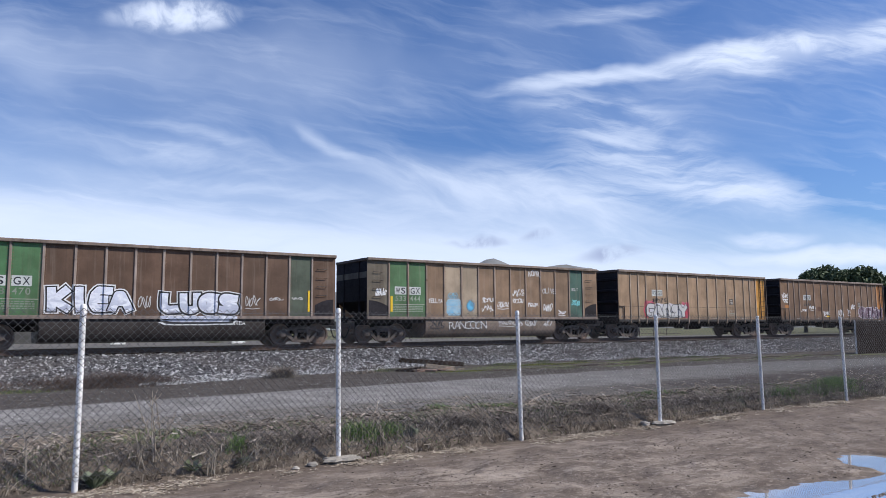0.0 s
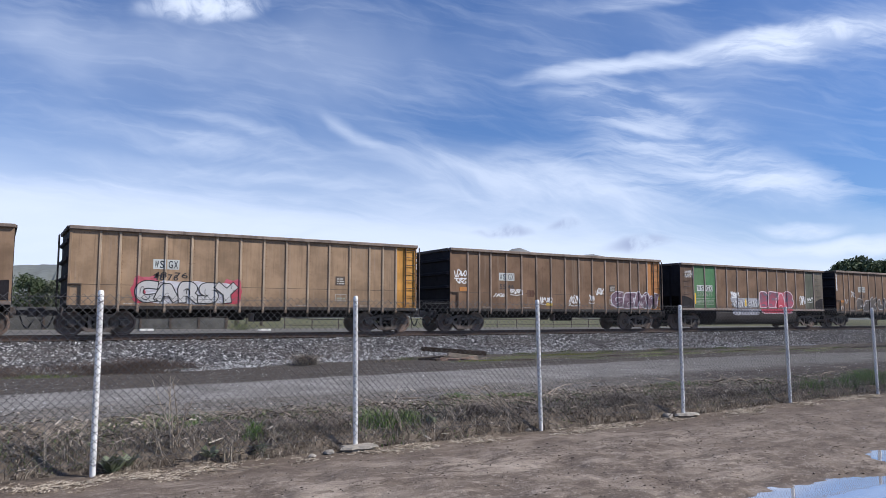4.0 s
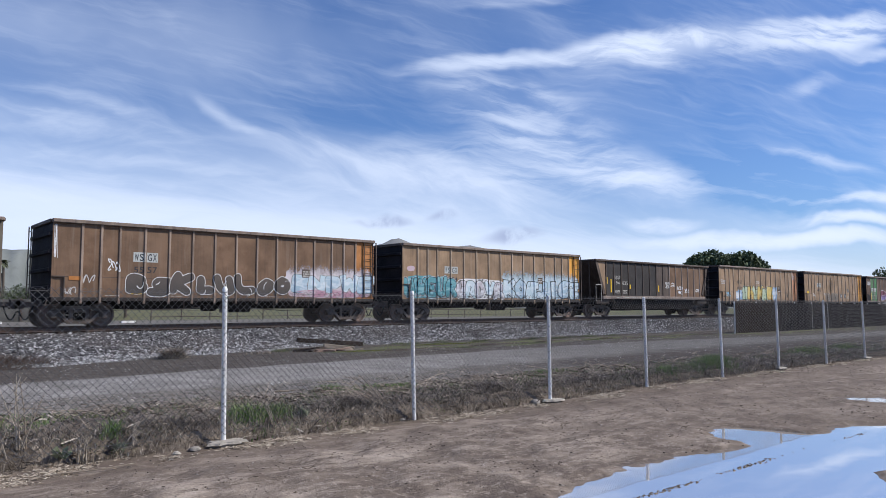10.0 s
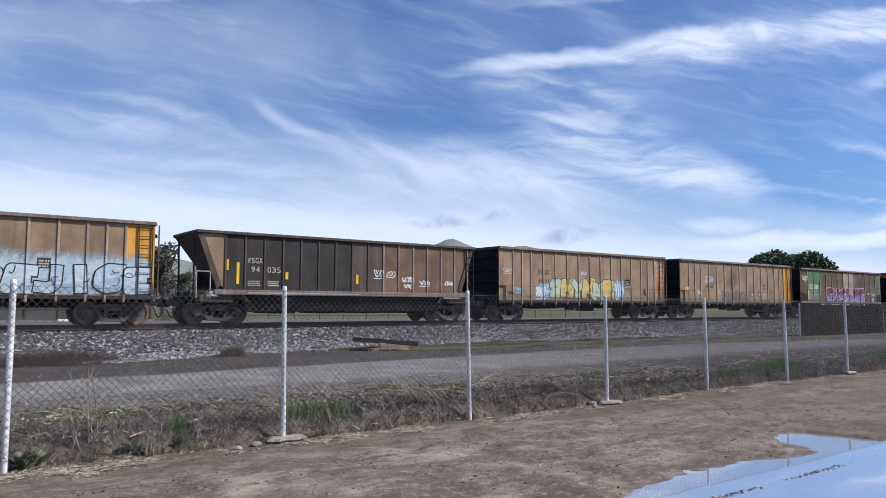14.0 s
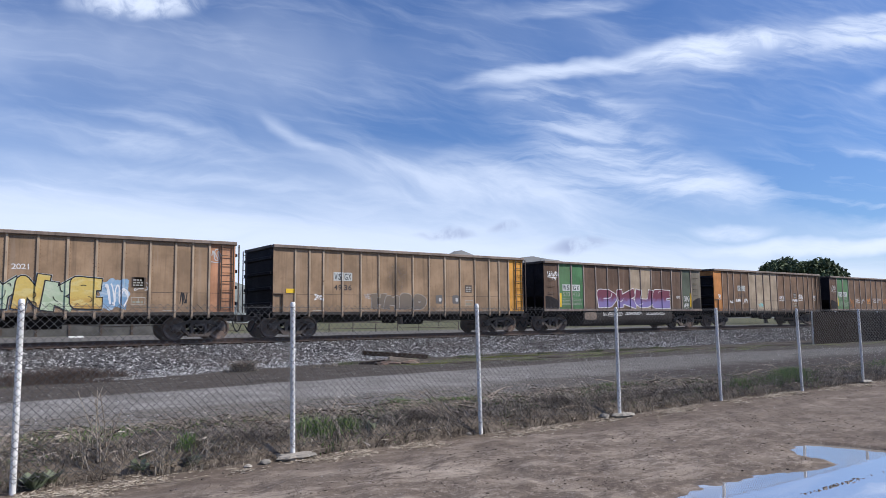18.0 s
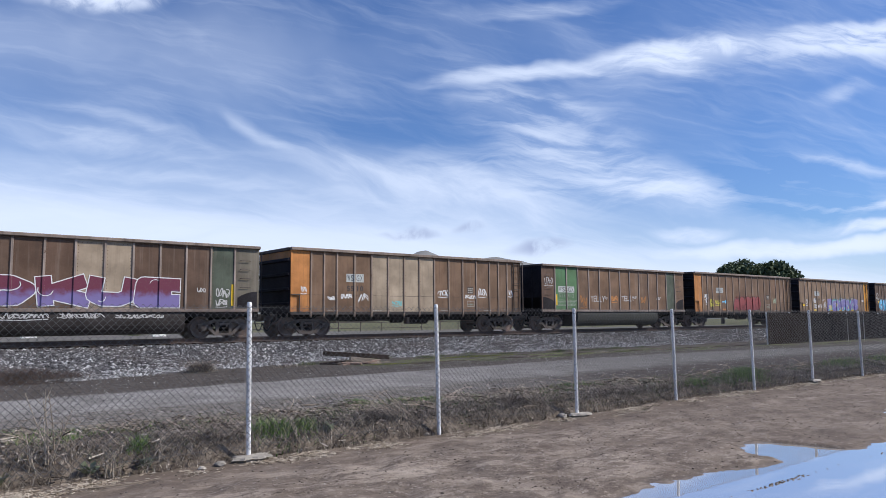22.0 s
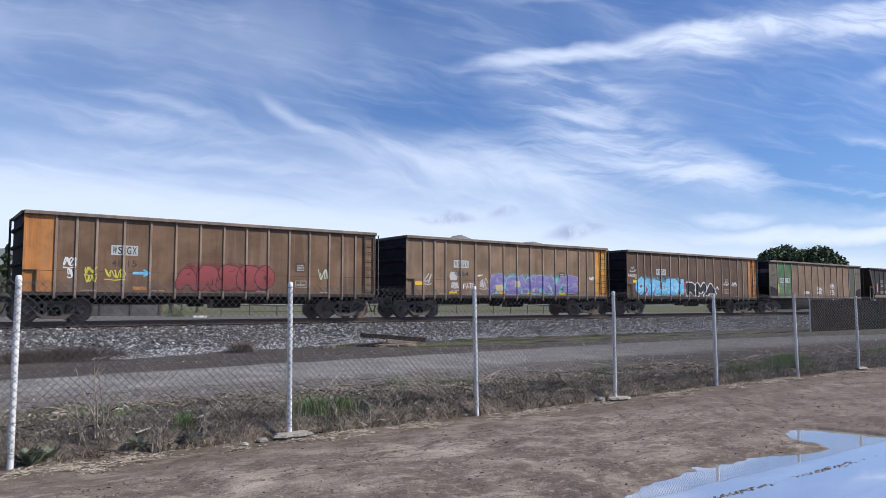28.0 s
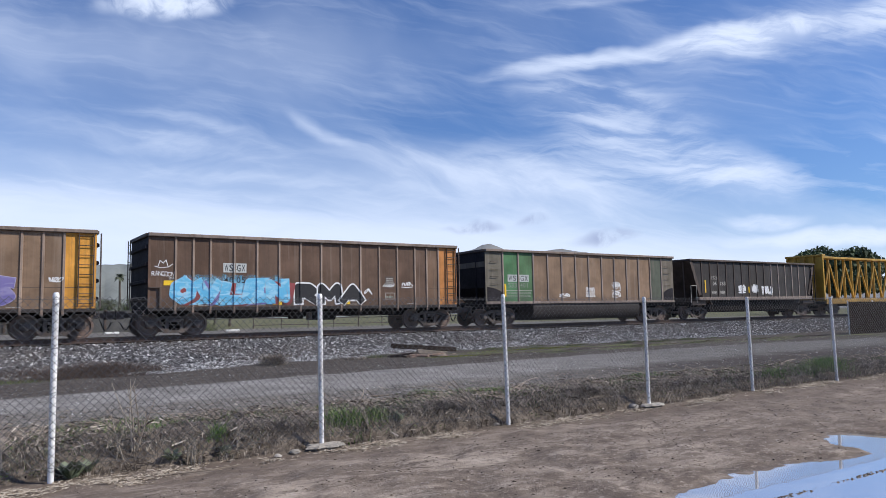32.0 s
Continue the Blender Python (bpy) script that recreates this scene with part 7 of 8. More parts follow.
def ridge(name, az0, az1, dist, els, depth, material, label, seed):
    """A line of hills: a strip of ground that rises to a ridge and falls behind it."""
    r = np.random.RandomState(seed)
    az = np.linspace(az0, az1, 160)
    el = np.interp(az, [e[0] for e in els], [e[1] for e in els])
    el = el + 0.03 * np.sin(az * 5.3) + 0.02 * np.sin(az * 13.1 + 1)
    rows = []
    for k, (back, part_) in enumerate(((-0.9, 0.0), (-0.5, 0.42), (-0.2, 0.80), (0.0, 1.0), (0.35, 0.75), (1.0, -0.02))):
        d = dist + depth * back
        hgt = (dist * np.tan(np.radians(el)) + 1.6) * part_ + (0.015 * dist * r.normal(0, 0.25, len(az)) if part_ not in (0.0, 1.0) else 0)
        rows.append(np.stack([d * np.sin(np.radians(az)), d * np.cos(np.radians(az)), hgt], -1))
    v = np.concatenate(rows)
    n = len(az)
    f = [(j * n + i, j * n + i + 1, (j + 1) * n + i + 1, (j + 1) * n + i) for j in range(5) for i in range(n - 1)]
    me = bpy.data.meshes.new(name)
    me.from_pydata(v.tolist(), [], f)
    me.shade_smooth()
    tagged(part(name, me, material), label, "hills", kind="structure")


ridge("hills_near", -45, 27, 900, ((-45, 2.6), (-20, 3.0), (0, 3.4), (5, 3.65), (9, 3.95), (14, 4.0), (20, 3.0), (27, 0.5)), 260, M["hill"], "hazy grassy green hills beyond the town", 5)
ridge("hills_far", 20, 120, 3000, ((20, 2.0), (30, 3.6), (35.2, 4.75), (36.6, 5.18), (37.5, 5.58), (38.4, 5.15), (39.6, 4.7), (41.2, 4.72), (43.1, 4.95), (45.0, 4.6), (50, 3.6), (60, 2.2), (80, 1.2), (120, 0.6)), 500, M["range"], "hazy bare grey peaks on the horizon", 6)

# a low wall, a pipe fence and wheel stops on the far side of the line
M["blocks"] = plain("grey_concrete_block", (0.09, 0.088, 0.082), 0.95, 0.3, 3, world=True)
M["white_stop"] = plain("chipped_white_paint", (0.78, 0.78, 0.75), 0.8, 0.1, 8)
wall = new("block_wall")
tagged(wall, "low pale concrete block wall beyond the tracks", "wall")
for k in range(9):
    a, b = -4.0 + 2.4 * k, -4.0 + 2.4 * (k + 1)
    part("wall_panel", Shape().box(a + 0.02, b - 0.02, 66.0, 66.2, 0.3, 2.3, 0.01), M["blocks"], wall)
    part("wall_post", Shape().box(b - 0.09, b + 0.09, 65.93, 66.0, 0.3, 2.35, 0.01), M["umber"], wall)
pf = new("pipe_fence")
tagged(pf, "low dark pipe fence round a grass field beyond the tracks", "fence")
for k in range(22):
    xx = 22.0 + 2.6 * k
    part("post", Shape().tube([(xx, 63.0, 0.2), (xx, 63.0, 1.5)], 0.05, 6), M["iron"], pf)
for zz in (0.85, 1.42):
    part("pipe", Shape().tube([(22.0, 63.0, zz), (79.2, 63.0, zz)], 0.03, 6), M["iron"], pf)
for az in (9.4, 17.75):
    x, y, _ = at(az, 58.0)
    ob = part("wheel_stop", Shape().box(-0.5, 0.5, -0.09, 0.09, 0.0, 0.17, 0.03), M["white_stop"])
    ob.location = (x, y, float(ground_z(x, y)) - 0.01)
    tagged(ob, "white-painted concrete wheel stop beyond the tracks", "wheel stop", "wheel stops")
thicket("yucca", *at(16.0, 62.0)[:2], 1.0, 0.8, 500, 1.5, 321, "mossy", "pale green spiky shrub beyond the tracks")
for k in range(9):
    far_tree(-2.0 + 2.3 * k, 104 + 3 * (k % 3), 1.1 + 0.35 * ((k * 5) % 3), 9.0, 600 + k, ("leaf", "leaf2")[k % 2], False, 1500)

# ---- the train ----
FRONT = dict(A=-1.0, B=15.21, C=31.55, D=47.85, E=64.06, F=80.26, G=96.53, H=112.61, I=128.85, J=144.97, K=160.98, L=177.1, M=193.3, N=209.3, O=225.48, P=241.75, Q=258.0, R=274.2, S=290.2)


def cols(text):
    """Panel colours from a short row of words with counts."""
    out = []
    for w in text.split():
        name, _, k = w.partition("*")
        out += [name] * int(k or 1)
    return out


def tubcols(first, body, last="moss", end="dark", special=None):
    c = [first, "green", "green"] + [body] * 9 + [last, end]
    for i, v in (special or {}).items():
        c[i] = v
    return c


def gon(letter, colours, number, label, **kw):
    return gondola(ord(letter), FRONT[letter], cols(colours), (("WS", "GX"), number), label=label, **kw)


def tubw(letter, colours, number, label, **kw):
    return tub_gondola(ord(letter), FRONT[letter], colours, (("WS", "GX"), number), label=label, **kw)


wA, pA = tubw("A", tubcols("dark", "dark", "moss", "dark"), ("533", "470"), "dark brown tub gondola wagon with two green panels and silver graffiti")
wB, pB = tubw("B", tubcols("olive", "mid", "teal", "mid", {4: "cream", 5: "cream"}), ("533", "444"), "brown tub gondola wagon with green and cream panels and small tags", tub="tub", band=True)
wC, pC = gon("C", "tan*15 amber", ("48", "76"), "tan gondola wagon with an orange end panel and white graffiti", rib="ribtan")
wD, pD = gon("D", "brown*15 orange", ("55", "46"), "brown gondola wagon with an orange end panel and pink graffiti")
wE, pE = tubw("E", tubcols("dark", "brown", "moss", "olive"), ("533", "625"), "brown tub gondola wagon with green panels and red graffiti")
wF, pF = gon("F", "brown*15 orange", ("55", "57"), "brown gondola wagon with white outline graffiti along its foot")
wG, pG = gon("G", "tan*15 amber", ("48", "24"), "tan gondola wagon with teal and pale blue graffiti along its foot", rib="ribtan")
wH, pH = hopper(7, FRONT["H"], cols("coal*7 umber*2 brown*6"), ("94", "035"), "sooty dark hopper wagon with sloped ends and white tags")
wI, pI = gon("I", "tan*15 pinkish", ("46", "91"), "tan gondola wagon with green and yellow graffiti", rib="ribtan", plate=False)
wJ, pJ = gon("J", "tan*15 amber", ("49", "36"), "tan gondola wagon with an orange end panel and grey outline graffiti", rib="ribtan")
wK, pK = tubw("K", tubcols("dark", "dark", "moss", "olive", {7: "cream", 8: "cream"}), ("533", "420"), "brown tub gondola wagon with maroon and violet graffiti")
wL, pL = gon("L", "orange brown*4 cream*4 brown*7", ("55", "10"), "brown gondola wagon with cream panels and an orange leading panel", end_top="orange")
wM, pM = tubw("M", tubcols("dark", "brown", "moss", "brown"), ("533", "412"), "brown tub gondola wagon with two green panels and a green-black tub", tub="tubgreen")
wN, pN = gon("N", "orange brown*15", ("48", "15"), "brown gondola wagon with an orange leading panel and red graffiti", number_mat="faded")
wO, pO = gon("O", "mid*15 amber", ("48", "54"), "brown gondola wagon with violet and turquoise graffiti")
wP, pP = gon("P", "dark*14 brown orange", ("40", "05"), "dark brown gondola wagon with bright blue graffiti")
wQ, pQ = tubw("Q", tubcols("olive", "mid", "moss", "olive"), ("533", "401"), "brown tub gondola wagon with two green panels and few tags", band=True)
wR, pR = hopper(17, FRONT["R"], cols("coal*15"), ("06", "188"), "soot-black hopper wagon with sloped ends and white tags", tri="coal")
centerbeam(FRONT["S"], "empty yellow centerbeam flat wagon with a trussed middle beam")

# ---- sprayed paint and marks on each wagon ----
SILVER = spray("silver_spray", (0.42, 0.45, 0.56), (0.70, 0.73, 0.82), (0.80, 0.82, 0.88))
PALE_BLUE = spray("pale_blue_spray", (0.30, 0.42, 0.52), (0.40, 0.53, 0.61), (0.54, 0.61, 0.66))
BLUE_WHITE = spray("icy_blue_spray", (0.40, 0.52, 0.58), (0.50, 0.62, 0.68), (0.62, 0.68, 0.72))
TEAL_SPRAY = spray("teal_spray", (0.045, 0.19, 0.23), (0.075, 0.28, 0.33), (0.20, 0.40, 0.44))
PINK_WHITE = spray("pinkish_white_spray", (0.40, 0.39, 0.42), (0.55, 0.49, 0.52), (0.60, 0.61, 0.64))
SKY_BLUE = spray("sky_blue_spray", (0.10, 0.42, 0.66), (0.13, 0.46, 0.68), (0.30, 0.58, 0.74))
RED_SPRAY = spray("faded_red_spray", (0.22, 0.040, 0.042), (0.30, 0.06, 0.06))
RED_BRIGHT = spray("red_spray", (0.46, 0.035, 0.065), (0.50, 0.11, 0.15), (0.40, 0.06, 0.09))
MAROON = spray("maroon_to_violet_spray", (0.19, 0.15, 0.35), (0.14, 0.022, 0.05), None, 1.6, 2.0)
VIOLET = spray("violet_spray", (0.14, 0.12, 0.33), (0.19, 0.16, 0.37), (0.26, 0.23, 0.42))
VIOLET_PALE = spray("pale_violet_line", (0.34, 0.30, 0.48), (0.40, 0.37, 0.52))
AQUA = spray("turquoise_spray", (0.12, 0.52, 0.56), (0.20, 0.58, 0.60))
LIME = spray("pale_green_spray", (0.36, 0.46, 0.30), (0.44, 0.53, 0.38), (0.50, 0.56, 0.42))
DUSK_BLUE = spray("dusty_blue_spray", (0.16, 0.30, 0.48), (0.24, 0.38, 0.54), (0.40, 0.50, 0.60))
GOLD = spray("ochre_yellow_spray", (0.46, 0.27, 0.07), (0.60, 0.44, 0.12), (0.62, 0.50, 0.20), 1.3, 1.9)
LEMON = spray("yellow_tag_spray", (0.62, 0.56, 0.08))
GREY = spray("grey_spray", (0.24, 0.24, 0.27), (0.30, 0.30, 0.33), (0.38, 0.38, 0.41))
UMBER_FILL = spray("dark_grey_fill", (0.060, 0.050, 0.045), (0.095, 0.075, 0.062))
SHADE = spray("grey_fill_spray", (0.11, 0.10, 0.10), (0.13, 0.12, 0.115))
RED_DUSK = spray("red_to_dusky_spray", (0.46, 0.07, 0.12), (0.20, 0.05, 0.08), (0.11, 0.10, 0.14))
PALE_PINK = spray("pale_pink_line", (0.66, 0.46, 0.52), (0.70, 0.58, 0.62))
PLUM = spray("dark_plum_spray", (0.085, 0.045, 0.070), (0.12, 0.06, 0.09), (0.20, 0.13, 0.17))
ROSE_MIST = spray("pink_mist", (0.40, 0.26, 0.32), (0.48, 0.36, 0.42), None, 1.3, 2.3, (1.5, 2.2))
ROSE = spray("pink_spray", (0.42, 0.22, 0.29), (0.54, 0.36, 0.42), (0.50, 0.45, 0.47))
CHALKY = M["chalk"]
W_, K_ = M["white"], M["ink"]


def tags(w, prof, material, wd, *boxes):
    for i, b in enumerate(boxes):
        tag(w, prof, b, material, int(b[0] * 100) + i, wd * 1.6)


def written(w, prof, text, box, material="white", off=0.004, wild=0.5, seed=1):
    """A thin sprayed word that can be read."""
    for one in lettering(text, *box, off, wild, seed, 0.86, True):
        on_side(w, one, M[material] if isinstance(material, str) else material, prof, "sprayed_letter", 0.006)


def yellow_bars(w, prof, *boxes):
    for b in boxes:
        patch(w, prof, b, "signal")


def tubface(prof, lift=0.012):
    return ([], -1.505, -1.505, lift)


# silver letters with black shadow and white halo
piece(wA, pA, "KiEA", (3.40, 6.15, 1.30, 2.34), SILVER, K_, W_, 3, 0.36, 0.05, 0.05, 1, True, 0.5, 1.22, "silver letters outlined in black and white")
piece(wA, pA, "LUGS", (7.25, 10.25, 1.27, 2.22), SILVER, K_, W_, 8, 0.34, 0.07, 0.04, 1, True, 0.5, 1.20, "silver letters outlined in black and white")
across_sill(wA, 7.25, 10.25, SILVER)
on_side(wA, blob(7.15, 10.35, 0.86, 1.2, 3, 9, 0.12), W_, tubface(pA), "sprayed_drip", 0.004)
on_side(wA, blob(7.25, 10.25, 0.91, 1.2, 3, 9, 0.12), K_, tubface(pA), "sprayed_drip", 0.008)
on_side(wA, blob(7.40, 10.10, 0.985, 1.2, 3, 9, 0.16), SILVER, tubface(pA), "sprayed_drip", 0.012)
written(wA, tubface(pA), "KIEA", (10.05, 10.6, 0.88, 1.04), "white")
tags(wA, pA, "chalk", 0.018, (6.42, 6.88, 1.5, 2.0), (10.6, 11.2, 1.6, 2.1), (9.9, 10.3, 1.8, 2.2), (11.6, 12.2, 1.9, 2.05), (12.6, 13.1, 1.95, 2.05))
yellow_bars(wA, pA, (13.33, 13.42, 1.44, 2.35))

tags(wB, pB, "white", 0.020, (6.5, 7.2, 1.5, 1.85), (6.5, 7.2, 1.95, 2.25), (7.5, 8.2, 1.7, 2.05), (8.5, 9.25, 2.3, 2.72), (8.5, 9.2, 1.95, 2.2), (9.55, 10.2, 1.76, 2.0), (10.6, 11.25, 1.5, 2.0), (0.42, 1.0, 2.18, 2.56), (11.65, 12.2, 1.38, 1.6))
written(wB, pB, "TELLYA", (3.30, 4.12, 1.90, 2.12))
written(wB, pB, "NOWR", (9.58, 10.37, 3.38, 3.70), wild=0.8)
written(wB, pB, "OLIVE", (10.55, 11.45, 2.5, 2.8), "chalk", 0.008)
written(wB, pB, "BOLT", (12.68, 13.15, 2.67, 2.85), "chalk")
tags(wB, pB, AQUA, 0.022, (12.66, 13.25, 1.85, 2.2))
for r_ in range(3):
    for q_ in range(3 - (r_ == 2)):
        cx, cz = 4.52 + 0.22 * q_ + 0.11 * (r_ == 2), 1.42 + 0.36 * r_
        for rad in (0.20, 0.12, 0.05):
            sh = Shape()
            stroke(sh, [(cx + rad * math.cos(a), cz + rad * 1.35 * math.sin(a)) for a in np.linspace(0, math.pi, 8)], 0.022)
            on_side(wB, sh, SKY_BLUE, pB, "sprayed_arc", 0.0062 + 0.0006 * (r_ * 3 + q_))
on_side(wB, blob(4.35, 5.25, 1.26, 2.15, 8, 6, 0.06), spray("pale_blue_dome", (0.26, 0.42, 0.54), (0.34, 0.46, 0.54), (0.40, 0.48, 0.52)), pB, "sprayed_cloud", 0.004)
BLUE_SPOT = spray("sky_blue_burst", (0.10, 0.42, 0.66), None, None, 1.3, 2.3, None, (5.8, 1.78, 0.32, 0.36, 1.0))
on_side(wB, blob(5.4, 6.2, 1.38, 2.18, 5, 5, 0.05), BLUE_SPOT, pB, "sprayed_patch", 0.006)
throwup(wB, tubface(pB), "RANGOON", (4.5, 6.75, 0.64, 1.04), M["chalk"], K_, None, 4, 0.0, "", 0, 0.02, 0.4)
tags(wB, tubface(pB), "chalk", 0.025, (7.55, 9.1, 0.82, 1.05), (9.3, 10.1, 0.74, 1.08), (10.55, 11.15, 0.72, 1.08))
tags(wB, tubface(pB), "ink", 0.022, (3.4, 4.2, 0.75, 1.05))
yellow_bars(wB, pB, (1.22, 1.34, 1.47, 2.19))

on_side(wC, blob(2.10, 3.2, 1.16, 2.30, 11, 6, 0.2), RED_BRIGHT, pC, "sprayed_cloud", 0.004)
on_side(wC, blob(5.5, 6.35, 1.16, 2.25, 13, 6, 0.2), RED_BRIGHT, pC, "sprayed_cloud", 0.004)
on_side(wC, blob(2.5, 6.0, 1.16, 2.12, 14, 9, 0.15), PINK_WHITE, pC, "sprayed_cloud", 0.005)
piece(wC, pC, "CARSY", (2.35, 6.1, 1.22, 2.12), CHALKY, K_, None, 12, 0.30, 0.04, 0.03, 1, True, 0.7, 1.15, "white and grey letters over a red cloud", inner=2)
written(wC, pC, "48 76", (2.9, 4.2, 2.2, 2.42), "ink", 0.006, 0.2)

tags(wD, pD, "white", 0.03, (0.25, 0.95, 2.6, 3.0), (0.35, 0.9, 2.3, 2.6))
tags(wD, pD, "white", 0.022, (2.55, 3.2, 1.68, 1.88), (3.6, 4.35, 1.86, 2.12), (5.5, 6.3, 1.42, 1.74), (7.45, 8.2, 1.35, 1.9), (9.4, 10.0, 1.9, 2.3), (8.9, 9.3, 1.5, 1.9))
on_side(wD, blob(10.3, 14.4, 1.15, 2.05, 22, 12, 0.2), ROSE_MIST, pD, "sprayed_cloud", 0.004)
piece(wD, pD, "GEMW", (10.6, 14.2, 1.20, 2.12), PLUM, PINK_WHITE, None, 21, 0.30, 0.050, 0.0, 0, True, 0.9, 1.15, "pink and pale grey letters", inner=2)
patch(wD, pD, (0.55, 0.98, 1.95, 2.14), "orange")
on_side(wD, blob(4.6, 5.2, 1.7, 2.1, 6, 6), M["rust"], pD, "sprayed_patch", 0.005)
yellow_bars(wD, pD, (5.9, 6.3, 1.30, 1.40), (11.6, 12.1, 1.22, 1.34), (14.0, 14.36, 1.7, 1.85))

on_side(wE, blob(4.55, 7.55, 1.26, 1.95, 7, 9, 0.15), GREY, pE, "sprayed_cloud", 0.005)
on_side(wE, scrawl(4.75, 7.4, 1.30, 1.80, 6, 0.020), W_, pE, "sprayed_tag", 0.008)
tags(wE, pE, "white", 0.030, (4.62, 5.40, 1.92, 2.30))
on_side(wE, blob(4.55, 5.35, 1.60, 2.12, 12, 6, 0.2), GREY, pE, "sprayed_cloud", 0.006)
tags(wE, pE, "ink", 0.018, (4.7, 7.2, 1.30, 1.75))
on_side(wE, blob(7.5, 10.9, 1.26, 2.40, 17, 8, 0.10), RED_BRIGHT, pE, "sprayed_cloud", 0.005)
piece(wE, pE, "BEAB", (7.55, 11.05, 1.27, 2.36), [RED_DUSK, RED_DUSK, RED_BRIGHT, RED_DUSK], PALE_PINK, None, 32, 0.36, 0.055, 0.0, 0, True, 0.45, 1.18, "red letters outlined in pale pink")
across_sill(wE, 4.6, 7.5, GREY), across_sill(wE, 7.55, 11.0, RED_BRIGHT)
on_side(wE, blob(7.5, 11.05, 0.92, 1.12, 9, 11, 0.2), PALE_PINK, tubface(pE), "sprayed_drip", 0.008)
on_side(wE, blob(7.6, 10.95, 0.97, 1.12, 9, 11, 0.2), RED_BRIGHT, tubface(pE), "sprayed_drip", 0.012)
on_side(wE, blob(4.6, 7.6, 0.80, 1.12, 4, 9, 0.25), GREY, tubface(pE), "sprayed_drip", 0.004)
tags(wE, pE, "white", 0.026, (11.85, 12.5, 1.5, 2.15), (4.7, 5.2, 1.98, 2.25))
tags(wE, pE, "white", 0.02, (12.75, 13.4, 1.78, 2.05))
written(wE, pE, "KWKH", (0.42, 1.08, 3.05, 3.5), "white", 0.002, 0.9)
yellow_bars(wE, pE, (6.0, 6.12, 1.38, 1.82), (10.38, 10.5, 1.35, 1.83), (1.22, 1.33, 1.5, 2.15))

piece(wF, pF, "BSKLULOO", (2.6, 9.9, 1.17, 2.10), UMBER_FILL, W_, None, 41, 0.36, 0.026, 0.0, 2, False, 1.3, 1.04, "bubble letters outlined in white over dark fill", inner=1)
PINK_MIST = spray("pinkish_white_mist", (0.52, 0.40, 0.44), (0.60, 0.55, 0.58), None, 1.3, 2.0, (2.1, 2.7))
on_side(wF, blob(9.5, 14.5, 1.14, 2.75, 19, 14, 0.05), PINK_MIST, pF, "sprayed_cloud", 0.005)
piece(wF, pF, "ENPWE", (9.9, 14.4, 1.36, 2.28), [PALE_BLUE, BLUE_WHITE], SHADE, CHALKY, 42, 0.36, 0.02, 0.03, 0, True, 0.5, 1.20, "pale blue letters over a pink ground")
on_side(wF, blob(9.9, 14.3, 1.15, 1.55, 20, 12, 0.3), ROSE, pF, "sprayed_cloud", 0.016)
tags(wF, pF, "white", 0.024, (1.95, 2.4, 2.1, 2.6))
tags(wF, pF, "chalk", 0.020, (1.1, 1.5, 1.6, 2.0), (0.45, 0.85, 1.2, 1.5))
on_side(wF, scrawl(0.06, 0.18, 2.5, 3.85, 7, 0.02), W_, pF, "sprayed_tag", 0.03)
yellow_bars(wF, pF, (2.85, 3.26, 1.25, 1.40), (7.55, 7.98, 1.30, 1.45), (13.7, 14.1, 2.0, 2.16))
patch(wF, pF, (0.6, 1.0, 1.75, 1.9), "orange")

on_side(wG, blob(0.05, 3.7, 1.13, 2.40, 23, 12, 0.12), TEAL_SPRAY, pG, "sprayed_cloud", 0.005)
piece(wG, pG, "UWEUR", (0.12, 3.75, 1.14, 2.30), TEAL_SPRAY, K_, PALE_BLUE, 51, 0.34, 0.034, 0.03, 1, False, 0.6, 1.20, "teal letters", inner=2)
tags(wG, pG, "chalk", 0.022, (0.2, 1.6, 1.2, 1.6), (1.9, 3.5, 1.18, 1.5))
on_side(wG, blob(3.6, 7.4, 1.13, 2.30, 24, 9, 0.08), W_, pG, "sprayed_cloud", 0.005)
piece(wG, pG, "ERDVR", (3.75, 7.4, 1.14, 2.18), [PINK_WHITE, BLUE_WHITE], K_, W_, 52, 0.36, 0.032, 0.04, 1, False, 0.5, 1.20, "white letters touched with pink and blue", inner=3)
tags(wG, pG, "ink", 0.018, (4.0, 5.2, 1.2, 1.5), (5.6, 7.0, 1.18, 1.45))
BLUE_MIST = spray("pale_blue_mist", (0.30, 0.42, 0.52), (0.42, 0.55, 0.62), (0.54, 0.61, 0.66), 1.3, 2.3, (2.2, 2.9))
on_side(wG, blob(7.2, 14.42, 1.13, 3.0, 25, 16, 0.05), BLUE_MIST, pG, "sprayed_cloud", 0.005)
piece(wG, pG, "KOEJIGE", (7.4, 14.35, 1.15, 2.34), [BLUE_WHITE, PALE_BLUE], K_, None, 53, 0.33, 0.048, 0.0, 0, True, 0.6, 1.14, "pale blue letters outlined in black", inner=2)
on_side(wG, blob(0.3, 0.85, 2.56, 2.86, 3, 4), ROSE, pG, "sprayed_patch", 0.005)
written(wG, pG, "JBF", (5.3, 5.9, 2.12, 2.28), "ink", 0.006)

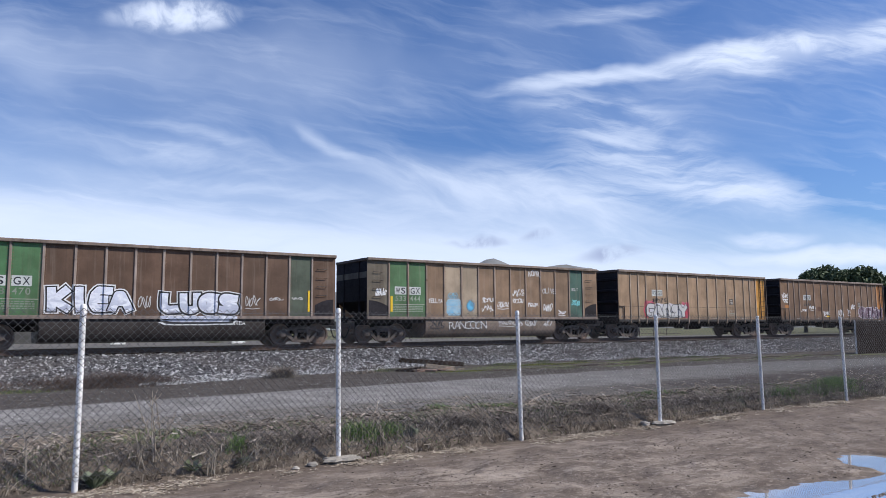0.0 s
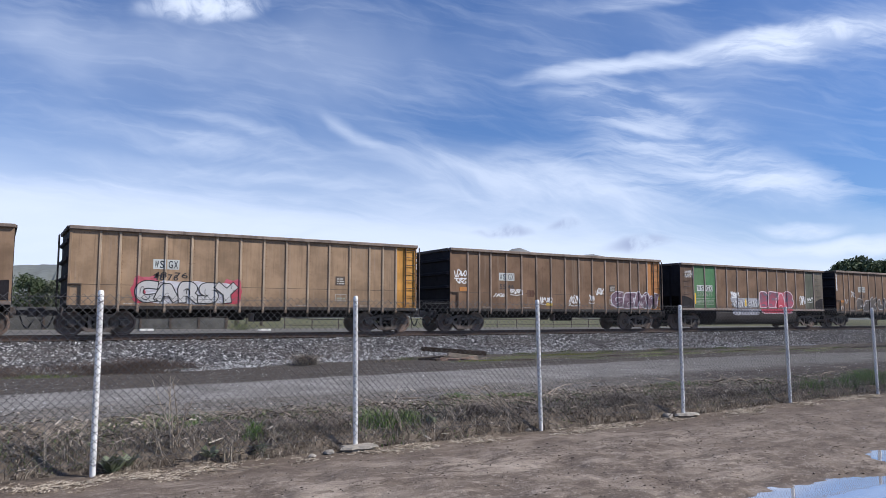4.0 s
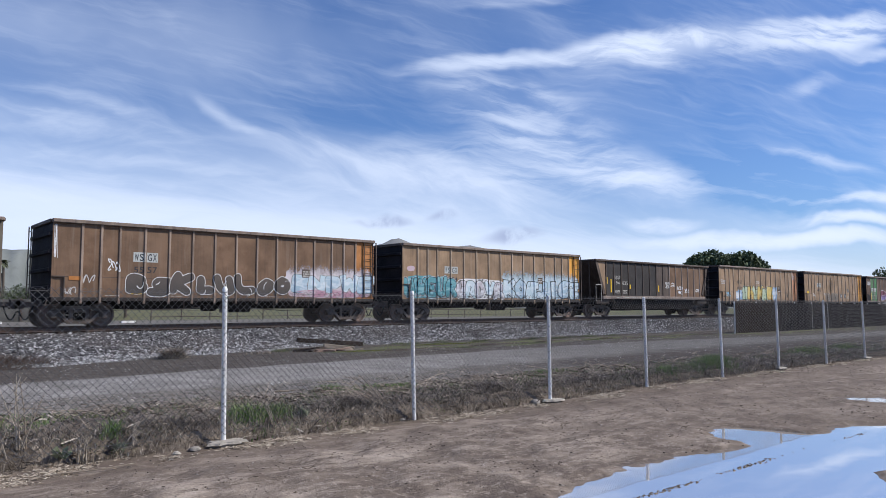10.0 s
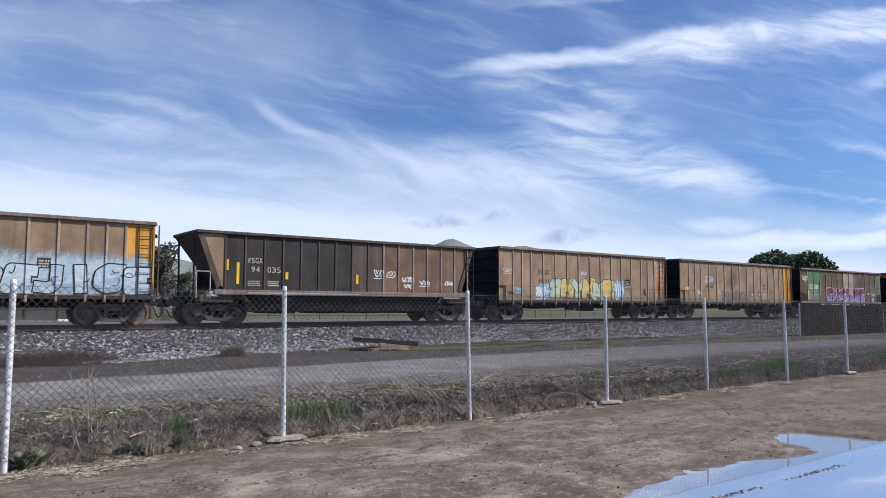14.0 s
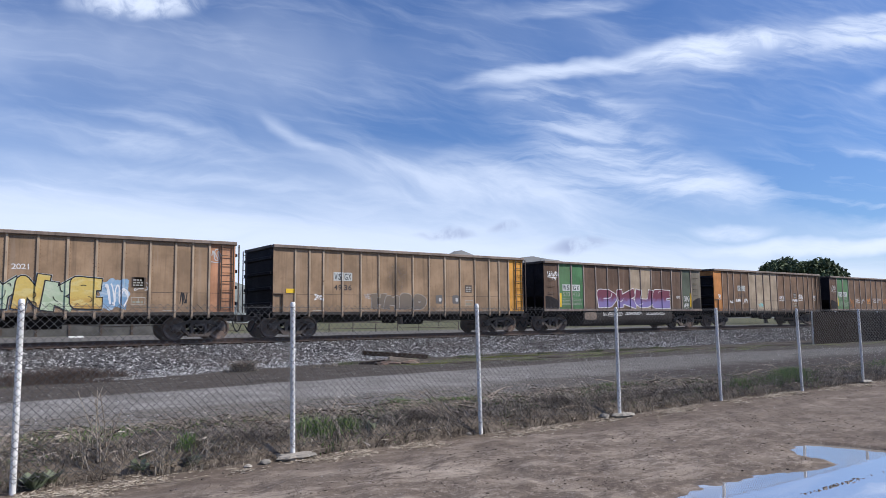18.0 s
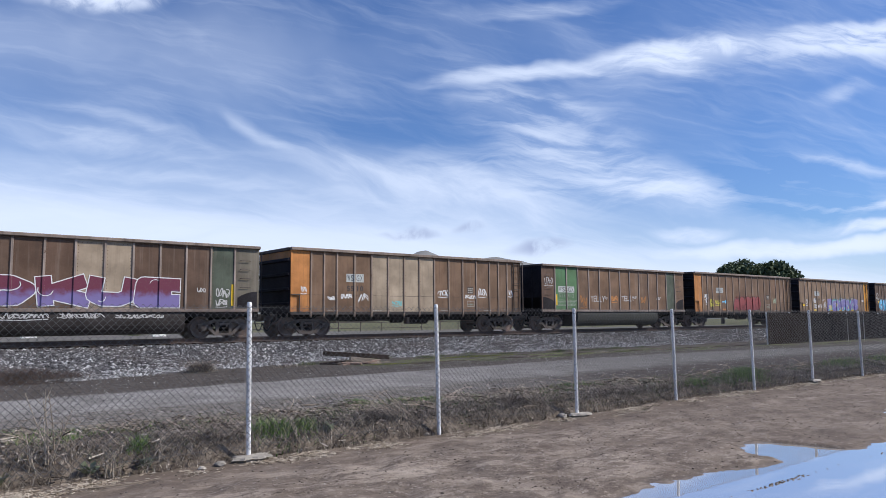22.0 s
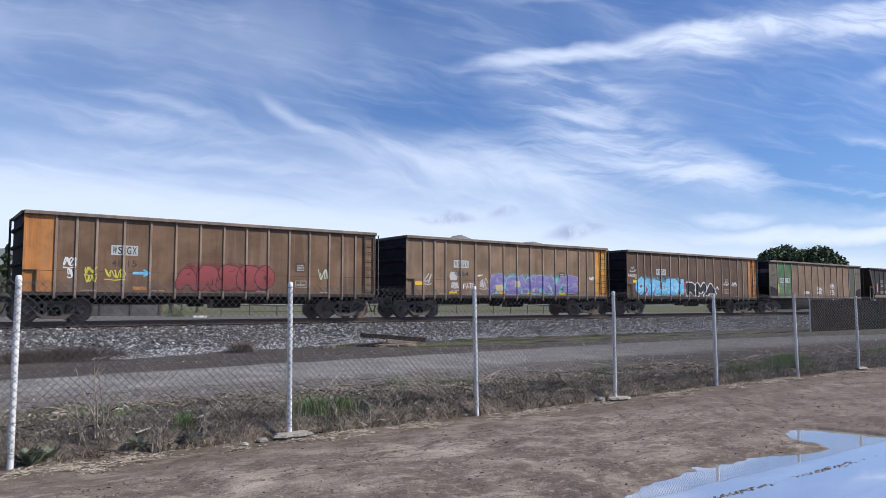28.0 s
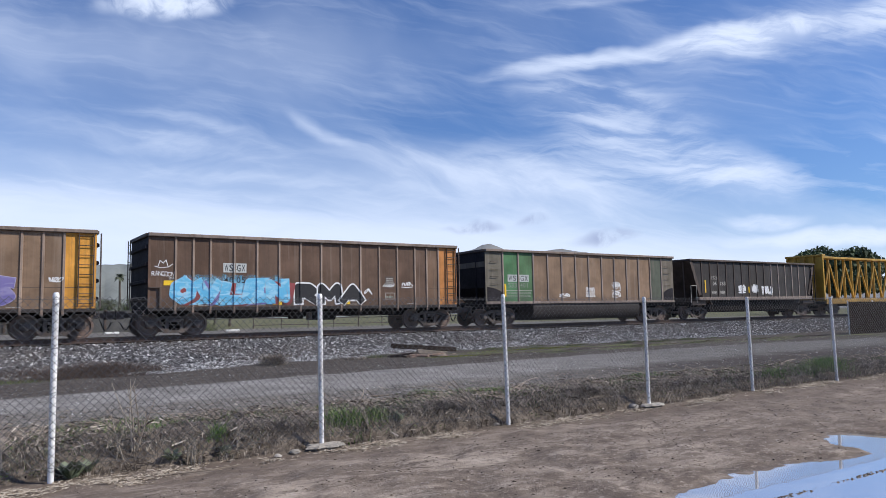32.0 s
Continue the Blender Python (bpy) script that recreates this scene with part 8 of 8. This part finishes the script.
tags(wH, pH, "white", 0.022, (8.4, 8.9, 2.12, 2.52), (9.1, 9.6, 2.2, 2.45), (10.0, 10.7, 1.9, 2.2), (10.1, 10.6, 1.6, 1.85), (11.0, 11.65, 1.8, 2.05), (12.6, 13.1, 1.8, 2.05))
on_side(wH, bars(2.2, 7.6, 1.27, 1.39, 1, 77), M["stencil"], ([], -1.62, -1.62, 0.004), "small_print", 0.004)
yellow_bars(wH, pH, (1.27, 1.36, 2.23, 2.7), (1.70, 1.82, 1.66, 2.57), (3.9, 4.03, 1.91, 2.22), (7.42, 7.56, 1.77, 2.21))

on_side(wI, blob(2.7, 3.95, 1.15, 2.15, 27, 7, 0.3), DUSK_BLUE, pI, "sprayed_cloud", 0.005)
on_side(wI, blob(9.2, 10.4, 1.15, 2.45, 28, 7, 0.3), DUSK_BLUE, pI, "sprayed_cloud", 0.005)
tags(wI, pI, "white", 0.03, (2.75, 3.5, 1.25, 2.0), (9.5, 10.3, 1.3, 2.2))
piece(wI, pI, "SHYNKE", (3.95, 9.30, 1.17, 2.42), [LIME, GOLD, LIME, GOLD, LIME, GOLD], K_, BLUE_WHITE, 60, 0.40, 0.046, 0.012, 0, True, 0.8, 1.30, "pale green and ochre letters outlined in black", inner=2)
written(wI, pI, "2021", (6.42, 7.02, 2.64, 2.84))
tags(wI, pI, "chalk", 0.024, (0.31, 0.97, 2.6, 2.85), (10.5, 11.0, 1.95, 2.35), (13.45, 13.85, 3.2, 3.7))
tags(wI, pI, SKY_BLUE, 0.03, (1.2, 1.75, 1.6, 1.85))
patch(wI, pI, (10.5, 10.95, 2.05, 2.45), "faded")
tags(wI, pI, "ink", 0.022, (12.2, 12.5, 1.4, 2.0), (0.6, 1.1, 1.45, 1.6))

THIN_GREY = spray("thin_grey_fill", (0.135, 0.108, 0.086), (0.19, 0.145, 0.105))
piece(wJ, pJ, "HMBD", (4.9, 8.0, 1.20, 2.02), THIN_GREY, M["chalk"], None, 71, 0.40, 0.012, 0.0, 1, True, 0.4, 1.2, "dark grey letters with a thin white outline")
for cx in (8.78, 9.82):
    on_side(wJ, blob(cx - 0.22, cx + 0.22, 1.48, 1.95, int(cx), 5, 0.1), SHADE, pJ, "sprayed_eye", 0.006)
    on_side(wJ, blob(cx - 0.02, cx + 0.14, 1.6, 1.8, 3, 5, 0.1), M["chalk"], pJ, "sprayed_eye", 0.009)
tags(wJ, pJ, "white", 0.025, (1.95, 2.38, 1.62, 1.9))
written(wJ, pJ, "WEST", (4.5, 5.15, 1.72, 1.95), "chalk", 0.0, 0.3)
patch(wJ, pJ, (0.6, 1.0, 1.93, 2.12), "signal")
SOOT = spray("soot_burst", (0.05, 0.042, 0.036), None, None, 1.3, 2.3, None, (6.3, 2.7, 0.75, 1.0, 0.42))
on_side(wJ, blob(5.5, 7.1, 1.7, 3.7, 9, 7, 0.05), SOOT, pJ, "soot_patch", 0.003)

piece(wK, pK, "DKUE", (4.40, 11.20, 1.27, 2.46), MAROON, W_, None, 85, 0.42, 0.038, 0.0, 0, True, 0.6, 1.20, "maroon letters fading to violet with a white outline", inner=1)
tags(wK, pK, "white", 0.016, (5.0, 5.4, 1.4, 1.55), (9.3, 9.8, 1.34, 1.5))
tags(wK, pK, "white", 0.026, (0.28, 1.10, 3.08, 3.36))
written(wK, pK, "19", (0.62, 0.95, 2.84, 3.04), "white", 0.006, 0.5)
tags(wK, pK, "chalk", 0.022, (12.7, 13.3, 1.7, 2.1), (12.7, 13.2, 1.36, 1.65), (11.9, 12.25, 1.9, 2.1))
tags(wK, tubface(pK), "chalk", 0.022, (4.8, 6.5, 0.88, 1.06), (6.8, 8.4, 0.88, 1.06), (8.8, 10.6, 0.86, 1.02))
on_side(wK, blob(3.2, 4.25, 0.6, 1.06, 3, 5, 0.05), M["tub"], tubface(pK), "faded_patch", 0.005)
yellow_bars(wK, pK, (1.22, 1.36, 1.36, 2.14), (13.38, 13.48, 1.36, 2.27))

tags(wL, pL, "white", 0.022, (0.52, 0.8, 1.98, 2.25), (1.9, 2.25, 1.64, 1.85), (2.6, 3.2, 1.72, 1.96), (3.56, 4.1, 1.6, 2.0), (8.4, 9.1, 1.92, 2.24), (10.25, 11.0, 1.8, 2.02), (11.2, 11.8, 1.95, 2.4), (13.5, 13.8, 2.0, 2.34))
tags(wL, pL, AQUA, 0.018, (5.5, 6.1, 1.45, 1.65))

written(wM, pM, "TELLY*", (4.40, 6.05, 1.74, 2.10), "chalk", 0.0, 0.6, 3)
written(wM, pM, "TELLY*", (7.50, 9.10, 1.80, 2.16), "chalk", 0.0, 0.6, 4)
tags(wM, pM, "orange", 0.025, (3.45, 4.0, 1.4, 2.1), (6.45, 7.05, 1.76, 2.14), (9.55, 10.1, 1.65, 2.2))
tags(wM, pM, "chalk", 0.022, (0.25, 0.95, 2.7, 3.2), (11.3, 11.8, 1.9, 2.1))
yellow_bars(wM, pM, (1.22, 1.33, 1.5, 2.15))

RED_MIST = spray("faded_red_mist", (0.24, 0.045, 0.05), (0.30, 0.06, 0.07), None, 1.3, 2.3, (1.7, 2.6))
on_side(wN, blob(5.4, 9.3, 1.16, 2.42, 33, 9, 0.12), RED_MIST, pN, "sprayed_cloud", 0.004)
MAROON_LINE = spray("dark_maroon_spray", (0.085, 0.018, 0.022))
piece(wN, pN, "ARSEO", (5.4, 9.4, 1.18, 2.30), RED_SPRAY, MAROON_LINE, None, 94, 0.40, 0.035, 0.0, 1, False, 0.5, 1.20, "faded dark red letters", inner=2)
tags(wN, pN, LEMON, 0.022, (2.0, 2.42, 1.48, 1.75), (2.0, 2.42, 1.8, 2.06), (2.7, 3.42, 1.64, 2.02))
sh = Shape()
stroke(sh, [(3.72, 1.85), (4.22, 1.86)], 0.10)
stroke(sh, [(4.10, 1.74), (4.30, 1.86), (4.10, 1.98)], 0.06)
on_side(wN, sh, SKY_BLUE, pN, "sprayed_arrow", 0.006)
tags(wN, pN, "white", 0.026, (1.30, 1.68, 2.05, 2.4), (1.45, 1.6, 1.7, 2.0))
tags(wN, pN, LIME, 0.026, (11.5, 11.95, 1.75, 2.3))
patch(wN, pN, (3.7, 4.2, 1.22, 1.34), "orange")

AQUA_MIST = spray("turquoise_mist", (0.12, 0.48, 0.52), (0.20, 0.52, 0.56), None, 1.3, 2.3, (1.9, 2.45))
on_side(wO, blob(5.2, 11.7, 1.14, 2.50, 29, 16, 0.15), AQUA_MIST, pO, "sprayed_cloud", 0.004)
piece(wO, pO, "PEWRVS", (5.3, 11.8, 1.17, 2.30), VIOLET, VIOLET_PALE, None, 104, 0.31, 0.022, 0.0, 0, True, 0.9, 1.22, "violet letters over turquoise and pale shadow")
CREAM_SPRAY = spray("pale_yellow_spray", (0.50, 0.42, 0.24), (0.58, 0.50, 0.34))
for a_, b_, c_, d_ in ((5.6, 6.3, 1.3, 1.75), (7.0, 7.5, 1.55, 1.95), (8.3, 8.7, 1.3, 1.55), (9.6, 10.1, 1.35, 1.7), (10.7, 11.1, 1.5, 1.8)):
    on_side(wO, blob(a_, b_, c_, d_, int(a_ * 10), 5, 0.35), CREAM_SPRAY, pO, "sprayed_patch", 0.022)
on_side(wO, blob(2.62, 3.15, 1.85, 2.32, 7, 6, 0.2), M["chalk"], pO, "sprayed_patch", 0.005)
tags(wO, pO, "chalk", 0.03, (2.75, 3.2, 1.4, 1.85), (1.1, 1.5, 1.7, 2.2), (4.6, 5.1, 1.5, 2.0))
written(wO, pO, "FATE", (3.5, 4.25, 1.45, 1.74))
tags(wO, pO, "white", 0.022, (12.9, 13.35, 2.06, 2.3), (4.45, 4.8, 2.1, 2.2))
yellow_bars(wO, pO, (0.53, 0.95, 1.60, 1.78), (2.6, 3.1, 1.2, 1.3), (5.9, 6.3, 1.2, 1.3), (7.7, 8.2, 1.2, 1.3), (10.4, 10.9, 1.2, 1.3))

BLUE_BURST = spray("bright_blue_mist", (0.10, 0.40, 0.64), (0.14, 0.46, 0.68), (0.30, 0.58, 0.74), 1.3, 2.3, (1.9, 2.5))
on_side(wP, blob(0.9, 5.8, 1.13, 2.5, 31, 14, 0.15), BLUE_BURST, pP, "sprayed_cloud", 0.004)
piece(wP, pP, "OVLEN", (1.00, 5.85, 1.15, 2.20), [RED_SPRAY, VIOLET], None, None, 111, 0.46, 0.0, 0.0, 0, True, 0.6, 1.22, "red and violet shadows of the letters", 0.003)
piece(wP, pP, "OVLEN", (0.85, 5.7, 1.18, 2.30), SKY_BLUE, DUSK_BLUE, None, 111, 0.34, 0.02, 0.0, 0, True, 0.6, 1.22, "bright blue letters over red and violet shadows", 0.010, 1)
piece(wP, pP, "RMA", (5.95, 9.3, 1.17, 2.12), K_, W_, None, 114, 0.34, 0.07, 0.0, 0, True, 0.35, 1.12, "black letters with a broad white outline")
sh = Shape()
stroke(sh, [(0.25, 2.72), (0.45, 2.66), (0.75, 2.70), (0.92, 2.82)], 0.028)
stroke(sh, [(0.36, 2.70), (0.44, 2.95), (0.56, 2.84), (0.66, 2.97), (0.74, 2.72)], 0.028)
on_side(wP, sh, W_, pP, "sprayed_hat", 0.005)
written(wP, pP, "RANGOON", (0.14, 0.98, 2.34, 2.54), "white", 0.004, 0.8)
written(wP, pP, "20", (0.76, 0.98, 2.22, 2.32), "white", 0.004, 0.3)
tags(wP, pP, "white", 0.022, (9.3, 9.7, 1.6, 1.9), (10.3, 10.9, 1.95, 2.15), (11.3, 11.9, 2.0, 2.2))
yellow_bars(wP, pP, (0.58, 1.0, 1.98, 2.17), (3.7, 4.2, 1.18, 1.32), (5.0, 5.4, 1.18, 1.32), (8.2, 8.6, 1.18, 1.32))

tags(wQ, pQ, "white", 0.025, (7.05, 7.75, 1.75, 2.0), (7.05, 7.75, 1.45, 1.7), (9.15, 9.85, 1.85, 2.25), (9.15, 9.85, 1.5, 1.8), (5.05, 5.8, 1.52, 1.66))
on_side(wQ, blob(9.2, 9.8, 2.0, 2.35, 3, 5), M["chalk"], pQ, "sprayed_patch", 0.004)
yellow_bars(wQ, pQ, (1.22, 1.33, 1.5, 2.15))
tags(wR, pR, "white", 0.045, (5.1, 5.85, 1.75, 2.25), (6.6, 7.25, 1.7, 2.25), (7.75, 9.0, 1.56, 2.2))
for c_ in (5.45, 6.95, 8.3):
    on_side(wR, blob(c_ - 0.3, c_ + 0.35, 1.65, 2.2, int(c_ * 10), 6, 0.35), M["chalk"], pR, "sprayed_patch", 0.004)
yellow_bars(wR, pR, (1.5, 1.62, 1.7, 2.5), (6.2, 6.32, 1.7, 2.1))

# ---- what moves ----


def motions():
    for wagon, x in WAGONS:
        walk(wagon, [(t, pose(x - SPEED * t, TRACK_Y, RAIL_Z + GRADE * (x - SPEED * t), 0, -math.degrees(GRADE), 0)) for t in (0, 8, 16, 24, 32)])
    turn = math.degrees(SPEED / WHEEL_R)
    steps = [k / 15 for k in range(32 * 15 + 1)]
    for ws in WHEELSETS:
        x = ws.location.x
        walk(ws, [(t, pose(x, 0, WHEEL_R, 0, -turn * t, 0)) for t in steps])


motions()
